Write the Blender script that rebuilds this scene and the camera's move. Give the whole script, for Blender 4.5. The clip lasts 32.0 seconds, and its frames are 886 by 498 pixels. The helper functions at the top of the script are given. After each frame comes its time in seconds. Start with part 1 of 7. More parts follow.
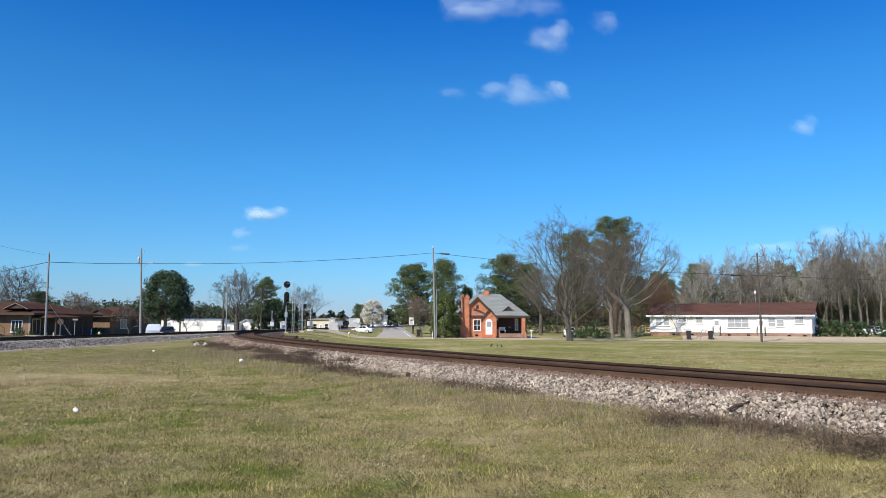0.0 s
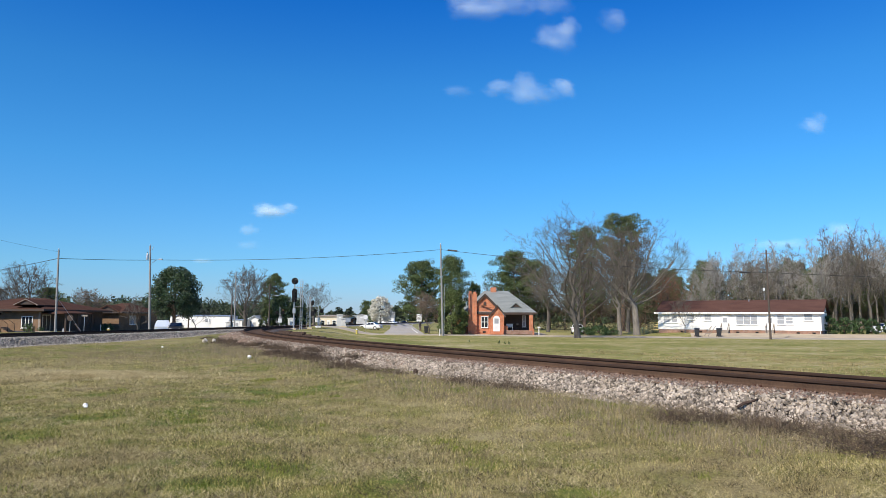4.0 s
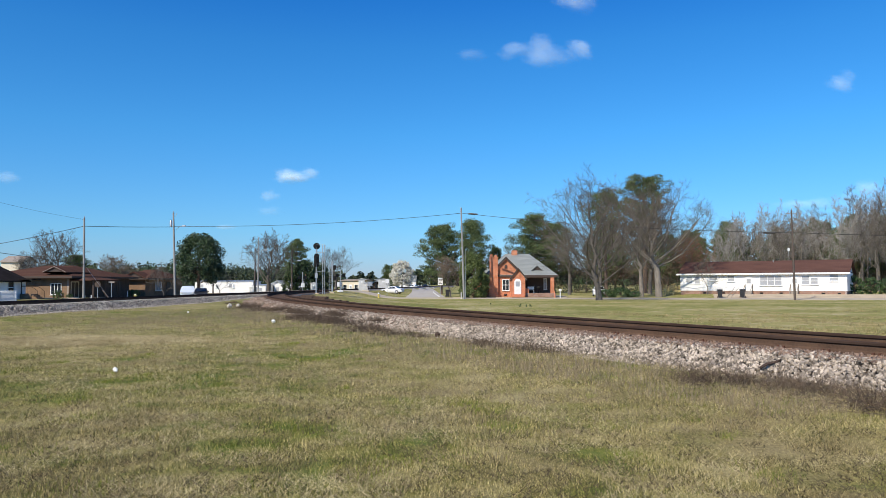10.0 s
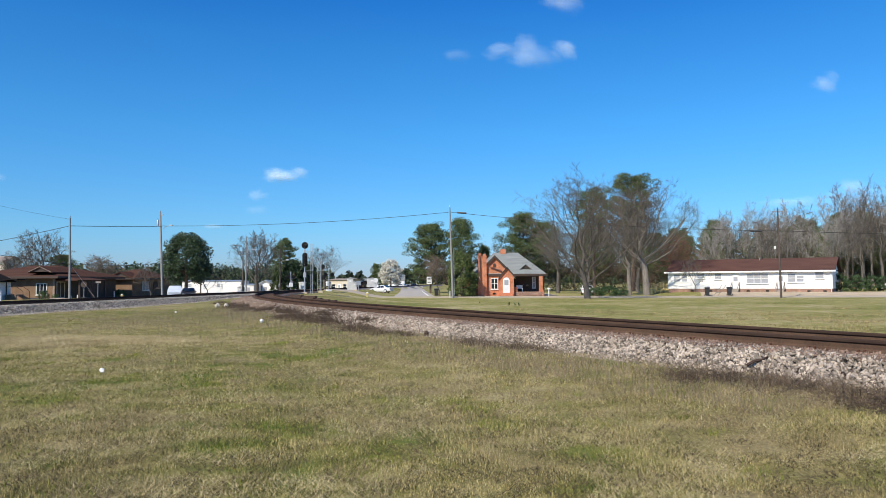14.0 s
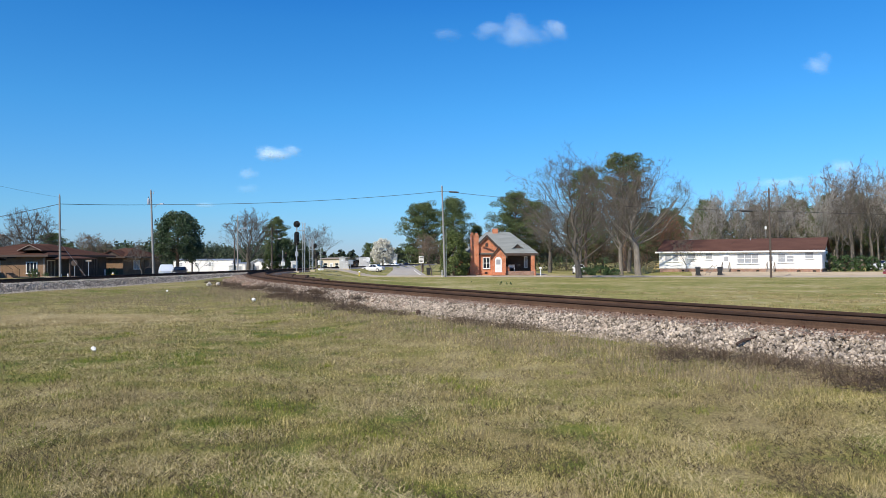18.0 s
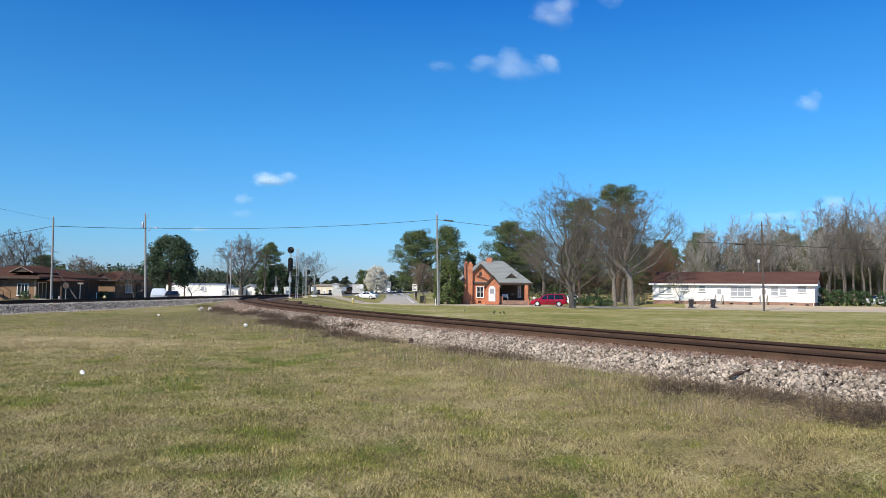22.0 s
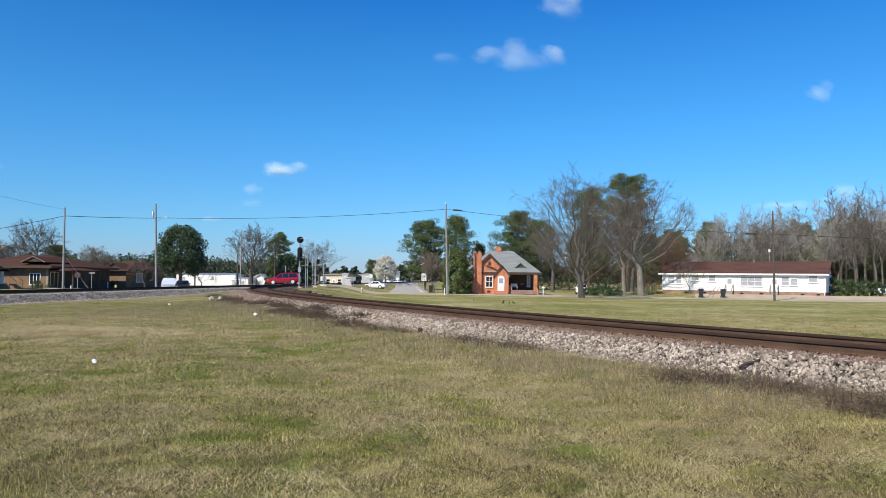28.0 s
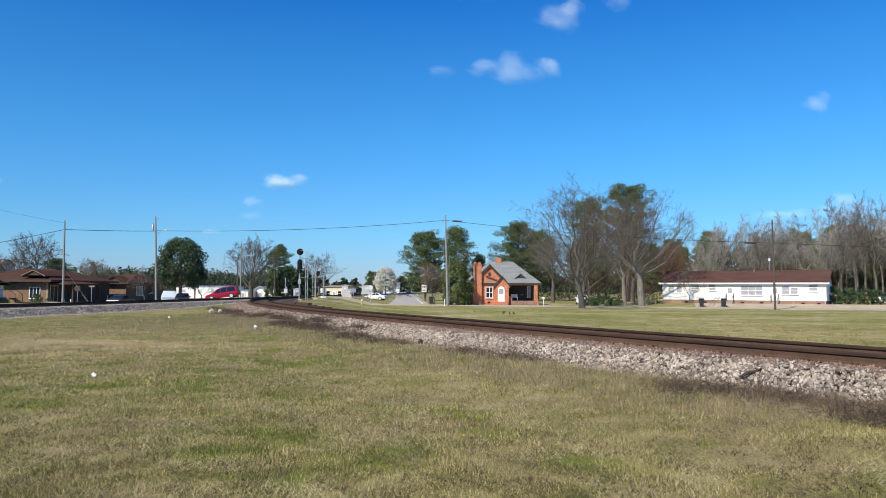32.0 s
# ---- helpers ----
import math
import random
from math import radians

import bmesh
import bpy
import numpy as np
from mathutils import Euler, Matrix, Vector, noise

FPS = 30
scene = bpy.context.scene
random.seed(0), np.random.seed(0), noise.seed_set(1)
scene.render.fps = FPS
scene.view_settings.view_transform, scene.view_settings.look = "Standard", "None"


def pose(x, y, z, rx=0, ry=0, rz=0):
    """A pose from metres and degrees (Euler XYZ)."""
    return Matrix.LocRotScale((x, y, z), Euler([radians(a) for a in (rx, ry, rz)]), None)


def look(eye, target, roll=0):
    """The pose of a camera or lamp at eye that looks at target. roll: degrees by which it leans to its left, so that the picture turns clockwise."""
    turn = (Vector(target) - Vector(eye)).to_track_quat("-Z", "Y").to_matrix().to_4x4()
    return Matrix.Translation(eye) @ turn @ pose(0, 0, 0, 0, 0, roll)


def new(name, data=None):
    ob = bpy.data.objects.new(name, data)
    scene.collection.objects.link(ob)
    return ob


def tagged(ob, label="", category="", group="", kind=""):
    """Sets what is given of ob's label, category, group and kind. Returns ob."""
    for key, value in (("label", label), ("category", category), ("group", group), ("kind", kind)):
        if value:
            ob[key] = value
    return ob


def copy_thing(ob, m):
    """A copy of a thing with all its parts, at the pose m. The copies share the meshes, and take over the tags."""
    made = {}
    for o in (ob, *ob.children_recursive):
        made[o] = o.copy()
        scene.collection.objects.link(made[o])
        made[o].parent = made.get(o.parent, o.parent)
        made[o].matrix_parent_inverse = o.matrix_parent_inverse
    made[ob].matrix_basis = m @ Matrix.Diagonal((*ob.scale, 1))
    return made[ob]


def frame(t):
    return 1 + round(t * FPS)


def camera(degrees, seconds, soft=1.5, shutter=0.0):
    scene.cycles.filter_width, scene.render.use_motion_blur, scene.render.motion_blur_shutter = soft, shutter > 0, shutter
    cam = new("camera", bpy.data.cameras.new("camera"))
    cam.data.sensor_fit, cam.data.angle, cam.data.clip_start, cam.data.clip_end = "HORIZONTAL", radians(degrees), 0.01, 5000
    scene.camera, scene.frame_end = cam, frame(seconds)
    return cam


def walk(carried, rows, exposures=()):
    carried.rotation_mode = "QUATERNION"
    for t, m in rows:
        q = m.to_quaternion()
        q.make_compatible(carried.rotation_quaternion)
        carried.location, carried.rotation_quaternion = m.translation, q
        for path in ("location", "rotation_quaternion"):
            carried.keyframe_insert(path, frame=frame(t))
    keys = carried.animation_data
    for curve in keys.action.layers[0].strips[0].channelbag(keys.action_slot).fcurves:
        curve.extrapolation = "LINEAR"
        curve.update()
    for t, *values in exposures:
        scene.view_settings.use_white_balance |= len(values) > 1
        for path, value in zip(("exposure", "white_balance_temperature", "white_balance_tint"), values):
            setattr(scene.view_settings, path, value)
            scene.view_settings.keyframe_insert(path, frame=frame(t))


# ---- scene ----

# ---- the camera: held by hand on one spot, it only turns ----
EYE = (0.0, 0.0, 2.1)
cam = camera(62.5, 32.0, soft=0.7)
# seconds, yaw, pitch, roll
TURNS = [
    (0, -1.97, 5.78, -0.20), (0.5, -1.82, 5.76, -0.30), (1, -1.50, 5.66, -0.18), (1.5, -1.65, 5.93, -0.27),
    (2, -1.50, 5.94, -0.35), (2.5, -1.61, 6.15, -0.42), (3, -1.48, 5.89, -0.36), (3.5, -1.48, 5.74, -0.35),
    (5.5, -0.92, 4.77, -0.08), (6, -1.12, 4.42, -0.02), (6.5, -1.29, 3.00, -0.50), (7, -1.40, 3.06, -0.41),
    (7.5, -1.26, 2.35, -0.44), (8, -1.03, 2.16, -0.52), (8.5, -0.33, 3.41, 0.23), (9, 0.00, 3.15, 0.20),
    (9.5, 0.06, 2.68, 0.06), (10, 0.28, 2.67, 0.19), (10.5, -0.06, 2.78, 0.28), (11, -0.20, 2.14, 0.23),
    (11.5, -0.04, 2.32, 0.42), (12, -1.22, 3.43, 0.65), (12.5, -0.86, 1.99, 0.60), (13, -0.08, 3.21, 0.14),
    (13.5, 0.17, 3.98, 0.55), (14, -0.60, 2.58, 0.38), (14.5, -1.09, 3.60, 0.58), (15, -1.24, 2.27, 0.06),
    (15.5, -1.88, 0.34, 0.17), (17.5, -1.22, 0.54, 0.48), (18, -1.22, 0.95, 0.26), (18.5, -1.29, 0.87, 0.21),
    (19, -1.42, 0.61, 0.27), (19.5, -1.11, 1.40, 0.13), (20, -0.87, 1.78, -0.20), (20.5, -0.29, 2.10, -0.23),
    (21, -0.48, 2.39, -0.08), (21.5, -0.51, 2.92, -0.23), (22, -1.72, 3.17, -0.63), (22.5, -1.39, 1.82, -0.52),
    (23, -1.27, 1.84, -0.34), (23.5, -1.37, 2.04, -0.63), (24, -1.23, 2.31, -0.65), (24.5, -1.70, 1.51, -0.42),
    (25, -1.20, 1.74, -0.76), (25.5, -1.11, 1.64, -0.84), (27.5, -0.75, 1.71, -0.84), (28, -1.01, 2.35, -0.65),
    (28.5, -0.58, 2.38, -0.51), (29, -0.53, 2.27, -0.56), (29.5, -0.78, 2.05, -0.53), (30, -0.66, 3.31, -0.66),
    (30.5, -0.44, 1.67, -0.42), (31, -0.78, 1.55, -0.59), (31.5, -1.16, 2.06, -0.51), (32, -1.00, 3.22, -0.28)]
walk(cam, [(t, pose(*EYE, 90 + pitch, roll, yaw)) for t, yaw, pitch, roll in TURNS])

# ---- light: a clear spring sky, the sun high behind the camera's left shoulder ----
SUN_AZ, SUN_EL = radians(218), radians(42)      # azimuth clockwise from +y
world = bpy.data.worlds.new("sky")
scene.world = world
world.use_nodes = True
wn = world.node_tree.nodes
wl = world.node_tree.links
wn.clear()
sky = wn.new("ShaderNodeTexSky")
sky.sky_type, sky.sun_disc = "NISHITA", False
sky.sun_elevation, sky.sun_rotation = SUN_EL, SUN_AZ
sky.air_density, sky.dust_density, sky.ozone_density = 1.0, 0.25, 3.0
tone = wn.new("ShaderNodeHueSaturation")
tone.inputs["Saturation"].default_value = 1.0
bg = wn.new("ShaderNodeBackground")
bg.inputs["Strength"].default_value = 0.172
wout = wn.new("ShaderNodeOutputWorld")
wl.new(sky.outputs[0], tone.inputs["Color"])
# the film's deep blue: more of it overhead than at the skyline
wco, wsep, wramp, wmul = wn.new("ShaderNodeTexCoord"), wn.new("ShaderNodeSeparateXYZ"), wn.new("ShaderNodeValToRGB"), wn.new("ShaderNodeMix")
wmul.data_type, wmul.blend_type = "RGBA", "MULTIPLY"
wmul.inputs["Factor"].default_value = 1.0
for pos, c in ((0.0, (0.7, 0.9, 1.5)), (0.42, (0.085, 0.86, 1.88)), (0.07, (0.56, 1.075, 1.6)), (0.2, (0.385, 1.165, 1.765)), (0.31, (0.265, 1.1, 1.82))):
    el = wramp.color_ramp.elements[0] if pos == 0 else wramp.color_ramp.elements.new(pos)
    el.color = (*(v / 2 for v in c), 1)
wramp.color_ramp.elements.remove(wramp.color_ramp.elements[-1])
wl.new(wco.outputs["Generated"], wsep.inputs[0])
wl.new(wsep.outputs[2], wramp.inputs[0])
wl.new(tone.outputs[0], wmul.inputs[6])
wl.new(wramp.outputs[0], wmul.inputs[7])
wl.new(wmul.outputs[2], bg.inputs[0])
wl.new(bg.outputs[0], wout.inputs[0])
sun = new("sun", bpy.data.lights.new("sun", "SUN"))
sun.data.energy, sun.data.angle, sun.data.color = 5.7, radians(0.55), (1.0, 0.91, 0.76)
to_sun = Vector((math.sin(SUN_AZ) * math.cos(SUN_EL), math.cos(SUN_AZ) * math.cos(SUN_EL), math.sin(SUN_EL)))
sun.matrix_world = look(to_sun * 80, (0, 0, 0))

# ---- materials ----


def nodes_of(name):
    m = bpy.data.materials.new(name)
    m.use_nodes = True
    return m, m.node_tree.nodes, m.node_tree.links, m.node_tree.nodes["Principled BSDF"]


def mat(name, a, b=None, scale=3.0, fine=40.0, rough=0.8, metal=0.0, bump=0.2, stretch=(1, 1, 1), third=None, island=0.0, spec=0.5):
    """A worn surface: two colours mixed by coarse and fine noise, with fine relief. island: spread of brightness from piece to piece."""
    m, n, l, p = nodes_of(name)
    b = b or tuple(c * 0.75 for c in a)
    co = n.new("ShaderNodeTexCoord")
    mp = n.new("ShaderNodeMapping")
    mp.inputs["Scale"].default_value = stretch
    l.new(co.outputs["Object"], mp.inputs[0])
    n1, n2 = n.new("ShaderNodeTexNoise"), n.new("ShaderNodeTexNoise")
    n1.inputs["Scale"].default_value, n2.inputs["Scale"].default_value = scale, fine
    n1.inputs["Detail"].default_value, n2.inputs["Detail"].default_value = 5, 4
    add = n.new("ShaderNodeMath")
    add.operation = "MULTIPLY_ADD"
    add.inputs[1].default_value = 0.6
    sc = n.new("ShaderNodeMath")
    sc.operation = "MULTIPLY"
    sc.inputs[1].default_value = 0.4
    ramp = n.new("ShaderNodeValToRGB")
    ramp.color_ramp.elements[0].position, ramp.color_ramp.elements[1].position = 0.36, 0.62
    ramp.color_ramp.elements[0].color, ramp.color_ramp.elements[1].color = (*b, 1), (*a, 1)
    if third:
        e = ramp.color_ramp.elements.new(0.72)
        e.color = (*third, 1)
    for t in (n1, n2):
        l.new(mp.outputs[0], t.inputs["Vector"])
    l.new(n2.outputs[0], sc.inputs[0])
    l.new(n1.outputs[0], add.inputs[0])
    l.new(sc.outputs[0], add.inputs[2])
    l.new(add.outputs[0], ramp.inputs[0])
    col = ramp.outputs[0]
    if island:
        geo = n.new("ShaderNodeNewGeometry")
        inf = n.new("ShaderNodeObjectInfo")
        s = n.new("ShaderNodeMath")
        s.operation = "ADD"
        l.new(geo.outputs["Random Per Island"], s.inputs[0])
        l.new(inf.outputs["Random"], s.inputs[1])
        fr = n.new("ShaderNodeMath")
        fr.operation = "FRACT"
        l.new(s.outputs[0], fr.inputs[0])
        mr = n.new("ShaderNodeMapRange")
        mr.inputs["To Min"].default_value, mr.inputs["To Max"].default_value = 1 - island, 1 + island
        l.new(fr.outputs[0], mr.inputs[0])
        hv = n.new("ShaderNodeHueSaturation")
        l.new(mr.outputs[0], hv.inputs["Value"])
        l.new(col, hv.inputs["Color"])
        col = hv.outputs[0]
    l.new(col, p.inputs["Base Color"])
    p.inputs["Roughness"].default_value, p.inputs["Metallic"].default_value = rough, metal
    p.inputs["Specular IOR Level"].default_value = spec
    if bump:
        bp = n.new("ShaderNodeBump")
        bp.inputs["Strength"].default_value, bp.inputs["Distance"].default_value = bump, 0.02
        l.new(n2.outputs[0], bp.inputs["Height"])
        l.new(bp.outputs[0], p.inputs["Normal"])
    return m


def brick_mat(name, c1, c2, mortar, width=0.2, row=0.075):
    m, n, l, p = nodes_of(name)
    co = n.new("ShaderNodeTexCoord")
    sep, comb = n.new("ShaderNodeSeparateXYZ"), n.new("ShaderNodeCombineXYZ")
    s = n.new("ShaderNodeMath")
    s.operation = "ADD"
    l.new(co.outputs["Object"], sep.inputs[0])
    l.new(sep.outputs[0], s.inputs[0])
    l.new(sep.outputs[1], s.inputs[1])
    l.new(s.outputs[0], comb.inputs[0])
    l.new(sep.outputs[2], comb.inputs[1])
    br = n.new("ShaderNodeTexBrick")
    br.inputs["Scale"].default_value = 1.0
    br.inputs["Brick Width"].default_value, br.inputs["Row Height"].default_value = width, row
    br.inputs["Mortar Size"].default_value = 0.008
    br.inputs["Color1"].default_value, br.inputs["Color2"].default_value = (*c1, 1), (*c2, 1)
    br.inputs["Mortar"].default_value = (*mortar, 1)
    l.new(comb.outputs[0], br.inputs["Vector"])
    nz = n.new("ShaderNodeTexNoise")
    nz.inputs["Scale"].default_value, nz.inputs["Detail"].default_value = 1.3, 6
    mr = n.new("ShaderNodeMapRange")
    mr.inputs["From Min"].default_value, mr.inputs["From Max"].default_value = 0.3, 0.7
    mr.inputs["To Min"].default_value, mr.inputs["To Max"].default_value = 0.75, 1.12
    hv = n.new("ShaderNodeHueSaturation")
    l.new(co.outputs["Object"], nz.inputs["Vector"])
    l.new(nz.outputs[0], mr.inputs[0])
    l.new(mr.outputs[0], hv.inputs["Value"])
    l.new(br.outputs[0], hv.inputs["Color"])
    l.new(hv.outputs[0], p.inputs["Base Color"])
    bp = n.new("ShaderNodeBump")
    bp.inputs["Strength"].default_value, bp.inputs["Distance"].default_value = 0.5, 0.01
    l.new(br.outputs["Fac"], bp.inputs["Height"])
    bp.invert = True
    l.new(bp.outputs[0], p.inputs["Normal"])
    p.inputs["Roughness"].default_value = 0.85
    return m


def meadow(name, blades=False):
    """Dormant turf: olive green and straw in patches of metres and of decimetres."""
    m, n, l, p = nodes_of(name)
    geo = n.new("ShaderNodeNewGeometry")
    big, mid, fine = (n.new("ShaderNodeTexNoise") for _ in range(3))
    mp = n.new("ShaderNodeMapping")
    mp.inputs["Scale"].default_value = (1, 1, 0)
    l.new(geo.outputs["Position"], mp.inputs[0])
    for t, s, d in ((big, 0.13, 3), (mid, 1.1, 5), (fine, 26.0, 4)):
        t.inputs["Scale"].default_value, t.inputs["Detail"].default_value = s, d
        l.new(mp.outputs[0], t.inputs["Vector"])
    a = n.new("ShaderNodeMath")
    a.operation = "MULTIPLY_ADD"
    a.inputs[1].default_value = 0.54
    b = n.new("ShaderNodeMath")
    b.operation = "MULTIPLY"
    b.inputs[1].default_value = 0.46
    l.new(mid.outputs[0], b.inputs[0])
    l.new(big.outputs[0], a.inputs[0])
    l.new(b.outputs[0], a.inputs[2])
    src = a.outputs[0]
    r = n.new("ShaderNodeValToRGB")
    cr = r.color_ramp
    cr.elements[0].position, cr.elements[0].color = 0.41, (*GRASS[0], 1)
    cr.elements[1].position, cr.elements[1].color = 0.59, (*GRASS[3], 1)
    for pos, c in ((0.465, GRASS[1]), (0.54, GRASS[2])):
        cr.elements.new(pos).color = (*c, 1)
    hv = n.new("ShaderNodeHueSaturation")
    mr = n.new("ShaderNodeMapRange")
    if blades:
        # each blade leans to green or to straw
        k = n.new("ShaderNodeMath")
        k.operation = "MULTIPLY_ADD"
        k.inputs[1].default_value, k.inputs[2].default_value = 0.26, -0.13
        l.new(geo.outputs["Random Per Island"], k.inputs[0])
        j = n.new("ShaderNodeMath")
        l.new(src, j.inputs[0])
        l.new(k.outputs[0], j.inputs[1])
        src = j.outputs[0]
        mr.inputs["To Min"].default_value, mr.inputs["To Max"].default_value = 0.32, 1.7
        l.new(geo.outputs["Random Per Island"], mr.inputs[0])
    else:
        mr.inputs["From Min"].default_value, mr.inputs["From Max"].default_value = 0.3, 0.7
        mr.inputs["To Min"].default_value, mr.inputs["To Max"].default_value = 0.45, 1.2
        l.new(fine.outputs[0], mr.inputs[0])
        bp = n.new("ShaderNodeBump")
        bp.inputs["Strength"].default_value, bp.inputs["Distance"].default_value = 0.6, 0.05
        l.new(fine.outputs[0], bp.inputs["Height"])
        l.new(bp.outputs[0], p.inputs["Normal"])
    l.new(src, r.inputs[0])
    # the mown field behind the track is greener than the rough meadow
    r2 = n.new("ShaderNodeValToRGB")
    c2 = r2.color_ramp
    c2.elements[0].position, c2.elements[0].color = 0.41, (*FIELD[0], 1)
    c2.elements[1].position, c2.elements[1].color = 0.61, (*FIELD[3], 1)
    for pos, c in ((0.47, FIELD[1]), (0.54, FIELD[2])):
        c2.elements.new(pos).color = (*c, 1)
    l.new(src, r2.inputs[0])
    # bleached grey-brown patches where the turf has died back
    dead = n.new("ShaderNodeTexNoise")
    dead.inputs["Scale"].default_value, dead.inputs["Detail"].default_value, dead.inputs["Roughness"].default_value = 0.42, 6, 0.62
    l.new(mp.outputs[0], dead.inputs["Vector"])
    dm = n.new("ShaderNodeMapRange")
    dm.inputs["From Min"].default_value, dm.inputs["From Max"].default_value, dm.inputs["To Max"].default_value = 0.46, 0.62, 0.72
    l.new(dead.outputs[0], dm.inputs[0])
    dmix = n.new("ShaderNodeMix")
    dmix.data_type = "RGBA"
    dmix.inputs[7].default_value = (0.275, 0.218, 0.108, 1)
    l.new(dm.outputs[0], dmix.inputs[0])
    l.new(r.outputs[0], dmix.inputs[6])
    dt = n.new("ShaderNodeVectorMath")
    dt.operation = "DOT_PRODUCT"
    dt.inputs[1].default_value = (1.0, 0.33, 0)
    l.new(geo.outputs["Position"], dt.inputs[0])
    fm = n.new("ShaderNodeMapRange")
    fm.interpolation_type = "SMOOTHSTEP"
    fm.inputs["From Min"].default_value, fm.inputs["From Max"].default_value = 11.5, 19.0
    l.new(dt.outputs["Value"], fm.inputs[0])
    mx = n.new("ShaderNodeMix")
    mx.data_type = "RGBA"
    l.new(fm.outputs[0], mx.inputs[0])
    l.new(dmix.outputs[2], mx.inputs[6])
    l.new(r2.outputs[0], mx.inputs[7])
    l.new(mr.outputs[0], hv.inputs["Value"])
    l.new(mx.outputs[2], hv.inputs["Color"])
    l.new(hv.outputs[0], p.inputs["Base Color"])
    p.inputs["Roughness"].default_value = 0.9
    p.inputs["Specular IOR Level"].default_value = 0.15
    return m


def glass(name, tint=(0.02, 0.025, 0.03), rough=0.06):
    m, n, l, p = nodes_of(name)
    p.inputs["Base Color"].default_value = (*tint, 1)
    p.inputs["Roughness"].default_value = rough
    p.inputs["Specular IOR Level"].default_value = 0.7
    nz = n.new("ShaderNodeTexNoise")
    nz.inputs["Scale"].default_value = 1.5
    bp = n.new("ShaderNodeBump")
    bp.inputs["Strength"].default_value, bp.inputs["Distance"].default_value = 0.05, 0.02
    l.new(nz.outputs[0], bp.inputs["Height"])
    l.new(bp.outputs[0], p.inputs["Normal"])
    return m


def cloud_mat(name, dense):
    """Soft vapour: thins out from the middle of each puff to its ragged rim."""
    m, n, l, p = nodes_of(name)
    co, inf = n.new("ShaderNodeTexCoord"), n.new("ShaderNodeObjectInfo")
    off = n.new("ShaderNodeVectorMath")
    off.operation = "MULTIPLY_ADD"
    off.inputs[1].default_value = (23.0, 17.0, 31.0)
    l.new(inf.outputs["Random"], off.inputs[0])
    l.new(co.outputs["Object"], off.inputs[2])
    nz = n.new("ShaderNodeTexNoise")
    nz.inputs["Scale"].default_value, nz.inputs["Detail"].default_value, nz.inputs["Roughness"].default_value = 3.0, 4, 0.5
    l.new(off.outputs[0], nz.inputs["Vector"])
    flat = n.new("ShaderNodeVectorMath")
    flat.operation = "MULTIPLY"
    flat.inputs[1].default_value = (2, 0, 2)
    l.new(co.outputs["Object"], flat.inputs[0])
    ln = n.new("ShaderNodeVectorMath")
    ln.operation = "LENGTH"
    l.new(flat.outputs[0], ln.inputs[0])
    k = n.new("ShaderNodeMath")
    k.operation = "MULTIPLY_ADD"
    k.inputs[1].default_value = 1.0
    l.new(nz.outputs[0], k.inputs[0])
    s = n.new("ShaderNodeMath")
    s.operation = "SUBTRACT"
    s.inputs[0].default_value = 0.6
    l.new(ln.outputs["Value"], s.inputs[1])
    l.new(s.outputs[0], k.inputs[2])
    mr = n.new("ShaderNodeMapRange")
    mr.interpolation_type = "SMOOTHSTEP"
    mr.inputs["From Min"].default_value, mr.inputs["From Max"].default_value = 0.25, 0.95
    mr.inputs["To Max"].default_value = dense
    l.new(k.outputs[0], mr.inputs[0])
    l.new(mr.outputs[0], p.inputs["Alpha"])
    p.inputs["Base Color"].default_value = (0.76, 0.86, 0.9, 1)
    p.inputs["Roughness"].default_value, p.inputs["Specular IOR Level"].default_value = 1, 0
    return m


GRASS = [(0.132, 0.174, 0.027), (0.207, 0.204, 0.05), (0.302, 0.257, 0.094), (0.385, 0.325, 0.15)]
FIELD = [(0.215, 0.222, 0.055), (0.285, 0.268, 0.08), (0.365, 0.322, 0.122), (0.48, 0.405, 0.21)]
M_TURF, M_BLADE = meadow("turf"), meadow("grass_blades", True)
M_STONE = mat("ballast_stone", (0.39, 0.333, 0.272), (0.215, 0.178, 0.14), 2.0, 30, 0.95, bump=0.3, island=0.66, spec=0.1)
M_STONE_GREY = mat("grey_ballast", (0.37, 0.335, 0.29), (0.22, 0.195, 0.168), 2.0, 30, 0.95, bump=0.3, island=0.5, spec=0.15)
# bed colour kept dark to stand in for shade in gaps between stones
M_BED_SHADE = mat("ballast_bed", (0.10, 0.08, 0.065), (0.045, 0.035, 0.03), 3.0, 18, 0.95, bump=0.9)
M_RAIL = mat("rusty_rail", (0.115, 0.07, 0.046), (0.066, 0.04, 0.028), 1.5, 30, 0.9, 0.0, 0.15, spec=0.1)
M_RAILTOP = mat("worn_railhead", (0.06, 0.038, 0.029), (0.04, 0.026, 0.02), 2, 60, 0.95, 0.0, 0.05, spec=0.05)
M_TIE = mat("creosoted_wood", (0.10, 0.07, 0.055), (0.05, 0.035, 0.03), 3, 30, 1.0, bump=0.4, stretch=(1, 8, 8), spec=0.02)
M_PLATE = mat("rusty_plate", (0.16, 0.065, 0.035), (0.09, 0.04, 0.025), 4, 40, 0.85, 0.3)
M_ASPHALT = mat("old_asphalt", (0.46, 0.40, 0.31), (0.36, 0.31, 0.235), 0.4, 60, 1.0, bump=0.3, spec=0.03)
M_STREET = mat("grey_street_asphalt", (0.44, 0.41, 0.365), (0.345, 0.318, 0.28), 0.4, 60, 1.0, bump=0.3, spec=0.03)
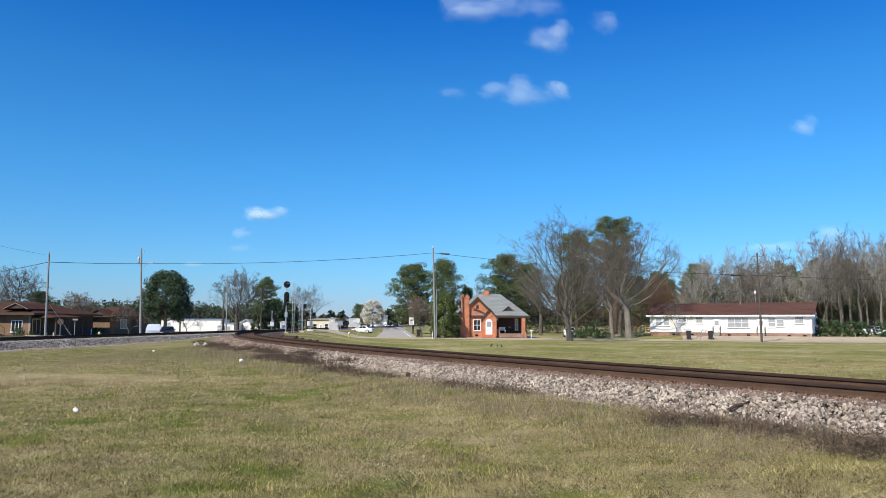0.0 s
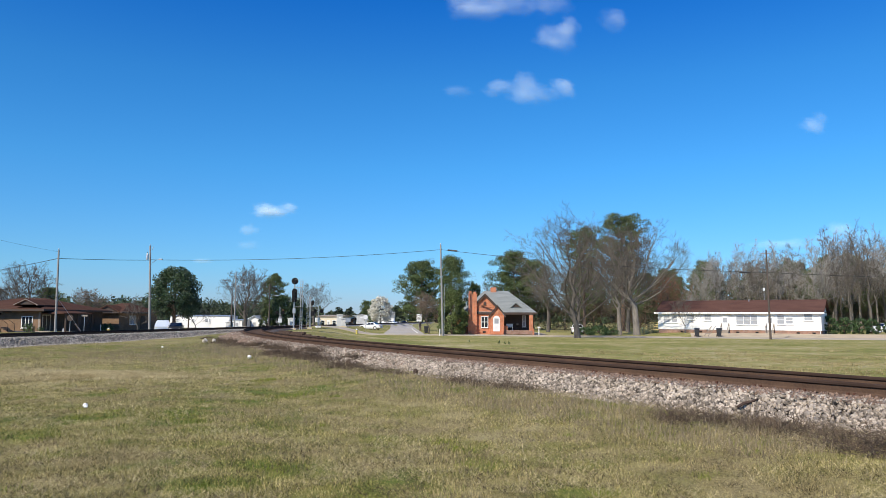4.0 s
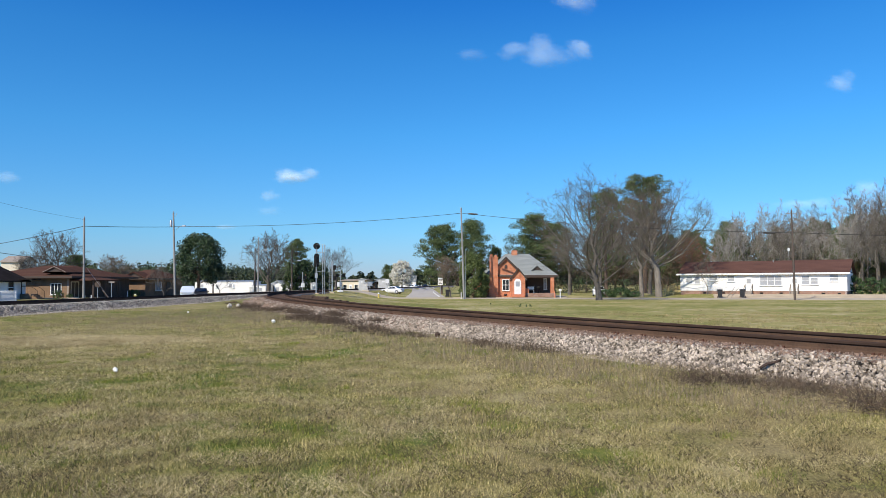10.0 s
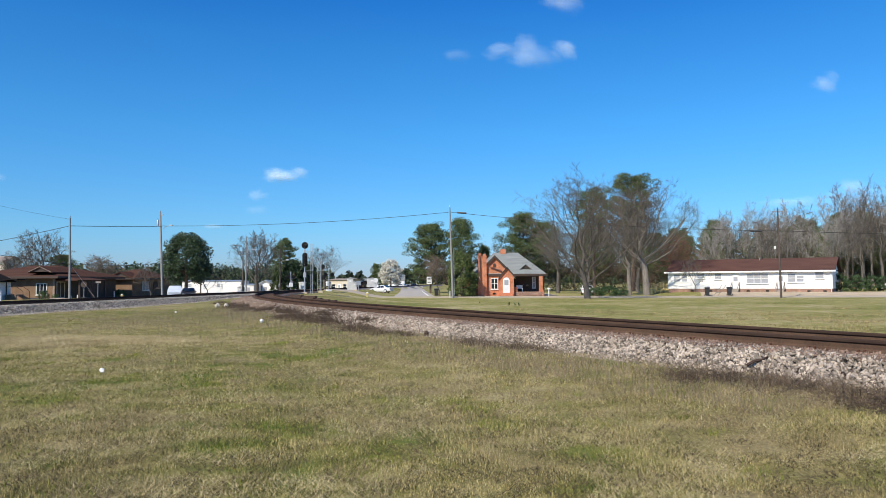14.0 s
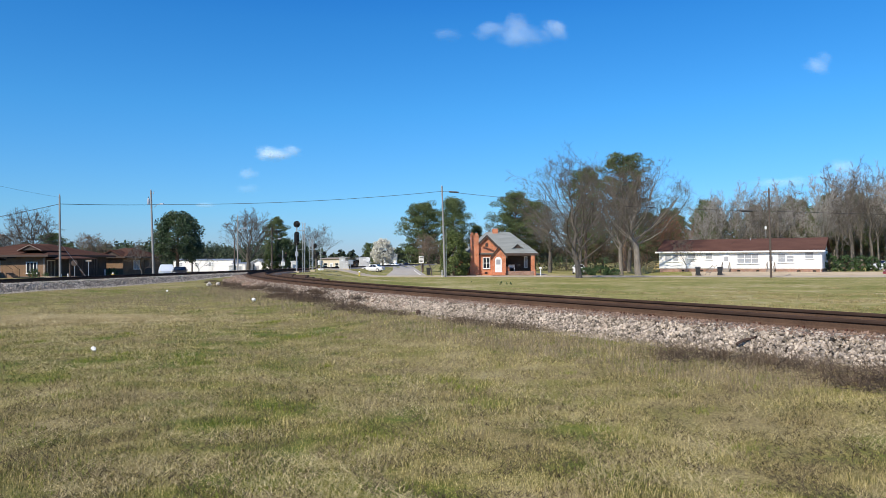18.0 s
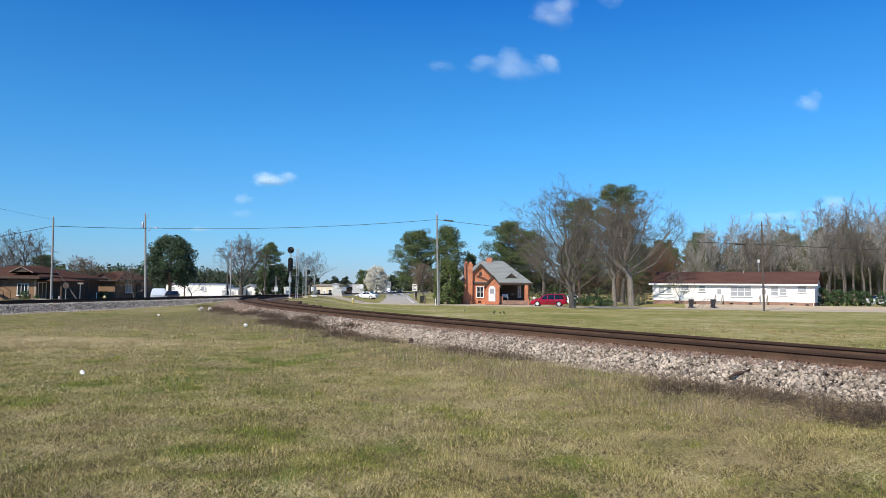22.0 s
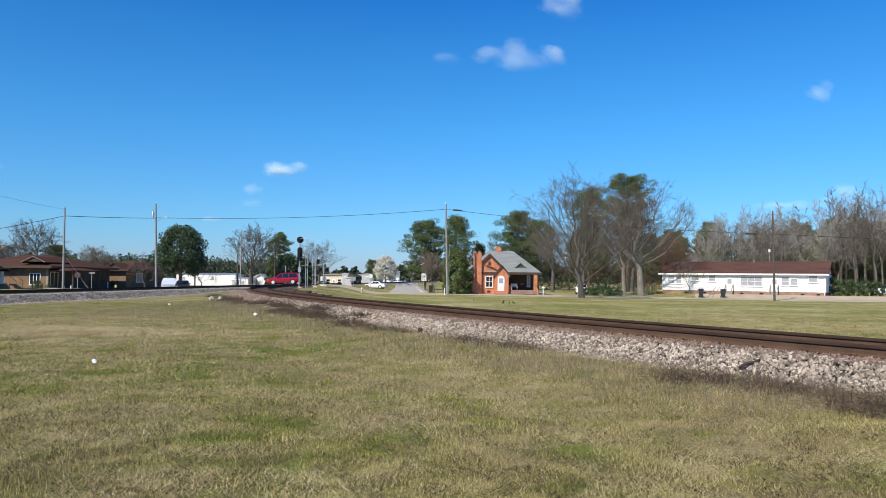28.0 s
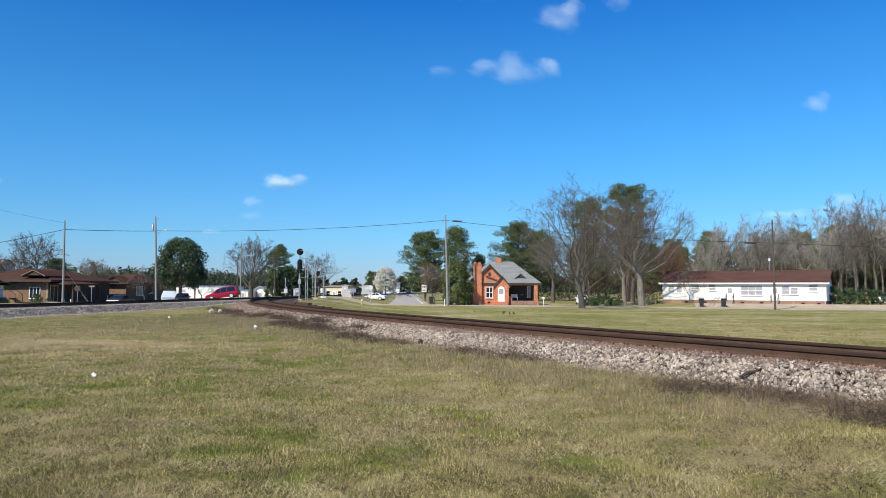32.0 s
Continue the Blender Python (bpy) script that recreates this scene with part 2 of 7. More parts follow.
M_CONCRETE = mat("concrete", (0.54, 0.44, 0.305), (0.40, 0.32, 0.22), 0.5, 40, 1.0, bump=0.2, spec=0.03)
M_POLE = mat("weathered_pole", (0.315, 0.31, 0.3), (0.195, 0.188, 0.178), 2, 30, 0.9, bump=0.4, stretch=(8, 8, 0.6))
M_POLE_DARK = mat("dark_pole", (0.12, 0.092, 0.074), (0.065, 0.05, 0.042), 2, 30, 0.9, bump=0.4, stretch=(8, 8, 0.6))
M_WIRE = mat("black_cable", (0.03, 0.03, 0.032), None, 2, 20, 0.6, bump=0)
M_GALV = mat("galvanised_steel", (0.52, 0.53, 0.54), (0.38, 0.39, 0.40), 3, 40, 0.45, 0.7, 0.1)
M_SILVER = mat("silver_cabinet_paint", (0.6, 0.6, 0.58), (0.48, 0.48, 0.46), 1.5, 30, 0.6, 0.0, 0.05)
M_BLACK = mat("black_paint", (0.010, 0.010, 0.011), (0.016, 0.016, 0.016), 3, 30, 0.8, bump=0.05, spec=0.2)
M_PLASTIC = mat("black_plastic", (0.02, 0.02, 0.022), (0.032, 0.032, 0.034), 4, 40, 0.5, bump=0.1)
M_BRICK = brick_mat("orange_brick", (0.62, 0.2, 0.085), (0.5, 0.145, 0.062), (0.5, 0.3, 0.2))
M_BRICK_TAN = brick_mat("tan_brick", (0.235, 0.14, 0.078), (0.19, 0.108, 0.062), (0.22, 0.16, 0.105))
M_BRICK_RED = brick_mat("foundation_brick", (0.33, 0.17, 0.11), (0.26, 0.13, 0.09), (0.36, 0.3, 0.25))
M_SHINGLE = mat("grey_shingles", (0.25, 0.265, 0.25), (0.17, 0.185, 0.175), 1.0, 14, 0.95, bump=0.6, stretch=(0.5, 2, 2))
M_SHINGLE_BROWN = mat("brown_shingles", (0.115, 0.06, 0.047), (0.078, 0.042, 0.034), 0.7, 14, 1.0, bump=0.6, stretch=(0.5, 2, 2), spec=0.05)
M_SHINGLE_UMBER = mat("umber_shingles", (0.1, 0.053, 0.037), (0.068, 0.036, 0.027), 0.7, 14, 1.0, bump=0.6, stretch=(0.5, 2, 2), spec=0.03)
M_SHINGLE_DARK = mat("charcoal_shingles", (0.026, 0.022, 0.021), (0.016, 0.014, 0.013), 0.8, 14, 1.0, bump=0.6, spec=0.02)
M_SIDING = mat("white_vinyl_siding", (0.83, 0.81, 0.78), (0.76, 0.735, 0.71), 0.5, 5, 0.6, bump=0.25, stretch=(0.2, 0.2, 6))
M_WHITE = mat("white_paint", (0.82, 0.82, 0.80), (0.68, 0.68, 0.66), 1.5, 30, 0.5, bump=0.05)
M_CREAM = mat("cream_siding", (0.68, 0.61, 0.48), (0.58, 0.51, 0.4), 0.6, 10, 0.7, bump=0.1)
M_DARKWOOD = mat("dark_brown_trim", (0.07, 0.045, 0.032), (0.045, 0.03, 0.022), 2, 30, 0.7, bump=0.1)
M_DECK = mat("yellow_pine_lumber", (0.66, 0.52, 0.24), (0.5, 0.37, 0.16), 3, 30, 0.8, bump=0.2, stretch=(1, 1, 6))
M_GREYWOOD = mat("grey_weathered_lumber", (0.33, 0.28, 0.23), (0.22, 0.18, 0.15), 3, 30, 0.9, bump=0.2)
M_GLASS = glass("window_glass")
M_CARGLASS = glass("tinted_car_glass", (0.012, 0.014, 0.016), 0.04)
M_BLIND = mat("white_blind", (0.36, 0.37, 0.39), (0.27, 0.28, 0.3), 1, 20, 0.6, bump=0.05, stretch=(0.2, 0.2, 8))
M_BARK = mat("grey_bark", (0.15, 0.13, 0.108), (0.07, 0.06, 0.05), 2, 20, 0.95, bump=0.8, stretch=(3, 3, 0.7))
M_BARK_PALE = mat("pale_bark", (0.235, 0.205, 0.17), (0.115, 0.1, 0.082), 2, 20, 0.95, bump=0.8, stretch=(3, 3, 0.7))
M_TWIG = mat("grey_brown_twigs", (0.148, 0.126, 0.102), (0.084, 0.071, 0.058), 2, 20, 0.95, bump=0.2)
M_TWIG_PALE = mat("pale_grey_twigs", (0.37, 0.345, 0.315), (0.235, 0.217, 0.195), 2, 20, 0.95, bump=0.2)
M_TWIG_TAN = mat("tan_twigs", (0.22, 0.165, 0.118), (0.14, 0.104, 0.076), 2, 20, 0.95, bump=0.2)
M_TWIG_RED = mat("reddish_twigs", (0.24, 0.125, 0.08), (0.15, 0.08, 0.055), 2, 20, 0.95, bump=0.2)
M_PINEBARK = mat("pine_bark", (0.22, 0.15, 0.105), (0.12, 0.08, 0.06), 2, 20, 0.95, bump=0.8, stretch=(3, 3, 0.7))
M_NEEDLE = mat("pine_needles", (0.122, 0.16, 0.06), (0.06, 0.084, 0.034), 0.6, 5, 0.75, bump=0, island=0.4, spec=0.25)
M_LEAF = mat("dark_glossy_leaves", (0.055, 0.09, 0.032), (0.028, 0.05, 0.02), 0.8, 5, 0.5, bump=0, island=0.45)
M_SHRUB = mat("yellow_green_leaves", (0.125, 0.16, 0.04), (0.062, 0.085, 0.024), 0.8, 5, 0.65, bump=0, island=0.4)
M_HEDGE = mat("hedge_leaves", (0.06, 0.11, 0.03), (0.03, 0.06, 0.018), 0.8, 5, 0.65, bump=0, island=0.4)
M_BLOSSOM = mat("white_blossom", (0.66, 0.64, 0.56), (0.5, 0.48, 0.4), 0.8, 5, 0.8, bump=0, island=0.25)
M_BRUSH = mat("dead_brush", (0.118, 0.08, 0.05), (0.06, 0.042, 0.028), 2, 20, 0.95, bump=0, island=0.4)
M_FARWOOD = mat("far_evergreens", (0.055, 0.075, 0.04), (0.035, 0.05, 0.03), 0.1, 2, 0.9, bump=0, island=0.3)
M_RED = mat("metallic_red_paint", (0.4, 0.008, 0.034), (0.36, 0.007, 0.03), 1, 200, 0.22, 0.1, 0)
M_CARWHITE = mat("white_car_paint", (0.8, 0.8, 0.8), (0.72, 0.72, 0.72), 1, 100, 0.3, 0, 0)
M_CARDARK = mat("dark_grey_car_paint", (0.042, 0.042, 0.045), (0.034, 0.034, 0.036), 1, 100, 0.3, 0.3, 0)
M_CARBLUE = mat("pale_blue_car_paint", (0.56, 0.62, 0.7), (0.5, 0.56, 0.63), 1, 100, 0.35, 0.0, 0)
M_TYRE = mat("tyre_rubber", (0.02, 0.02, 0.02), (0.03, 0.029, 0.028), 5, 60, 0.85, bump=0.2)
M_RIM = mat("alloy_rim", (0.78, 0.78, 0.78), (0.66, 0.66, 0.66), 5, 60, 0.4, 0.15, 0)
M_LAMP = mat("clear_lamp_lens", (0.75, 0.75, 0.72), (0.6, 0.6, 0.58), 5, 60, 0.15, 0, 0)
M_TAIL = mat("red_lamp_lens", (0.35, 0.01, 0.012), (0.28, 0.01, 0.01), 5, 60, 0.2, 0, 0)
M_YELLOW = mat("faded_yellow_paint", (0.62, 0.50, 0.10), (0.5, 0.38, 0.08), 3, 40, 0.6, bump=0.1)
M_SIGNRED = mat("red_sign", (0.5, 0.02, 0.02), (0.42, 0.02, 0.02), 3, 40, 0.5, bump=0)
M_LITTER = mat("white_litter", (0.85, 0.83, 0.8), (0.7, 0.68, 0.64), 8, 40, 0.6, bump=0.2)

M_SIGNBACK = mat("bare_aluminium_sign", (0.72, 0.72, 0.72), (0.58, 0.58, 0.58), 2, 30, 0.6, 0.1, 0.05)
M_PAINT = mat("worn_road_paint", (0.75, 0.74, 0.7), (0.5, 0.49, 0.46), 3, 30, 0.9, bump=0.1, spec=0.1)
M_RUBBLE = mat("broken_concrete", (0.66, 0.6, 0.51), (0.4, 0.35, 0.3), 4, 30, 0.95, bump=0.4, spec=0.1)

# ---- shapes ----


class Shape:
    """Collects vertices and faces of one mesh."""

    def __init__(self):
        self.v, self.f = [], []

    def face(self, *pts):
        k = len(self.v)
        self.v += [tuple(p) for p in pts]
        self.f.append(tuple(range(k, k + len(pts))))
        return self

    def box(self, x0, y0, z0, x1, y1, z1, e=0.0):
        """A box; e cuts its upright and top edges by that much."""
        if not e:
            k = len(self.v)
            self.v += [(x, y, z) for z in (z0, z1) for x, y in ((x0, y0), (x1, y0), (x1, y1), (x0, y1))]
            self.f += [tuple(k + i for i in q) for q in ((3, 2, 1, 0), (4, 5, 6, 7), (0, 1, 5, 4), (1, 2, 6, 5), (2, 3, 7, 6), (3, 0, 4, 7))]
            return self

        def ring(z, i):
            a, b, c, d = x0 + i, x1 - i, y0 + i, y1 - i
            return [(a + e, c, z), (b - e, c, z), (b, c + e, z), (b, d - e, z), (b - e, d, z), (a + e, d, z), (a, d - e, z), (a, c + e, z)]
        return self.loft([ring(z0, 0), ring(z1 - e, 0), ring(z1, e * 0.8)])

    def loft(self, rings, closed=True, caps=True):
        k, n = len(self.v), len(rings[0])
        for r in rings:
            self.v += [tuple(p) for p in r]
        for i in range(len(rings) - 1):
            for j in range(n if closed else n - 1):
                a, b = k + i * n + j, k + i * n + (j + 1) % n
                self.f.append((a, b, b + n, a + n))
        if caps and closed:
            self.f.append(tuple(k + j for j in reversed(range(n))))
            self.f.append(tuple(k + (len(rings) - 1) * n + j for j in range(n)))
        return self

    def tube(self, pts, radii, n=6, caps=True):
        pts = [Vector(p) for p in pts]
        rings = []
        for i, p in enumerate(pts):
            d = (pts[min(i + 1, len(pts) - 1)] - pts[max(i - 1, 0)]).normalized()
            u = d.orthogonal().normalized() if abs(d.z) > 0.9 else d.cross(Vector((0, 0, 1))).normalized()
            w = d.cross(u)
            r = radii[i] if hasattr(radii, "__len__") else radii
            rings.append([p + (u * math.cos(2 * math.pi * j / n) + w * math.sin(2 * math.pi * j / n)) * r for j in range(n)])
        return self.loft(rings, caps=caps)

    def prism(self, poly, axis, a, b):
        """A polygon in the two other axes, drawn out along axis from a to b."""
        def at(p, t):
            return {"x": (t, p[0], p[1]), "y": (p[0], t, p[1]), "z": (p[0], p[1], t)}[axis]
        return self.loft([[at(p, a) for p in poly], [at(p, b) for p in poly]])

    def ball(self, c, r, n=8, m=5):
        rx, ry, rz = r if hasattr(r, "__len__") else (r, r, r)
        return self.loft([[(c[0] + rx * math.sin(t) * math.cos(2 * math.pi * j / n), c[1] + ry * math.sin(t) * math.sin(2 * math.pi * j / n),
                            c[2] - rz * math.cos(t)) for j in range(n)] for t in [math.pi * (i + 0.15) / (m - 0.7) for i in range(m)]])

    def mesh(self, name, material, smooth=False):
        me = bpy.data.meshes.new(name)
        me.from_pydata(self.v, [], self.f)
        me.materials.append(material)
        if len(self.f) < 4000:
            bm = bmesh.new()
            bm.from_mesh(me)
            bmesh.ops.recalc_face_normals(bm, faces=bm.faces)
            bm.to_mesh(me)
            bm.free()
        if smooth:
            me.polygons.foreach_set("use_smooth", [True] * len(me.polygons))
            me.set_sharp_from_angle(angle=radians(40))
        return me


def raw_mesh(name, verts, faces, material):
    """A large mesh of triangles from arrays."""
    me = bpy.data.meshes.new(name)
    n, k = len(verts), faces.shape[1]
    me.vertices.add(n)
    me.vertices.foreach_set("co", np.asarray(verts, dtype=np.float32).ravel())
    me.loops.add(faces.size)
    me.loops.foreach_set("vertex_index", faces.astype(np.int32).ravel())
    me.polygons.add(len(faces))
    me.polygons.foreach_set("loop_start", np.arange(0, faces.size, k, dtype=np.int32))
    me.polygons.foreach_set("loop_total", np.full(len(faces), k, dtype=np.int32))
    me.update(calc_edges=True)
    me.materials.append(material)
    return me


def part(name, shape, material, parent=None, label="", smooth=False, at=None):
    """One mesh object, under a thing or a part when parent is given."""
    ob = new(name, shape.mesh(name, material, smooth) if isinstance(shape, Shape) else shape)
    if parent:
        ob.parent = parent
    if at is not None:
        ob.matrix_basis = at if isinstance(at, Matrix) else Matrix.Translation(at)
    return tagged(ob, label)


def thing(name, label, category, m=None, group=""):
    ob = new(name)
    ob.empty_display_size = 0.3
    if m is not None:
        ob.matrix_basis = m
    return tagged(ob, label, category, group)


# ---- the lie of the land ----


def step(a, b, x):
    """Smooth step from 0 at a to 1 at b; numbers or arrays."""
    t = np.clip((x - a) / (b - a), 0.0, 1.0)
    return t * t * (3 - 2 * t)


def near_rail(y):
    """Where the near rail of the curved track runs, x for each y."""
    return 9.590849e-06 * y ** 3 + 0.002494 * y ** 2 - 0.65673 * y + 13.6112


def near_slope(y):
    return 2.877255e-05 * y ** 2 + 0.004988 * y - 0.65673


def straight(y):
    """The centre of the straight track."""
    return -24.2 + (y - 39.0) * 0.098


def curve_side(x, y):
    """Distance past the centre of the curved track; negative on the camera's side."""
    y = np.clip(y, -60.0, 104.0)
    return (x - near_rail(y)) / np.sqrt(1 + near_slope(y) ** 2) - 0.75


ROAD = [(300, 20), (120, 65), (60, 84), (49, 87), (40, 89), (20, 94.5), (2, 100), (-9.4, 104.5), (-19, 106), (-30, 105.5), (-48, 104), (-75, 102)]
RAIL_Z = 1.17


def ground_zs(x, y):
    """Height of the ground, for arrays."""
    s, w = curve_side(x, y), x - straight(y)
    inner = 0.45 + 0.18 * step(-6.5, -2.4, s) + 0.1 * step(9, 4, w) + 0.02 * np.sin(x * 0.7 + y * 0.4)
    outer = 0.25 * step(9, 3, s) + 0.03 * np.sin(x * 0.3) * np.cos(y * 0.25)
    # the bank that carries the crossing and the signals
    back = step(110, 126, y)
    wide = 11 + 11 * step(92, 70, y) - 6 * back
    bank = 0.8 * step(wide, wide - 13.5 + 6 * step(70, 92, y) + 4.5 * back, w) * step(36, 58, y)
    outer = np.maximum(outer, bank)
    west = -0.32 + 0.94 * step(-7.5, -2.5, w) + 0.68 * step(-22.0, -26.5, w)
    east = inner + (outer - inner) * step(-0.6, 0.6, s)
    beyond = west + (outer - west) * step(-1.5, 0.0, w) * step(70, 95, y)
    beyond = np.where((w > -2.0) & (y < 70), inner + (west - inner) * step(0.0, -2.0, w), beyond)
    z = np.where(w > 0, east, beyond)
    # the road's hump over the rails
    crown = 1.08 - 0.18 * step(-2.5, -7.0, w) - 0.85 * step(-9.0, -17.0, w)
    hump = step(11.0, 4.0, np.abs(y - 105.5)) * step(9.5, 2.0, w) * step(-34.0, -22.0, w)
    z = z + (crown - z) * hump
    # the white house stands on a rise behind the road
    return z + 0.42 * step(30, 37, x) * step(91, 99, y + (x - 40) * 0.31)


def ground_z(x, y):
    return float(ground_zs(x, y))

# ---- ground: one sheet to the horizon ----


def axis_steps(lo, hi, fine, far, growth=1.25):
    mid = list(np.arange(lo, hi + 1e-6, fine))
    a, s = [], fine
    x = lo
    while x > -far:
        s *= growth
        x -= s
        a.append(x)
    b, s, x = [], fine, mid[-1]
    while x < far:
        s *= growth
        x += s
        b.append(x)
    return a[::-1] + mid + b


def build_ground():
    xs, ys = axis_steps(-66, 72, 0.8, 3500), axis_steps(-6, 128, 0.8, 3500)
    gx, gy = np.meshgrid(np.array(xs), np.array(ys))
    verts = np.stack([gx, gy, ground_zs(gx, gy)], -1).reshape(-1, 3)
    n = len(xs)
    i = np.arange(len(ys) - 1)[:, None] * n + np.arange(n - 1)[None, :]
    faces = np.stack([i, i + 1, i + 1 + n, i + n], -1).reshape(-1, 4)
    me = raw_mesh("ground", verts, faces, M_TURF)
    me.polygons.foreach_set("use_smooth", [True] * len(me.polygons))
    tagged(new("ground", me), "dormant olive and straw coloured turf, level as far as the woods", "ground", kind="structure")


build_ground()


def strip(line, width, step_m=1.5, lift=0.03, across=3):
    """A paved strip along a line, lying on the ground."""
    pts = []
    for (x0, y0), (x1, y1) in zip(line, line[1:]):
        k = max(1, int(math.hypot(x1 - x0, y1 - y0) / step_m))
        pts += [(x0 + (x1 - x0) * i / k, y0 + (y1 - y0) * i / k) for i in range(k)]
    pts.append(line[-1])
    s = Shape()
    rings = []
    for i, (x, y) in enumerate(pts):
        a, b = pts[max(0, i - 2)], pts[min(len(pts) - 1, i + 2)]
        d = math.hypot(b[0] - a[0], b[1] - a[1])
        nx, ny = -(b[1] - a[1]) / d, (b[0] - a[0]) / d
        row = []
        for j in range(across + 1):
            o = width * (j / across - 0.5)
            px, py = x + nx * o, y + ny * o
            row.append((px, py, ground_z(px, py) + lift + 0.03 * (1 - (2 * j / across - 1) ** 2)))
        low = [(row[-1][0], row[-1][1], row[-1][2] - 0.25), (row[0][0], row[0][1], row[0][2] - 0.25)]
        rings.append(row + low)
    return s.loft(rings)


tagged(part("road", strip(ROAD, 6.2), M_ASPHALT), "pale worn asphalt road beside the railway field", "road", kind="structure")
tagged(part("side_street", strip([(-3.1, 106.5), (-5.1, 170), (-9, 300), (-21, 700)], 5.8, lift=0.05), M_STREET),
       "pale grey side street running away from the railway", "road", kind="structure")
tagged(part("frontage_road", strip([(-44.0, -20), (-41.8, 45), (-40.6, 71), (-40.0, 83), (-39.5, 95), (-38.0, 102)], 4.8, lift=0.045), M_STREET),
       "grey road alongside the straight track", "road", kind="structure")
tagged(part("forecourt", strip([(35.5, 97.4), (44, 94.6), (53, 91.4), (64, 88.0)], 8.6, lift=0.03, across=6), M_CONCRETE),
       "pale concrete parking apron before the white house", "pavement", kind="structure")
tagged(part("sidewalk", strip([(1.0, 103.6), (18, 98.6), (33, 94.2)], 1.3, lift=0.05), M_CONCRETE),
       "narrow concrete pavement along the road", "pavement", kind="structure")
tagged(part("driveway", strip([(15.2, 100.2), (17.0, 112), (17.5, 124)], 2.6, lift=0.02), M_CONCRETE),
       "pale drive beside the brick house", "pavement", kind="structure")

tagged(part("road_marking", strip([(-1.1, 108.5), (-2.6, 150), (-3.1, 170)], 0.18, lift=0.13, across=1), M_PAINT), "worn white edge line painted along the side street", "road marking", kind="structure")

# ---- railway ----
RAIL_SECTION = [(-0.075, 0.0), (0.075, 0.0), (0.075, 0.012), (0.02, 0.032), (0.011, 0.05), (0.011, 0.125), (0.036, 0.145), (0.036, 0.172), (0.028, 0.186),
                (-0.028, 0.186), (-0.036, 0.172), (-0.036, 0.145), (-0.011, 0.125), (-0.011, 0.05), (-0.02, 0.032), (-0.075, 0.012)]
HEAD_SECTION = [(-0.039, 0.143), (0.039, 0.143), (0.039, 0.174), (0.03, 0.191), (-0.03, 0.191), (-0.039, 0.174)]


def track_points(which):
    """Centre and sideways direction at each metre of a track."""
    out = []
    if which == "curve":
        y = -32.0
        while y < 103:
            sl = near_slope(y)
            k = math.sqrt(1 + sl * sl)
            out.append((near_rail(y) + 0.75 / k, y - 0.75 * sl / k, 1 / k, -sl / k))
            y += 0.8 / k
    else:
        for i in range(250):
            y = 5 + i * 1.2
            out.append((straight(y), y, 0.9952, -0.0976))
    return out


def sweep(pts, section, off, z):
    return Shape().loft([[(x + nx * (off + u), y + ny * (off + u), z + v) for u, v in section] for x, y, nx, ny in pts])


def build_track(which, label, bed_mat):
    pts = track_points(which)
    road = thing("railway_track", label, "railway")
    for off in (-0.75, 0.75):
        r = part("rail", sweep(pts, RAIL_SECTION, off, RAIL_Z - 0.19), M_RAIL, road, "rust-brown steel rail")
        part("railhead", sweep(pts, HEAD_SECTION, off, RAIL_Z - 0.19), M_RAILTOP, r, "worn running surface")
    tie = Shape().box(-1.3, -0.11, -0.17, 1.3, 0.11, 0.0, 0.012).mesh("tie", M_TIE)
    plate = Shape().box(-0.17, -0.09, 0.0, 0.17, 0.09, 0.018)
    for sx in (-0.11, 0.11):
        for sy in (-0.05, 0.05):
            plate.box(sx - 0.016, sy - 0.016, 0.018, sx + 0.016, sy + 0.016, 0.06)
    plate = plate.mesh("tie_plate", M_PLATE)
    rng = random.Random(5)
    length, nxt, count = 0.0, 0.0, 0
    for p, q in zip(pts, pts[1:]):
        length += math.hypot(q[0] - p[0], q[1] - p[1])
        if length >= nxt and count < 290 and p[1] < 100:
            nxt = length + 0.52
            count += 1
            turn = Matrix.Translation((p[0], p[1], RAIL_Z - 0.208)) @ Matrix.Rotation(math.atan2(p[3], p[2]) + rng.uniform(-0.015, 0.015), 4, "Z")
            t = part("tie", tie, None, road, at=turn)
            if which == "curve" and p[1] < 46:
                for off in (-0.75, 0.75):
                    part("tie_plate", plate, None, t, at=Matrix.Translation((off, 0, 0)))
    # ballast bed: shoulders and a slope down to the grass
    rings = []
    rs = random.Random(8)
    for x, y, nx, ny in pts:
        hump = which == "straight" and 98 < y < 113
        toe = rs.uniform(2.9, 3.1) if which == "curve" else rs.uniform(2.9, 3.3)
        drop = -0.24 - (toe - 1.75) * 0.58
        sec = [(-toe, drop), (-1.75, -0.24), (-0.85, -0.21), (-0.6, -0.27), (0.6, -0.27), (0.85, -0.21), (1.75, -0.24), (toe, drop)]
        rings.append([(x + nx * u, y + ny * u, RAIL_Z + v - (0.1 if hump else 0)) for u, v in sec])
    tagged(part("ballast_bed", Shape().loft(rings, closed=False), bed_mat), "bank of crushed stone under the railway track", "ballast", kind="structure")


build_track("curve", "single curved railway track with rusty rails on stone ballast", M_BED_SHADE)
build_track("straight", "straight railway track, dark against its grey ballast", mat("grey_bed", (0.2, 0.19, 0.18), (0.1, 0.09, 0.085), 3.0, 18, 0.95, bump=0.9))


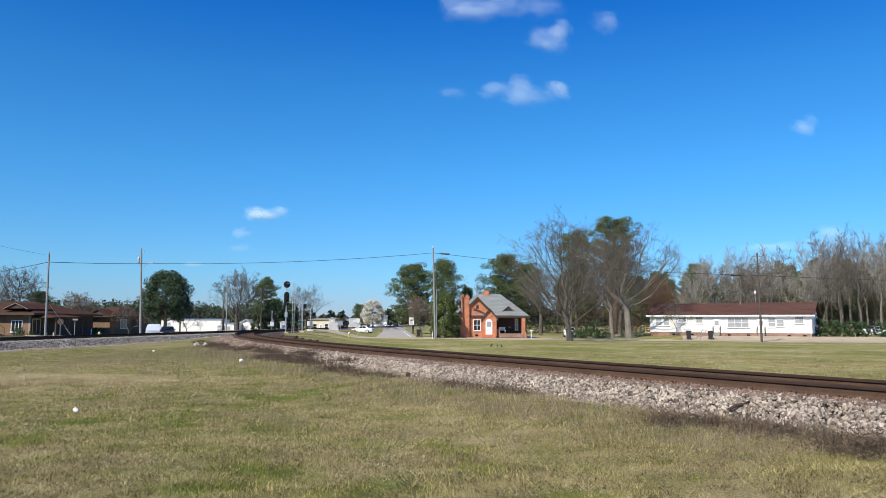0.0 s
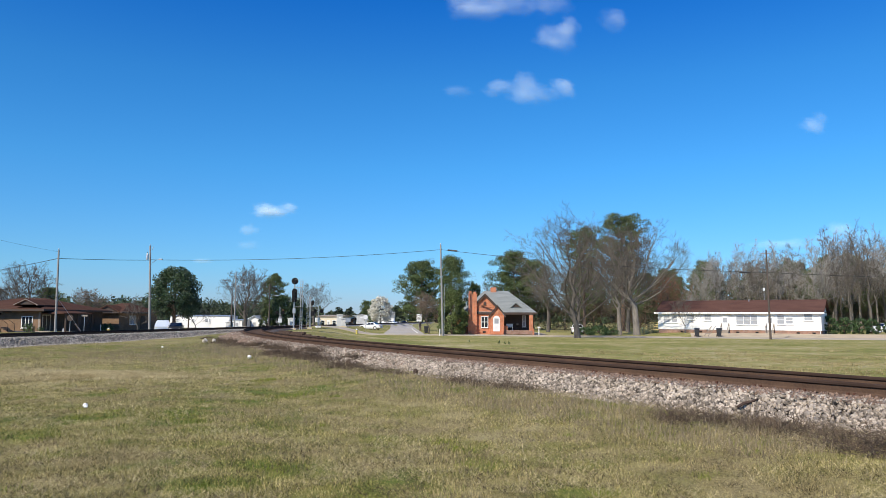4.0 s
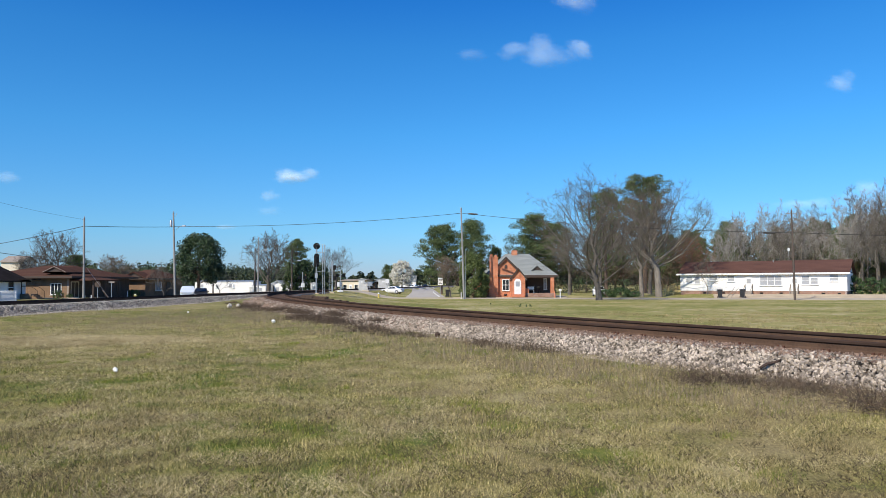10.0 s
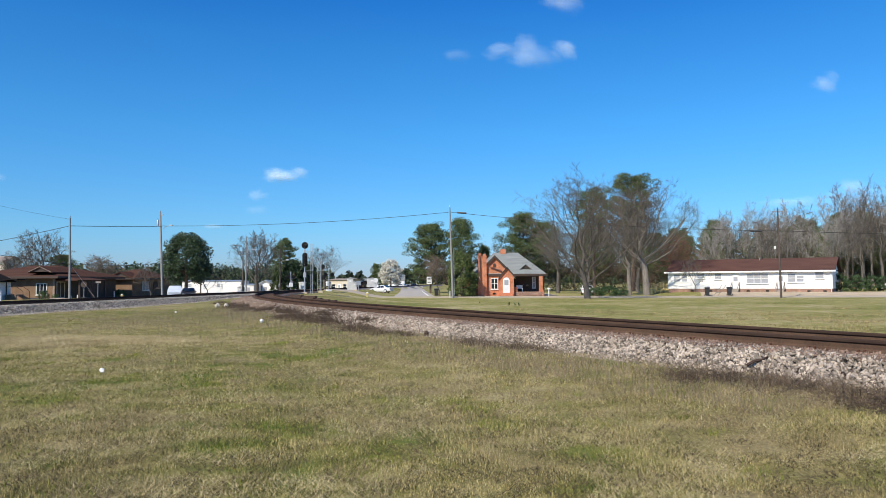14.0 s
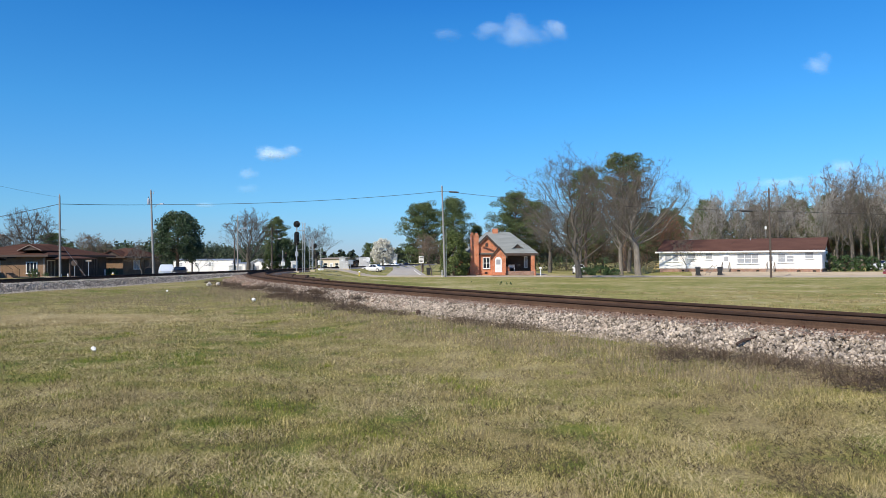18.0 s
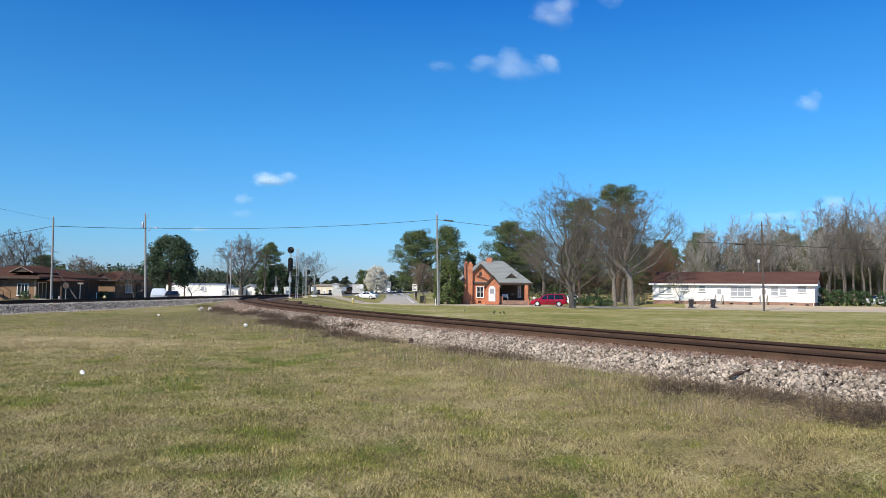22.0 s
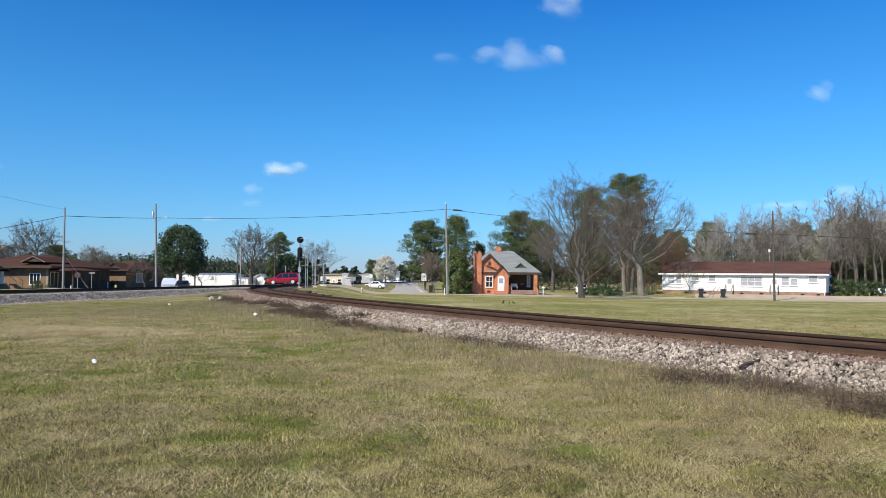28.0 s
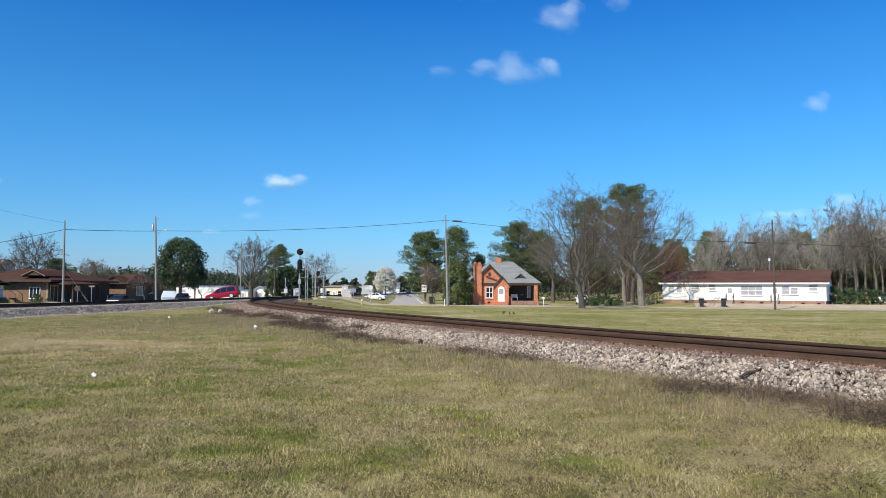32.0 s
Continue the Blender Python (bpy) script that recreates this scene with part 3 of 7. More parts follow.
def crossing_planks():
    t = thing("level_crossing", "dark rubber and timber panels between the rails at the road crossing", "level crossing", pose(straight(105.5), 105.5, RAIL_Z, 0, 0, -5.6))
    for x0, x1 in ((-1.9, -0.82), (-0.68, 0.68), (0.82, 1.9)):
        for k in range(4):
            part("panel", Shape().box(x0, -6 + k * 3.0, -0.12, x1, -6 + k * 3.0 + 2.96, -0.012, 0.01), M_TIE, t)


crossing_planks()

# ---- vehicles ----


def wheel_into(car, x, y, r, name="wheel"):
    w = part(name, Shape().tube([(0, -0.1, 0), (0, -0.07, 0), (0, 0.07, 0), (0, 0.1, 0)], [r * 0.9, r, r, r * 0.9], 18), M_TYRE, car, "black rubber tyre on an alloy rim", True, (x, y, r))
    side = -0.103 if y < 0 else 0.103
    rim = Shape().tube([(0, side * 0.9, 0), (0, side, 0)], [r * 0.74, r * 0.7], 14)
    part("rim", rim, M_RIM, w)
    sp = Shape()
    for k in range(5):
        a = 2 * math.pi * k / 5
        c, s = math.cos(a), math.sin(a)
        sp.tube([(c * 0.05, side * 1.04, s * 0.05), (c * r * 0.55, side * 1.04, s * r * 0.55)], 0.018, 4)
    part("spokes", sp, M_GREYWOOD, w)
    return w


def car_body(stations, hw, tumble):
    """Lofted shell. Stations: x, underside z, shoulder z, top z, how full the width is."""
    rings = []
    for x, zb, zs, zt, full in stations:
        w = hw * full
        wt = w - tumble * max(0.0, zt - zs)
        rings.append([(x, -w * 0.9, zb), (x, -w, zb + 0.12), (x, -w * 1.0, zs - 0.12), (x, -w * 0.97, zs), (x, -wt, zt - 0.07 * (zt > zs + 0.1)), (x, -wt * 0.85, zt),
                      (x, wt * 0.85, zt), (x, wt, zt - 0.07 * (zt > zs + 0.1)), (x, w * 0.97, zs), (x, w * 1.0, zs - 0.12), (x, w, zb + 0.12), (x, w * 0.9, zb)])
    return Shape().loft(rings)


def side_glass(car, poly, hw, tumble, zs, name="side_window"):
    """A pane on each flank following the lean of the body."""
    for s in (-1, 1):
        q = [(x, s * (hw * 0.985 - tumble * max(0, z - zs) + 0.006), z) for x, z in poly]
        p2 = [(x, s * (hw * 0.985 - tumble * max(0, z - zs) - 0.02), z) for x, z in poly]
        part(name, Shape().loft([p2, q]), M_CARGLASS, car, "dark tinted window")


def minivan():
    """Nose towards -x."""
    car = thing("minivan", "red minivan with dark windows driving along the road", "minivan")
    hw, tum, zs = 0.97, 0.26, 1.02
    st = [(-2.52, 0.38, 0.66, 0.68, 0.78), (-2.42, 0.26, 0.74, 0.77, 0.9), (-2.1, 0.22, 0.86, 0.9, 0.98), (-1.45, 0.22, 0.98, 1.06, 1.0), (-1.2, 0.22, 1.0, 1.15, 1.0),
          (-0.55, 0.22, 1.02, 1.62, 1.0), (-0.2, 0.22, 1.02, 1.71, 1.0), (0.9, 0.22, 1.03, 1.76, 1.0), (1.9, 0.24, 1.04, 1.74, 1.0), (2.2, 0.28, 1.04, 1.70, 0.99), (2.42, 0.34, 1.02, 1.3, 0.97), (2.5, 0.42, 0.95, 0.98, 0.93)]
    part("body", car_body(st, hw, tum), M_RED, car, "glossy red paint", True)
    side_glass(car, [(-1.06, 1.03), (-0.42, 1.6), (-0.12, 1.645), (-0.12, 0.99)], hw, tum, zs)
    side_glass(car, [(-0.06, 0.99), (-0.06, 1.645), (0.82, 1.68), (0.82, 0.99)], hw, tum, zs)
    side_glass(car, [(0.88, 0.99), (0.88, 1.68), (2.02, 1.64), (2.22, 1.03)], hw, tum, zs)
    part("windscreen", Shape().loft([[(-1.22, -0.78, 1.15), (-0.56, -0.66, 1.61), (-0.56, 0.66, 1.61), (-1.22, 0.78, 1.15)],
                                     [(-1.24, -0.78, 1.17), (-0.58, -0.66, 1.635), (-0.58, 0.66, 1.635), (-1.24, 0.78, 1.17)]]), M_CARGLASS, car, "raked windscreen")
    part("rear_window", Shape().loft([[(2.22, -0.7, 1.66), (2.42, -0.76, 1.14), (2.42, 0.76, 1.14), (2.22, 0.7, 1.66)],
                                      [(2.26, -0.7, 1.67), (2.46, -0.76, 1.15), (2.46, 0.76, 1.15), (2.26, 0.7, 1.67)]]), M_CARGLASS, car, "dark rear window")
    for s in (-1, 1):
        part("headlamp", Shape().box(-2.5, s * 0.62 - 0.2, 0.62, -2.32, s * 0.62 + 0.2, 0.8, 0.03), M_LAMP, car, "clear headlamp")
        part("tail_lamp", Shape().box(2.3, s * 0.86 - 0.08, 0.9, 2.47, s * 0.86 + 0.08, 1.3, 0.02), M_TAIL, car, "red tail lamp")
        part("mirror", Shape().box(-0.98, s * 1.02 - 0.1, 1.04, -0.86, s * 1.02 + 0.1, 1.2, 0.03), M_RED, car)
        part("side_moulding", Shape().box(-1.2, s * 0.975 - 0.012, 0.55, 1.5, s * 0.975 + 0.012, 0.61), M_PLASTIC, car)
        for hx in (-0.2, 0.75):
            part("door_handle", Shape().box(hx - 0.08, s * 0.985 - 0.02, 0.92, hx + 0.08, s * 0.985 + 0.02, 0.95), M_RED, car)
        rail = Shape().tube([(-0.1, s * 0.62, 1.76), (0.9, s * 0.62, 1.82), (1.9, s * 0.62, 1.79)], 0.018, 5)
        part("roof_rail", rail, M_BLACK, car)
    part("front_bumper", Shape().box(-2.58, -0.85, 0.3, -2.4, 0.85, 0.52, 0.05), M_RED, car)
    part("rear_bumper", Shape().box(2.4, -0.88, 0.36, 2.58, 0.88, 0.6, 0.05), M_RED, car)
    part("number_plate", Shape().box(2.5, -0.16, 0.72, 2.515, 0.16, 0.86), M_WHITE, car, "pale number plate")
    for x in (-1.55, 1.5):
        for y in (-0.9, 0.9):
            w = wheel_into(car, x, y, 0.34)
            part("wheel_arch", Shape().tube([(x, y * 0.9, 0.34), (x, y * 1.086, 0.34)], 0.4, 16), M_BLACK, car)
    return car


def saloon(label, paint, m=None, moving=False):
    """A four-door saloon, nose towards -x."""
    car = thing("saloon_car", label, "car", m)
    hw, tum, zs = 0.9, 0.34, 0.9
    st = [(-2.38, 0.36, 0.56, 0.58, 0.78), (-2.28, 0.24, 0.64, 0.67, 0.9), (-1.9, 0.2, 0.76, 0.79, 0.98), (-1.0, 0.2, 0.88, 0.93, 1.0), (-0.85, 0.2, 0.9, 0.98, 1.0), (-0.1, 0.2, 0.9, 1.38, 1.0),
          (0.3, 0.2, 0.91, 1.43, 1.0), (0.85, 0.2, 0.92, 1.39, 1.0), (1.6, 0.22, 0.93, 1.02, 1.0), (1.75, 0.24, 0.92, 0.97, 0.99), (2.25, 0.3, 0.86, 0.92, 0.94), (2.38, 0.4, 0.74, 0.76, 0.86)]
    part("body", car_body(st, hw, tum), paint, car, smooth=True)
    side_glass(car, [(-0.62, 0.95), (-0.08, 1.31), (0.28, 1.36), (0.28, 0.95)], hw, tum, zs)
    side_glass(car, [(0.34, 0.95), (0.34, 1.36), (0.82, 1.32), (1.3, 0.99)], hw, tum, zs)
    part("windscreen", Shape().loft([[(-0.86, -0.76, 0.98), (-0.12, -0.62, 1.37), (-0.12, 0.62, 1.37), (-0.86, 0.76, 0.98)], [(-0.88, -0.76, 1.0), (-0.14, -0.62, 1.395), (-0.14, 0.62, 1.395), (-0.88, 0.76, 1.0)]]), M_CARGLASS, car)
    part("rear_window", Shape().loft([[(0.88, -0.62, 1.37), (1.58, -0.74, 1.03), (1.58, 0.74, 1.03), (0.88, 0.62, 1.37)], [(0.9, -0.62, 1.395), (1.6, -0.74, 1.05), (1.6, 0.74, 1.05), (0.9, 0.62, 1.395)]]), M_CARGLASS, car)
    for s in (-1, 1):
        part("headlamp", Shape().box(-2.35, s * 0.6 - 0.17, 0.54, -2.18, s * 0.6 + 0.17, 0.68, 0.03), M_LAMP, car)
        part("tail_lamp", Shape().box(2.22, s * 0.64 - 0.18, 0.66, 2.36, s * 0.64 + 0.18, 0.82, 0.03), M_TAIL, car)
        part("mirror", Shape().box(-0.62, s * 0.95 - 0.09, 0.92, -0.52, s * 0.95 + 0.09, 1.04, 0.03), paint, car)
    part("front_bumper", Shape().box(-2.42, -0.78, 0.26, -2.26, 0.78, 0.46, 0.05), paint, car)
    part("rear_bumper", Shape().box(2.26, -0.8, 0.3, 2.42, 0.8, 0.54, 0.05), paint, car)
    for x in (-1.45, 1.35):
        for y in (-0.83, 0.83):
            wheel_into(car, x, y, 0.32)
            part("wheel_arch", Shape().tube([(x, y * 0.9, 0.32), (x, y * 1.092, 0.32)], 0.37, 16), M_BLACK, car)
    return car


def on_ground(x, y, rz=0, dz=0.0):
    return pose(x, y, ground_z(x, y) + dz, 0, 0, rz)


van = minivan()
van.scale = (0.92, 0.92, 0.92)
sedan = saloon("dark grey saloon car driving along the frontage road", M_CARDARK)
saloon("white saloon car parked on the verge by the side street", M_CARWHITE, on_ground(-10.3, 138, -18, 0.02) @ Matrix.Diagonal((0.92, 0.92, 0.96, 1)))
saloon("white saloon car parked along the side street", M_CARWHITE, on_ground(-10.9, 226, -16, 0.06))
saloon("dark saloon car parked under the evergreen tree", M_CARDARK, on_ground(-33.3, 99.0, 106, 0.05))
saloon("white saloon car parked among the yard trees", M_CARWHITE, on_ground(23.5, 113, -100, 0.02))
saloon("white saloon car parked beyond the hedge", M_CARWHITE, on_ground(69.0, 109, 10, 0.02))
saloon("dark car far down the side street", M_CARDARK, on_ground(-7.6, 262, 92, 0.08))
saloon("pale car far down the side street", M_CARBLUE, on_ground(-11.5, 290, 20, 0.05))


def pickup(m):
    t = thing("pickup_truck", "pale blue pickup truck parked beside the frontage road", "pickup truck", m)
    hw, tum, zs = 0.97, 0.3, 1.1
    st = [(-2.7, 0.5, 0.9, 0.93, 0.9), (-2.6, 0.36, 1.0, 1.03, 0.97), (-1.5, 0.34, 1.08, 1.12, 1.0), (-1.3, 0.34, 1.1, 1.2, 1.0), (-0.75, 0.34, 1.1, 1.72, 1.0), (0.3, 0.34, 1.1, 1.76, 1.0), (0.62, 0.34, 1.1, 1.7, 1.0), (0.75, 0.34, 1.1, 1.14, 1.0),
          (2.6, 0.4, 1.1, 1.14, 1.0), (2.72, 0.5, 1.08, 1.1, 0.97)]
    part("body", car_body(st, hw, tum), M_CARBLUE, t, smooth=True)
    side_glass(t, [(-1.0, 1.16), (-0.65, 1.62), (-0.1, 1.68), (-0.1, 1.16)], hw, tum, zs)
    side_glass(t, [(-0.04, 1.16), (-0.04, 1.68), (0.5, 1.64), (0.5, 1.16)], hw, tum, zs)
    part("tailgate", Shape().box(2.66, -0.85, 0.6, 2.75, 0.85, 1.12, 0.02), M_CARBLUE, t)
    for s in (-1, 1):
        part("headlamp", Shape().box(-2.72, s * 0.75 - 0.15, 0.75, -2.6, s * 0.75 + 0.15, 0.95, 0.02), M_LAMP, t)
        part("tail_lamp", Shape().box(2.64, s * 0.9 - 0.06, 0.75, 2.74, s * 0.9 + 0.06, 1.05, 0.02), M_TAIL, t)
    part("rear_bumper", Shape().box(2.7, -0.9, 0.42, 2.86, 0.9, 0.58, 0.02), M_GALV, t)
    for x in (-1.75, 1.65):
        for y in (-0.9, 0.9):
            wheel_into(t, x, y, 0.38)
            part("wheel_arch", Shape().tube([(x, y * 0.9, 0.38), (x, y * 1.086, 0.38)], 0.45, 16), M_BLACK, t)


pickup(on_ground(-35.5, 100.2, 108, 0.05))

# ---- poles and wires ----


def sag(a, b, drop, n=18):
    a, b = Vector(a), Vector(b)
    return [a.lerp(b, i / n) - Vector((0, 0, drop * 4 * (i / n) * (1 - i / n))) for i in range(n + 1)]


def utility_pole(x, y, top, r, material, label, lean=(0.0, 0.0), extras=()):
    z = ground_z(x, y)
    t = thing("utility_pole", label, "utility pole", pose(x, y, z))
    h = top - z
    part("shaft", Shape().tube([(0, 0, -0.4), (lean[0] * 0.5, lean[1] * 0.5, h * 0.5), (lean[0], lean[1], h)], [r, r * 0.85, r * 0.65], 10), material, t, smooth=True)
    for kind in extras:
        if kind == "transformer":
            tz = h - 1.5
            part("transformer", Shape().tube([(-0.3 + lean[0], 0, tz - 0.3), (-0.3 + lean[0], 0, tz + 0.3), (-0.3 + lean[0], 0, tz + 0.5)], [0.16, 0.16, 0.09], 12), M_GALV, t, "grey transformer can", True)
            part("bushing", Shape().tube([(-0.3 + lean[0], 0, tz + 0.5), (-0.3 + lean[0], 0, tz + 0.7)], [0.05, 0.03], 6), M_DARKWOOD, t)
            part("cutout", Shape().tube([(0.28 + lean[0], 0, h - 0.5), (0.42 + lean[0], 0, h - 0.1)], 0.035, 6), M_GALV, t)
        if kind == "crossarm":
            part("bracket", Shape().box(-0.6 + lean[0], -0.05, h - 0.45, 0.6 + lean[0], 0.05, h - 0.36), M_GREYWOOD, t)
        if kind == "insulator":
            part("insulator", Shape().tube([(lean[0], 0, h), (lean[0], 0, h + 0.12), (lean[0], 0, h + 0.2)], [0.03, 0.06, 0.03], 8), M_GALV, t)
        if kind == "lamp":
            part("lamp_arm", Shape().tube([(0, 0, h - 2.2), (0.5, -0.4, h - 1.9), (1.3, -1.0, h - 1.8)], 0.03, 6), M_GALV, t)
            part("lamp_head", Shape().box(1.15, -1.2, h - 1.9, 1.65, -0.95, h - 1.74, 0.04), M_GALV, t)
        if kind == "riser":
            part("conduit", Shape().tube([(r * 1.1, -r * 0.4, 0), (r * 1.05, -r * 0.4, h * 0.55)], 0.03, 6), M_GALV, t, "grey conduit")
        if kind == "box":
            part("meter_box", Shape().box(-0.15, -r - 0.12, h * 0.55, 0.15, -r, h * 0.55 + 0.4, 0.02), M_GALV, t)
    return t


A, B, C, D = (-35.8, 72, 8.65), (-35.3, 95, 11.4), (2.3, 96, 11.95), (39.9, 84, 10.4)
utility_pole(A[0], A[1], A[2], 0.125, M_POLE, "grey weathered wooden utility pole beside the frontage road", (-0.1, 0), ("insulator",))
utility_pole(B[0], B[1], B[2], 0.16, M_POLE, "grey wooden utility pole with a transformer can", (-0.4, 0), ("transformer", "insulator", "lamp"))
utility_pole(C[0], C[1], C[2], 0.15, M_POLE, "tall grey wooden utility pole at the roadside", (-0.35, 0), ("insulator", "riser"))
utility_pole(D[0], D[1], D[2], 0.13, M_POLE_DARK, "dark brown wooden utility pole before the white house", (-0.15, 0), ("crossarm", "insulator"))
utility_pole(-38.4, 120, 5.8, 0.13, M_POLE_DARK, "short dark pole with small boxes on it", (0, 0), ("box",))
utility_pole(-28.1, 108.8, 8.9, 0.115, M_POLE, "pale wooden utility pole beyond the crossing", (0, 0), ("insulator", "lamp"))
utility_pole(-29.4, 112, 5.4, 0.14, M_POLE_DARK, "stout brown wooden post beyond the crossing")
utility_pole(-25.0, 118, 7.6, 0.13, M_POLE_DARK, "dark pole with a lamp among the evergreens", (0, 0), ("lamp",))
utility_pole(60.0, 86.5, 10.0, 0.15, M_POLE_DARK, "dark wooden utility pole further along the road")


def cable(name, label, pts, r=0.03):
    s = Shape()
    for q in pts:
        s.tube(q, r, 5)
    return tagged(part(name, s, M_WIRE), label, "cable")


cable("power_line", "black power line slung between the roadside poles", [
    sag((-58, 81, 5.35), (A[0] - 0.1, A[1], 7.85), 0.2), sag((A[0] - 0.1, A[1], 7.85), (B[0] - 0.2, B[1], 9.55), 0.05),
    sag((B[0] - 0.2, B[1], 9.6), (C[0] - 0.3, C[1], 11.3), 0.5, 30), sag((C[0] - 0.3, C[1], 11.3), (D[0], D[1], 7.75), 0.5, 30), sag((D[0], D[1], 7.75), (82, 66, 6.4), 0.5)], 0.028)
cable("overhead_cable", "thin cable running up to a pole behind the road", [sag((-46, 62, 11.3), (A[0] - 0.1, A[1], 8.5), 0.3)], 0.009)
cable("service_cable", "thinner black cable below the power line", [
    sag((-37.3, 44, 5.7), (A[0], A[1], 4.05), 0.1), sag((A[0], A[1], 4.2), (B[0], B[1], 4.9), 0.35), sag((B[0], B[1], 4.8), (-38.4, 120, 5.0), 0.2)], 0.022)
for a, b, name in (((2.9, 95.7, 11.2), (4.1, 95.3, 11.07), "cable_splice"), ((36.9, 84.95, 7.83), (38.1, 84.6, 7.78), "cable_splice")):
    tagged(part(name, Shape().tube([a, b], 0.11, 8), M_WIRE), "black splice case hanging on the power line", "splice case")
cable("service_drop", "thin grey service cable from the pole down to the white house", [sag((D[0], D[1], 7.6), (43.0, 102.6, 4.3), 0.25)], 0.012)
guy = thing("guy_wire", "slanting guy wire with a red guard beside the pole", "guy wire")
part("strand", Shape().tube([(A[0] + 0.1, A[1], 3.9), (-33.6, 73, 0.5)], 0.012, 5), M_GALV, guy)
part("guard", Shape().tube([(-34.3, 72.7, 1.5), (-33.6, 73, 0.45)], 0.028, 6), M_BRICK_RED, guy, "faded red guard")

# ---- trees ----


def grow_tree(seed, height, reach, r0, fork, limbs=7, twigs=5, lean=(0, 0), upright=0.5, thin=0.011):
    """A leafless tree: a trunk that forks at the height fork, limbs, branches and twigs. Returns wood and twig shapes."""
    rng = random.Random(seed)
    wood, fine = Shape(), Shape()

    def branch(p, d, length, r, level):
        n = 5 if level < 2 else (3 if level == 2 else 2)
        pts, rad = [p], [r]
        end = 0.45 if level < 3 else 0.3
        q, v = p.copy(), d.copy()
        for i in range(n):
            bend = 0.16 if level < 2 else 0.26
            rise = 0.13 if level == 1 else (0.09 if level == 2 else 0.04)
            v = (v + Vector((rng.gauss(0, bend), rng.gauss(0, bend), rng.gauss(rise, bend * 0.8)))).normalized()
            q = q + v * (length / n)
            pts.append(q.copy())
            rad.append(r * (1 - (1 - end) * (i + 1) / n))
        (wood if level < 2 else fine).tube(pts, rad, 8 if level == 0 else (5 if level == 1 else 3), caps=False)
        if level == 4:
            return
        kids = {0: 0, 1: 7, 2: 5, 3: twigs}[level]
        for k in range(kids):
            f = 0.22 + 0.78 * (k + rng.random()) / max(1, kids)
            i = min(n - 1, int(f * n))
            at = pts[i].lerp(pts[i + 1], f * n - i)
            along = (pts[i + 1] - pts[i]).normalized()
            side = along.orthogonal().normalized()
            side.rotate(Matrix.Rotation(rng.uniform(0, 2 * math.pi), 3, along))
            nd = (along * rng.uniform(0.5, 1.0) + side * rng.uniform(0.5, 1.0) + Vector((0, 0, 0.18))).normalized()
            branch(at, nd, length * rng.uniform(0.36, 0.6) * (1.1 - 0.35 * f), max(thin, rad[i] * rng.uniform(0.34, 0.5)), level + 1)

    # the trunk carries on as a leader; limbs leave it from the fork upwards, low ones reaching out, high ones rising
    lead, q = [Vector((0, 0, -0.3)), Vector((0, 0, 0.12)), Vector((lean[0] * 0.4, lean[1] * 0.4, fork))], Vector((lean[0] * 0.4, lean[1] * 0.4, fork))
    top = height * 0.8
    for k in range(1, 6):
        q = q + Vector((rng.gauss(lean[0] * 0.15, 0.3), rng.gauss(lean[1] * 0.15, 0.3), (top - fork) / 5))
        lead.append(q.copy())
    wood.tube(lead, [r0 * 1.5, r0 * 1.2, r0 * 0.95, r0 * 0.75, r0 * 0.55, r0 * 0.4, r0 * 0.25, r0 * 0.12], 10, caps=False)
    for k in range(limbs):
        f = (k / limbs) ** 1.25
        z = fork * (0.92 + 0.1 * rng.random()) + (top - fork) * f
        i = next((n for n in range(2, 7) if lead[n + 1].z >= z), 6)
        w = min(1.0, max(0.0, (z - lead[i].z) / (lead[i + 1].z - lead[i].z)))
        start = lead[i].lerp(lead[i + 1], w)
        a = k * 2.4 + rng.uniform(-0.4, 0.4)
        up = upright * 0.55 + 0.55 * f + rng.uniform(-0.12, 0.22)
        d = Vector((math.cos(a), math.sin(a), 0.25 + 1.5 * up)).normalized()
        length = reach * (1.12 - 0.62 * f) * rng.uniform(0.85, 1.1) / max(0.55, math.hypot(d.x, d.y) ** 0.5)
        length = min(length, (height - start.z) / max(0.2, d.z) * 0.95)
        branch(start, d, length, r0 * (0.3 - 0.16 * f), 1)
    return wood, fine


def bare_tree(name, label, m, shapes, bark, twig, group=""):
    t = thing(name, label, "tree", m, group)
    part("trunk", shapes[0], bark, t, smooth=True)
    part("crown", shapes[1], twig, t, "bare twigs")
    return t


def leaf_mesh(name, blobs, per, size, material, seed, slim=0.5, flat=0.0):
    """Many small leaves round the given blobs (x, y, z, rx, ry, rz)."""
    rg = np.random.RandomState(seed)
    b = np.repeat(np.array(blobs, dtype=float), per, axis=0)
    n = len(b)
    d = rg.normal(size=(n, 3))
    d /= np.linalg.norm(d, axis=1)[:, None]
    c = b[:, :3] + d * b[:, 3:] * (rg.uniform(0.25, 1.0, (n, 1)) ** 0.6)
    u = rg.normal(size=(n, 3)) + d * 0.7
    u[:, 2] *= 1 - flat
    u /= np.linalg.norm(u, axis=1)[:, None]
    w = np.cross(u, rg.normal(size=(n, 3)))
    w /= np.linalg.norm(w, axis=1)[:, None] + 1e-9
    s = size * rg.uniform(0.6, 1.4, (n, 1))
    verts = np.stack([c - u * s * 0.5, c + w * s * slim * 0.5, c + u * s * 0.5, c - w * s * slim * 0.5], 1).reshape(-1, 3)
    return raw_mesh(name, verts, np.arange(n * 4).reshape(-1, 4), material)


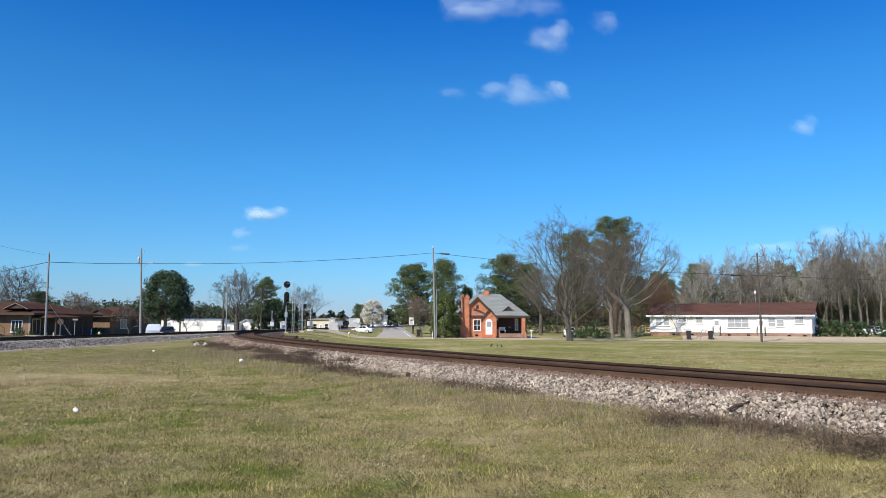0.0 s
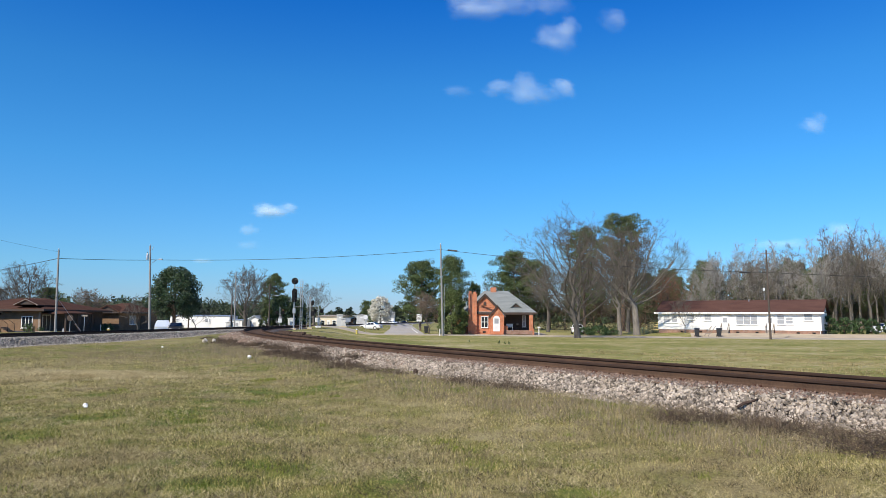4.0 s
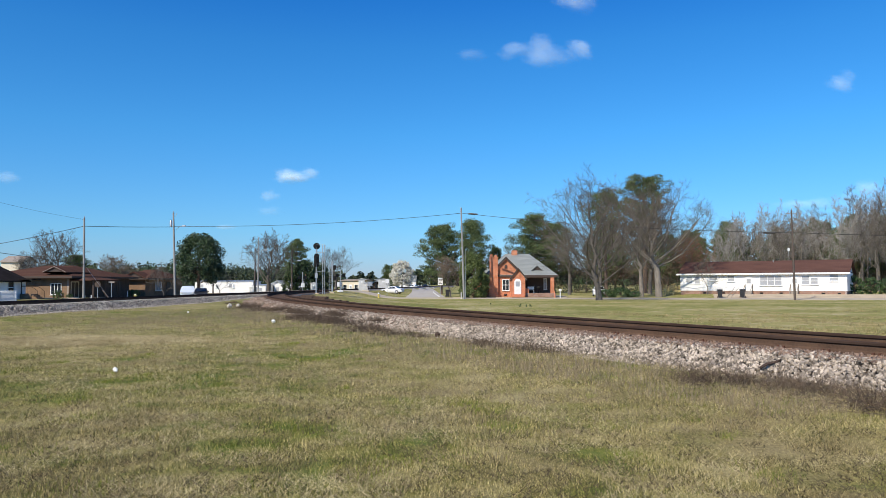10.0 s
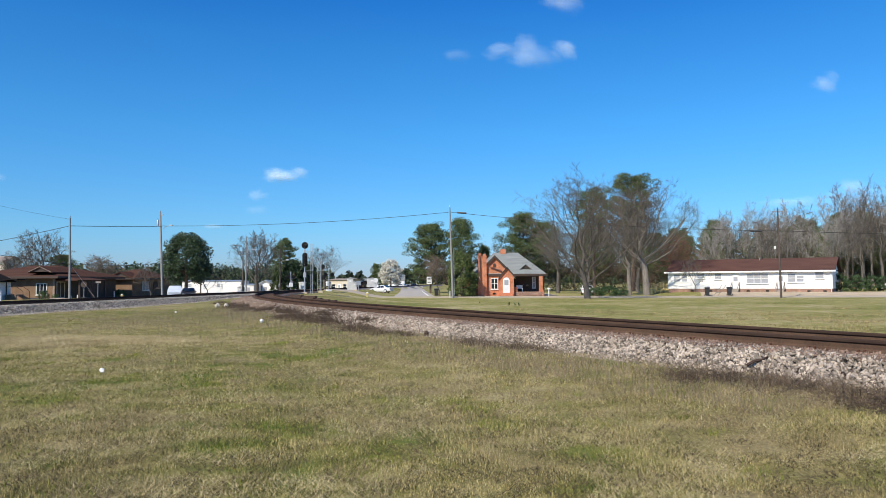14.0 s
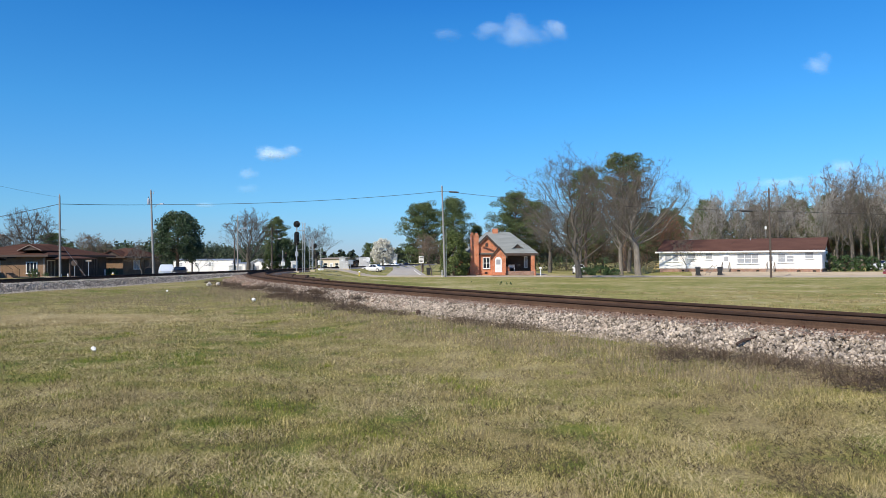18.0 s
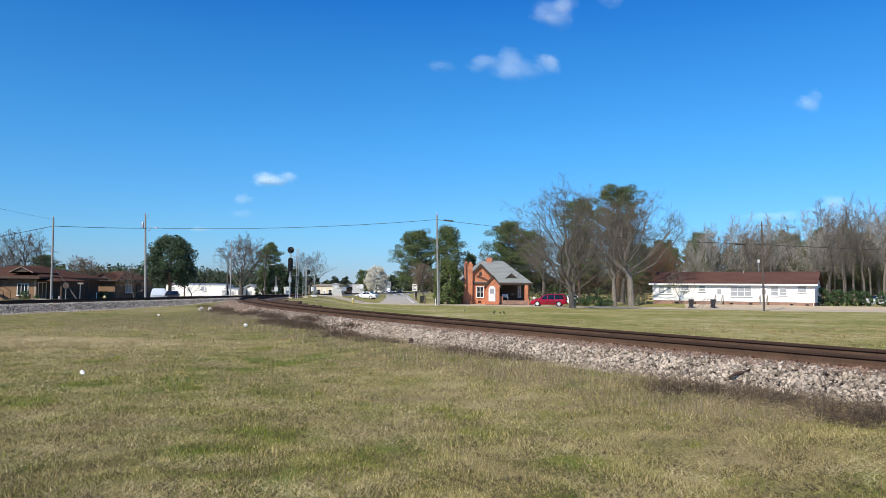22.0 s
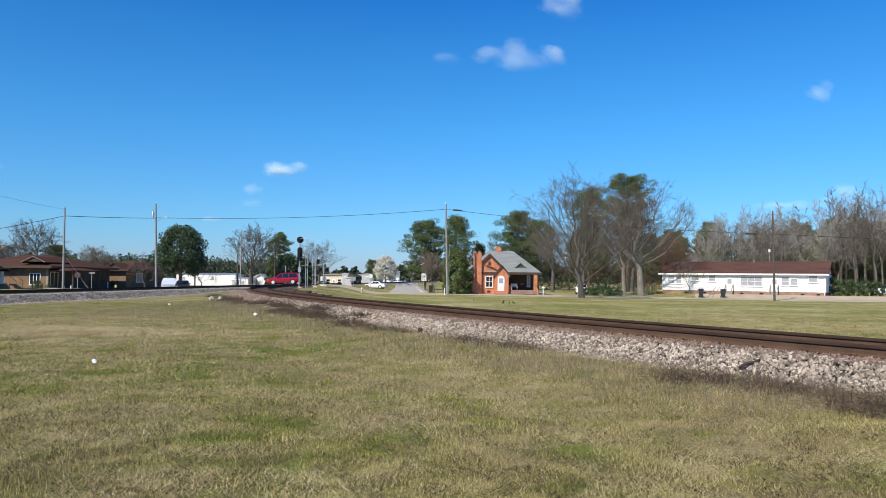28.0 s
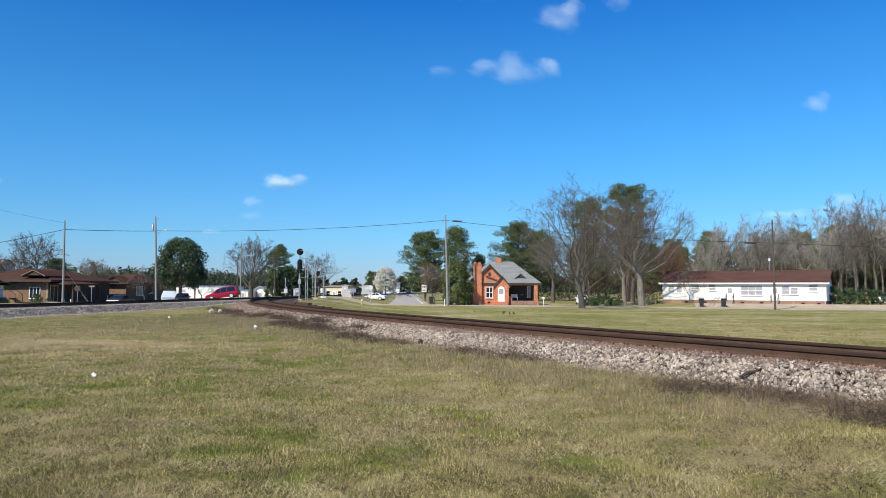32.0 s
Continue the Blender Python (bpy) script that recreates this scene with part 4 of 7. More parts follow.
def pine_shapes(seed, height, crown_from, width, n_clumps=34, per=110, size=0.5, material=None, flat_top=False):
    """A pine: branches in whorls, each carrying flat pads of needles with gaps between them."""
    rng = random.Random(seed)
    bend = (rng.uniform(-0.4, 0.4), rng.uniform(-0.4, 0.4))
    wood = Shape().tube([(0, 0, -0.3), (bend[0] * 0.3, bend[1] * 0.3, height * 0.35), (bend[0], bend[1], height * 0.7), (bend[0] * 0.8, bend[1] * 0.8, height * 0.97)],
                        [height * 0.017, height * 0.014, height * 0.009, 0.03], 8, caps=False)
    blobs = []
    for k in range(n_clumps):
        f = (k + rng.random()) / n_clumps
        z = height * (crown_from + (0.95 - crown_from) * f)
        prof = math.sin(math.pi * min(1.0, 0.2 + 0.76 * f)) ** 0.75 if not flat_top else min(1.0, 0.45 + 1.1 * f) * (1 - 0.5 * f ** 4)
        rr = width * 0.5 * prof * rng.uniform(0.5, 1.15)
        a = k * 2.4 + rng.uniform(-0.5, 0.5)
        lift = rr * rng.uniform(0.02, 0.35)
        cx, cy = bend[0] * 0.8, bend[1] * 0.8
        tip = Vector((cx + rr * math.cos(a), cy + rr * math.sin(a), min(z + lift, height * 0.985)))
        root = Vector((cx, cy, z - 0.1 * rr))
        wood.tube([root, root.lerp(tip, 0.55) + Vector((0, 0, -0.1 * lift)), tip], [0.075, 0.05, 0.02], 4, caps=False)
        for g in (0.45, 0.75, 1.0):
            if g < 0.7 and rng.random() < 0.35:
                continue
            q = width * rng.uniform(0.075, 0.135) * (0.8 + 0.3 * g)
            c = root.lerp(tip, g)
            blobs.append((c.x + rng.gauss(0, 0.35), c.y + rng.gauss(0, 0.35), c.z + rng.uniform(-0.1, 0.3), q, q, q * rng.uniform(0.5, 0.75)))
    return wood, leaf_mesh("crown", blobs, per, size, material or M_NEEDLE, seed, 0.17, 0.2)


def leafy(name, label, category, m, shapes, bark=None, crown_label=""):
    t = thing(name, label, category, m)
    part("trunk", shapes[0], bark or M_PINEBARK, t, smooth=True)
    part("crown", shapes[1], None, t, crown_label)
    return t


# the yard trees between the brick house and the white house
yard1 = grow_tree(11, 14.2, 7.6, 0.3, 1.7, 24, 7, (-0.3, 0), 0.4, 0.0125)
bare_tree("bare_tree", "large leafless tree with many low limbs at the roadside", on_ground(18.0, 86.5) @ Matrix.Diagonal((1.12, 1.12, 0.93, 1)), yard1, M_BARK, M_TWIG)
yard2 = grow_tree(25, 13.6, 8.4, 0.38, 4.4, 24, 7, (-0.6, 0), 0.26, 0.0135)
bare_tree("bare_tree", "tall leafless shade tree with a stout pale trunk", on_ground(30.3, 104.5) @ Matrix.Diagonal((1.1, 1.1, 0.97, 1)), yard2, M_BARK_PALE, M_TWIG)
yard3 = grow_tree(31, 10.6, 5.4, 0.28, 3.4, 15, 6, (-0.3, 0), 0.45, 0.0135)
bare_tree("bare_tree", "leafless tree in the shaded yard", on_ground(28.4, 106.5), yard3, M_BARK_PALE, M_TWIG)
bare_tree("bare_tree", "leafless tree in the shaded yard", on_ground(24.8, 118, 70), yard3, M_BARK, M_TWIG)
bare_tree("bare_tree", "leafless tree in the shaded yard", on_ground(33.6, 121, 200) @ Matrix.Diagonal((0.8, 0.8, 0.8, 1)), yard2, M_BARK, M_TWIG)
bare_tree("bare_tree", "leafless tree in the shaded yard", on_ground(21.5, 128, 130), yard3, M_BARK, M_TWIG)
small = grow_tree(47, 4.6, 2.2, 0.06, 1.0, 9, 3, (0, 0), 0.4)
bare_tree("young_bare_tree", "small leafless ornamental tree before the white wall", on_ground(36.2, 101.5), small, M_BARK, M_TWIG)
bare_tree("young_bare_tree", "small leafless shrub beside the utility pole", on_ground(-38.6, 99.5, 40), small, M_BARK, M_TWIG)
red = grow_tree(53, 8.6, 4.8, 0.16, 1.2, 20, 9, (0, 0), 0.4, 0.014)
bare_tree("budding_tree", "tree with reddish budding twigs behind the white house", on_ground(43, 128), red, M_BARK, M_TWIG_RED)
bare_tree("budding_tree", "small dense tree with tan budding twigs beside the brick house", on_ground(0.6, 110) @ Matrix.Diagonal((0.62, 0.62, 0.62, 1)), red, M_BARK, M_TWIG_TAN)
bare_tree("budding_tree", "round brown budding tree behind the brown-roofed building", on_ground(-57.5, 128) @ Matrix.Diagonal((0.9, 0.9, 0.68, 1)), red, M_BARK, M_TWIG_TAN)

# pines
pA = pine_shapes(61, 20.8, 0.46, 9.0, 62, 200, 0.4, flat_top=True)
pB = pine_shapes(62, 14.0, 0.16, 9.2, 70, 210, 0.38)
pC = pine_shapes(63, 16.5, 0.22, 10.5, 76, 190, 0.42)
pD = pine_shapes(66, 17.0, 0.2, 8.4, 64, 150, 0.46)
leafy("pine_tree", "tall pine with a flat green crown above the bare trees", "tree", on_ground(34.2, 126), pA)
leafy("pine_tree", "pine with a rounded crown behind the yard trees", "tree", on_ground(26.6, 122, 100) @ Matrix.Diagonal((0.8, 0.8, 0.86, 1)), pA)
leafy("pine_tree", "bushy pine with dark green clumps beside the side street", "tree", on_ground(-1.0, 140) @ Matrix.Diagonal((1.02, 1.02, 0.97, 1)), pB)
leafy("pine_tree", "bushy pine with dark green clumps behind the brick house", "tree", on_ground(4.7, 137, 80) @ Matrix.Diagonal((0.76, 0.76, 1.02, 1)), pB)
leafy("pine_tree", "low bushy pine behind the brick house", "tree", on_ground(9.6, 142, 190) @ Matrix.Diagonal((0.42, 0.42, 0.66, 1)), pB)
leafy("pine_tree", "broad pine with dark clumps behind the brick house", "tree", on_ground(18.2, 150), pC)
leafy("pine_tree", "broad pine with dark clumps behind the brick house", "tree", on_ground(22.4, 152, 140) @ Matrix.Diagonal((0.8, 0.8, 0.9, 1)), pC)
leafy("pine_tree", "pine standing behind the dark evergreens", "tree", on_ground(-28.0, 137, 30) @ Matrix.Diagonal((0.66, 0.66, 0.64, 1)), pD)
leafy("pine_tree", "dark pine far off behind the blossoming tree", "tree", on_ground(-14.6, 205, 30) @ Matrix.Diagonal((0.42, 0.42, 0.56, 1)), pB)
leafy("pine_tree", "dark pine far off at the end of the street", "tree", on_ground(-19.5, 240, 130) @ Matrix.Diagonal((0.45, 0.45, 0.62, 1)), pB)
leafy("pine_tree", "small pine behind the brown-roofed building", "tree", on_ground(-64, 126, 30) @ Matrix.Diagonal((0.6, 0.6, 0.42, 1)), pC)


def broad_evergreen(seed, height, width, material, clumps=60, per=110, size=0.34, low=0.12):
    rng = random.Random(seed)
    wood = Shape().tube([(0, 0, -0.3), (0, 0, height * 0.4), (0.1, 0, height * 0.85)], [height * 0.03, height * 0.022, 0.03], 8, caps=False)
    blobs = []
    for k in range(clumps):
        f = (k + rng.random()) / clumps
        z = height * (low + (0.94 - low) * f)
        prof = math.sin(math.pi * (0.22 + 0.74 * f)) ** 0.6
        rr, a = width * 0.5 * prof * rng.uniform(0.55, 0.95), k * 2.4 + rng.uniform(-0.4, 0.4)
        q = width * rng.uniform(0.09, 0.15)
        blobs.append((rr * math.cos(a), rr * math.sin(a), z, q, q, q * 0.85))
        if k % 3 == 0:
            wood.tube([(0, 0, z * 0.8), (rr * 0.8 * math.cos(a), rr * 0.8 * math.sin(a), z)], [0.06, 0.02], 4, caps=False)
    return wood, leaf_mesh("crown", blobs, per, size, material, seed)


leafy("magnolia_tree", "broad dark evergreen tree with glossy leaves", "tree", on_ground(-36.0, 106), broad_evergreen(71, 9.5, 7.2, M_LEAF, 120, 180, 0.26, 0.27))
ev = broad_evergreen(72, 6.3, 4.6, M_LEAF, 60, 110, 0.3, 0.02)
leafy("evergreen_tree", "dense dark evergreen beyond the signals", "tree", on_ground(-23.6, 122), ev)
leafy("evergreen_tree", "dense dark evergreen beyond the signals", "tree", on_ground(-21.6, 124, 90) @ Matrix.Diagonal((0.85, 0.85, 0.9, 1)), ev)
leafy("evergreen_tree", "yellowish green shrubby evergreen beyond the crossing", "tree", on_ground(-26.0, 121, 50) @ Matrix.Diagonal((0.7, 0.7, 0.62, 1)), broad_evergreen(74, 6.3, 4.6, M_SHRUB, 40, 110, 0.3, 0.02))
leafy("evergreen_bush", "tall sunlit green holly bush before the brick house", "bush", on_ground(3.75, 101), broad_evergreen(73, 6.2, 4.3, M_SHRUB, 110, 130, 0.24, 0.03))
leafy("blossoming_tree", "round pear tree covered in white blossom", "tree", on_ground(-11.6, 190), broad_evergreen(75, 7.4, 6.4, M_BLOSSOM, 70, 130, 0.32, 0.16), M_BARK, "white blossom")
hedge = broad_evergreen(76, 2.6, 2.6, M_HEDGE, 26, 100, 0.2, 0.05)
for k, (x, y, s) in enumerate(((55.1, 99.0, 0.95), (57.5, 99.4, 0.88), (59.4, 99.0, 0.85), (61.2, 99.2, 0.82), (63.2, 98.0, 0.8), (66.5, 96.5, 0.8), (56.0, 104, 1.0))):
    t = leafy("hedge_bush", "rounded green hedge bush beside the white house", "bush", on_ground(x, y, k * 70) @ Matrix.Diagonal((s, s, s, 1)), hedge)
    tagged(t, group="hedge beside the white house")
low = broad_evergreen(77, 1.0, 2.4, M_HEDGE, 18, 90, 0.15, 0.05)
for k, (x, y, s) in enumerate(((24.2, 101.5, 1.3), (22.4, 102.5, 1.1), (26.0, 102.0, 0.9))):
    leafy("low_shrub", "low dark green shrub under the yard trees", "shrub", on_ground(x, y, k * 50) @ Matrix.Diagonal((s, s, s, 1)), low)
leafy("low_shrub", "clipped round shrub before the brick building", "shrub", on_ground(-46.6, 87.5) @ Matrix.Diagonal((0.5, 0.5, 1.0, 1)), low)
leafy("low_shrub", "clipped shrub under the brown wall", "shrub", on_ground(-44.8, 104.5) @ Matrix.Diagonal((0.7, 0.7, 1.1, 1)), low)
big_l = grow_tree(84, 9.6, 5.2, 0.32, 2.2, 19, 6, (0.4, 0), 0.4, 0.015)
bare_tree("bare_tree", "spreading leafless tree beyond the level crossing", on_ground(-29.0, 118.5), big_l, M_BARK, M_TWIG)
bare_tree("bare_tree", "leafless tree behind the brown-roofed building", on_ground(-61.5, 114, 120) @ Matrix.Diagonal((0.9, 0.9, 0.95, 1)), big_l, M_BARK, M_TWIG)
bare_tree("bare_tree", "leafless tree at the edge of town", on_ground(-68.0, 120, 220) @ Matrix.Diagonal((0.8, 0.8, 0.66, 1)), big_l, M_BARK, M_TWIG)
bare_tree("bare_tree", "thin leafless tree behind the signals", on_ground(-23.0, 152, 60) @ Matrix.Diagonal((0.85, 0.85, 0.82, 1)), yard3, M_BARK, M_TWIG)
bare_tree("bare_tree", "small gnarled leafless tree before the white trailers", on_ground(-34.8, 112, 60) @ Matrix.Diagonal((1.15, 1.15, 1.1, 1)), small, M_BARK, M_TWIG)

# the woods behind the white house: bare trees before a dark mass of pines
wood_a = grow_tree(91, 15.0, 4.6, 0.19, 4.0, 12, 3, (0.4, 0), 0.62, 0.022)
wood_b = grow_tree(92, 16.0, 4.0, 0.18, 6.0, 11, 3, (-0.3, 0.2), 0.72, 0.022)
wood_c = grow_tree(93, 13.0, 5.0, 0.18, 3.0, 12, 3, (0.2, 0), 0.5, 0.022)
rw = random.Random(4)
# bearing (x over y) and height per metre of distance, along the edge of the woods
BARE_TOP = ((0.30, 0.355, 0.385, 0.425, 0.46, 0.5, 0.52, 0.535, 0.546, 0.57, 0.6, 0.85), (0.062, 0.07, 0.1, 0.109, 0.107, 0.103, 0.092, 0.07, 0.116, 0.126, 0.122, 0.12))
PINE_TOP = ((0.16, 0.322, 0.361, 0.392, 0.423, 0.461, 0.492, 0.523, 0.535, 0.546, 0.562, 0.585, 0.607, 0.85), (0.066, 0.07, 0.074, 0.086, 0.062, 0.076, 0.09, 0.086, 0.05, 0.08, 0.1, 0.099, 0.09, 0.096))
made = []
for shapes, tall, twig in ((wood_a, 15.0, M_TWIG_PALE), (wood_b, 16.0, M_TWIG_PALE), (wood_c, 13.0, M_TWIG_PALE), (wood_a, 15.0, M_TWIG), (wood_c, 13.0, M_TWIG)):
    made.append((bare_tree("woodland_tree", "slender leafless tree at the wood's edge", on_ground(66 + len(made) * 7, 142), shapes, M_BARK_PALE if twig is M_TWIG_PALE else M_BARK, twig, "leafless woods"), tall))
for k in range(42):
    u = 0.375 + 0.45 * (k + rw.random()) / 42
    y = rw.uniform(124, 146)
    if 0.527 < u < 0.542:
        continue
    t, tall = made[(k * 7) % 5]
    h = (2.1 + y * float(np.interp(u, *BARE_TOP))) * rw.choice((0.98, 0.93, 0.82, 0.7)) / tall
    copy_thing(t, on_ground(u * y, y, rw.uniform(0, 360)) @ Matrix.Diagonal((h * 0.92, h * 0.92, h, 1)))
for k in range(14):
    u = 0.04 + 0.3 * (k + rw.random()) / 14
    y = rw.uniform(150, 166)
    h = rw.uniform(0.55, 0.72)
    copy_thing(made[3 + k % 2][0], on_ground(u * y, y, rw.uniform(0, 360)) @ Matrix.Diagonal((h, h, h, 1)))
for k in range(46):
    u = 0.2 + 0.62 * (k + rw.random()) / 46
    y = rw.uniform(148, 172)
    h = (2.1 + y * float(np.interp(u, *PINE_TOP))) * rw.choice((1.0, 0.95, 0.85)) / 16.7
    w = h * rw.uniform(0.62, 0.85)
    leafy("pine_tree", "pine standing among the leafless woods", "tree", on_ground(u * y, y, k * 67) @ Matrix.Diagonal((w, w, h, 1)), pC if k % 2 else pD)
# undergrowth and far woods
rgw = np.random.RandomState(3)
under = [(x, 150 - (x - 45) * 0.15 + rgw.uniform(-8, 12), rgw.uniform(0.3, 6.5), rgw.uniform(1.5, 3.2), 1.8, rgw.uniform(1.0, 2.6)) for x in np.linspace(4, 135, 420)]
tagged(new("undergrowth", leaf_mesh("undergrowth", under, 120, 0.6, M_BRUSH, 5, 0.12)), "brown leafless undergrowth filling the wood's edge", "undergrowth", kind="stuff")
brakes = [(x, 152 - (x - 45) * 0.12 + rgw.uniform(-8, 14), rgw.uniform(3, 11.0), rgw.uniform(1.8, 3.4), 2.0, rgw.uniform(1.5, 3.0)) for x in np.linspace(8, 135, 110)]
tagged(new("twig_haze", leaf_mesh("twig_haze", brakes, 70, 1.0, M_TWIG, 15, 0.05)), "haze of thin bare twigs inside the woods", "undergrowth", kind="stuff")
scrub = [(x, 152 + rgw.uniform(-6, 10), rgw.uniform(0.3, 3.0), rgw.uniform(1.2, 2.4), 1.6, rgw.uniform(0.8, 1.8)) for x in np.linspace(10, 130, 110)]
tagged(new("evergreen_scrub", leaf_mesh("evergreen_scrub", scrub, 110, 0.36, M_LEAF, 7, 0.5)), "dark evergreen scrub in the shade of the woods", "scrub", kind="stuff")
far = []
for k in range(760):
    a = radians(rgw.uniform(-46, 46))
    d = rgw.uniform(420, 700)
    h = rgw.uniform(6, 12) * (1.0 if abs(math.degrees(a) + 5) > 12 else 0.8)
    x, y = d * math.sin(a), d * math.cos(a)
    far += [(x, y, 1 + h * 0.35, h * 0.5, h * 0.5, h * 0.45), (x + 1, y, 1 + h * 0.75, h * 0.3, h * 0.3, h * 0.35)]
belt, haze = [], []
for k in range(150):
    x, y = rgw.uniform(-92, -30), rgw.uniform(165, 215)
    h = rgw.uniform(4.0, 7.5)
    (belt if k % 2 else haze).extend([(x, y, 0.4 + h * 0.35, h * 0.5, h * 0.4, h * 0.42), (x + 0.6, y, 0.4 + h * 0.72, h * 0.32, h * 0.3, h * 0.3)])
tagged(new("evergreen_belt", leaf_mesh("evergreen_belt", belt, 90, 0.7, M_LEAF, 16, 0.5)), "dark belt of evergreens beyond the trailers", "woods", kind="stuff")
tagged(new("leafless_belt", leaf_mesh("leafless_belt", haze, 120, 0.8, M_FARWOOD, 17, 0.3)), "brown leafless thicket beyond the trailers", "woods", kind="stuff")
tagged(new("far_woods", leaf_mesh("far_woods", far, 34, 2.6, M_FARWOOD, 6, 0.8)), "dark line of far-off woods along the skyline", "woods", kind="stuff")

# ---- buildings ----


def walls(house, x0, y0, x1, y1, z0, z1, material, t=0.2):
    for a in ((x0, y0, x1, y0 + t), (x0, y1 - t, x1, y1), (x0, y0 + t, x0 + t, y1 - t), (x1 - t, y0 + t, x1, y1 - t)):
        part("wall", Shape().box(a[0], a[1], z0, a[2], a[3], z1), material, house)


def window(house, x, z, w, h, y=0.0, mullions=0, rails=1, trim=None, pane=None, turn=0):
    """A framed window on a wall that faces -y (turn 90: +x). x is its middle, z its sill."""
    t = trim or M_WHITE
    s = Shape()
    b = 0.09
    for q in ((-w / 2 - b, z - b, w / 2 + b, z), (-w / 2 - b, z + h, w / 2 + b, z + h + b), (-w / 2 - b, z, -w / 2, z + h), (w / 2, z, w / 2 + b, z + h)):
        s.box(q[0], -0.07, q[1], q[2], 0.04, q[3])
    for k in range(mullions):
        mx = -w / 2 + w * (k + 1) / (mullions + 1)
        s.box(mx - 0.025, -0.055, z, mx + 0.04, 0.03, z + h)
    for k in range(rails):
        mz = z + h * (k + 1) / (rails + 1)
        s.box(-w / 2, -0.05, mz - 0.03, w / 2, 0.03, mz + 0.03)
    at = Matrix.Translation((x, y, 0)) @ Matrix.Rotation(radians(turn), 4, "Z")
    ob = part("window", s, t, house, at=at)
    part("pane", Shape().box(-w / 2, -0.02, z, w / 2, -0.004, z + h), pane or M_GLASS, ob)
    part("sill", Shape().box(-w / 2 - 0.14, -0.13, z - b - 0.05, w / 2 + 0.14, 0.02, z - b), t, ob)
    return ob


def door(house, x, z, w, h, y, material, arched=False, lite=True):
    s = Shape()
    if arched:
        arc = [(-w / 2, z), (w / 2, z)] + [(w / 2 * math.cos(a), z + h - w / 2 + w / 2 * math.sin(a)) for a in [math.pi * k / 8 for k in range(9)]]
        s.prism(arc, "y", -0.06, 0.02)
    else:
        s.box(-w / 2, -0.06, z, w / 2, 0.02, z + h)
    d = part("door", s, material, house, "white panelled door", at=(x, y, 0))
    if lite:
        part("door_light", Shape().box(-w * 0.3, -0.072, z + h * 0.5, w * 0.3, -0.061, z + h * 0.82), M_BLIND, d)
        part("door_panel", Shape().box(-w * 0.3, -0.072, z + h * 0.1, w * 0.3, -0.061, z + h * 0.4), material, d)
    part("handle", Shape().ball((w * 0.38, -0.09, z + 0.95), 0.035, 6, 4), M_GALV, d)
    return d


def hip_roof(house, x0, y0, x1, y1, z, zr, inset, material, over=0.5, name="roof", fascia=None):
    x0, y0, x1, y1 = x0 - over, y0 - over, x1 + over, y1 + over
    ym = (y0 + y1) / 2
    a = [(x0, y0, z), (x1, y0, z), (x1, y1, z), (x0, y1, z)]
    r = [(x0 + inset, ym, zr), (x1 - inset, ym, zr)]
    s = Shape()
    s.face(a[0], a[1], r[1], r[0]).face(a[2], a[3], r[0], r[1]).face(a[1], a[2], r[1]).face(a[3], a[0], r[0])
    lo = [(p[0], p[1], p[2] - 0.14) for p in a]
    s.face(*reversed(lo))
    for i in range(4):
        s.face(lo[i], lo[(i + 1) % 4], a[(i + 1) % 4], a[i])
    ob = part(name, s, material, house)
    if fascia:
        f = Shape()
        f.box(x0 - 0.03, y0 - 0.03, z - 0.24, x1 + 0.03, y0 + 0.02, z + 0.01).box(x0 - 0.03, y1 - 0.02, z - 0.24, x1 + 0.03, y1 + 0.03, z + 0.01)
        f.box(x0 - 0.03, y0 + 0.02, z - 0.24, x0 + 0.02, y1 - 0.02, z + 0.01).box(x1 - 0.02, y0 + 0.02, z - 0.24, x1 + 0.03, y1 - 0.02, z + 0.01)
        part("fascia", f, fascia, house)
    return ob


def gable_roof(house, x0, y0, x1, y1, z, zr, axis, material, over=0.35, name="roof", gable=None, thick=0.14):
    """Ridge along axis; gable: the material that closes its two ends."""
    s = Shape()
    if axis == "x":
        ym = (y0 + y1) / 2
        k = (zr - z) / ((y1 - y0) / 2)
        e = [(y0 - over, z - over * k), (ym, zr), (y1 + over, z - over * k)]
        s.prism(e + [(p[0], p[1] - thick) for p in reversed(e)], "x", x0 - over, x1 + over)
        g = [(y0, z - 0.02), (y1, z - 0.02), (ym, zr - thick)]
        ends = ((x0, x0 + 0.15), (x1 - 0.15, x1))
    else:
        xm = (x0 + x1) / 2
        k = (zr - z) / ((x1 - x0) / 2)
        e = [(x0 - over, z - over * k), (xm, zr), (x1 + over, z - over * k)]
        s.prism(e + [(p[0], p[1] - thick) for p in reversed(e)], "y", y0 - over, y1 + over)
        g = [(x0, z - 0.02), (x1, z - 0.02), (xm, zr - thick)]
        ends = ((y0, y0 + 0.15), (y1 - 0.15, y1))
    ob = part(name, s, material, house)
    if gable:
        for a, b in ends:
            part("gable_wall", Shape().prism(g, axis, a, b), gable, house)
    return ob


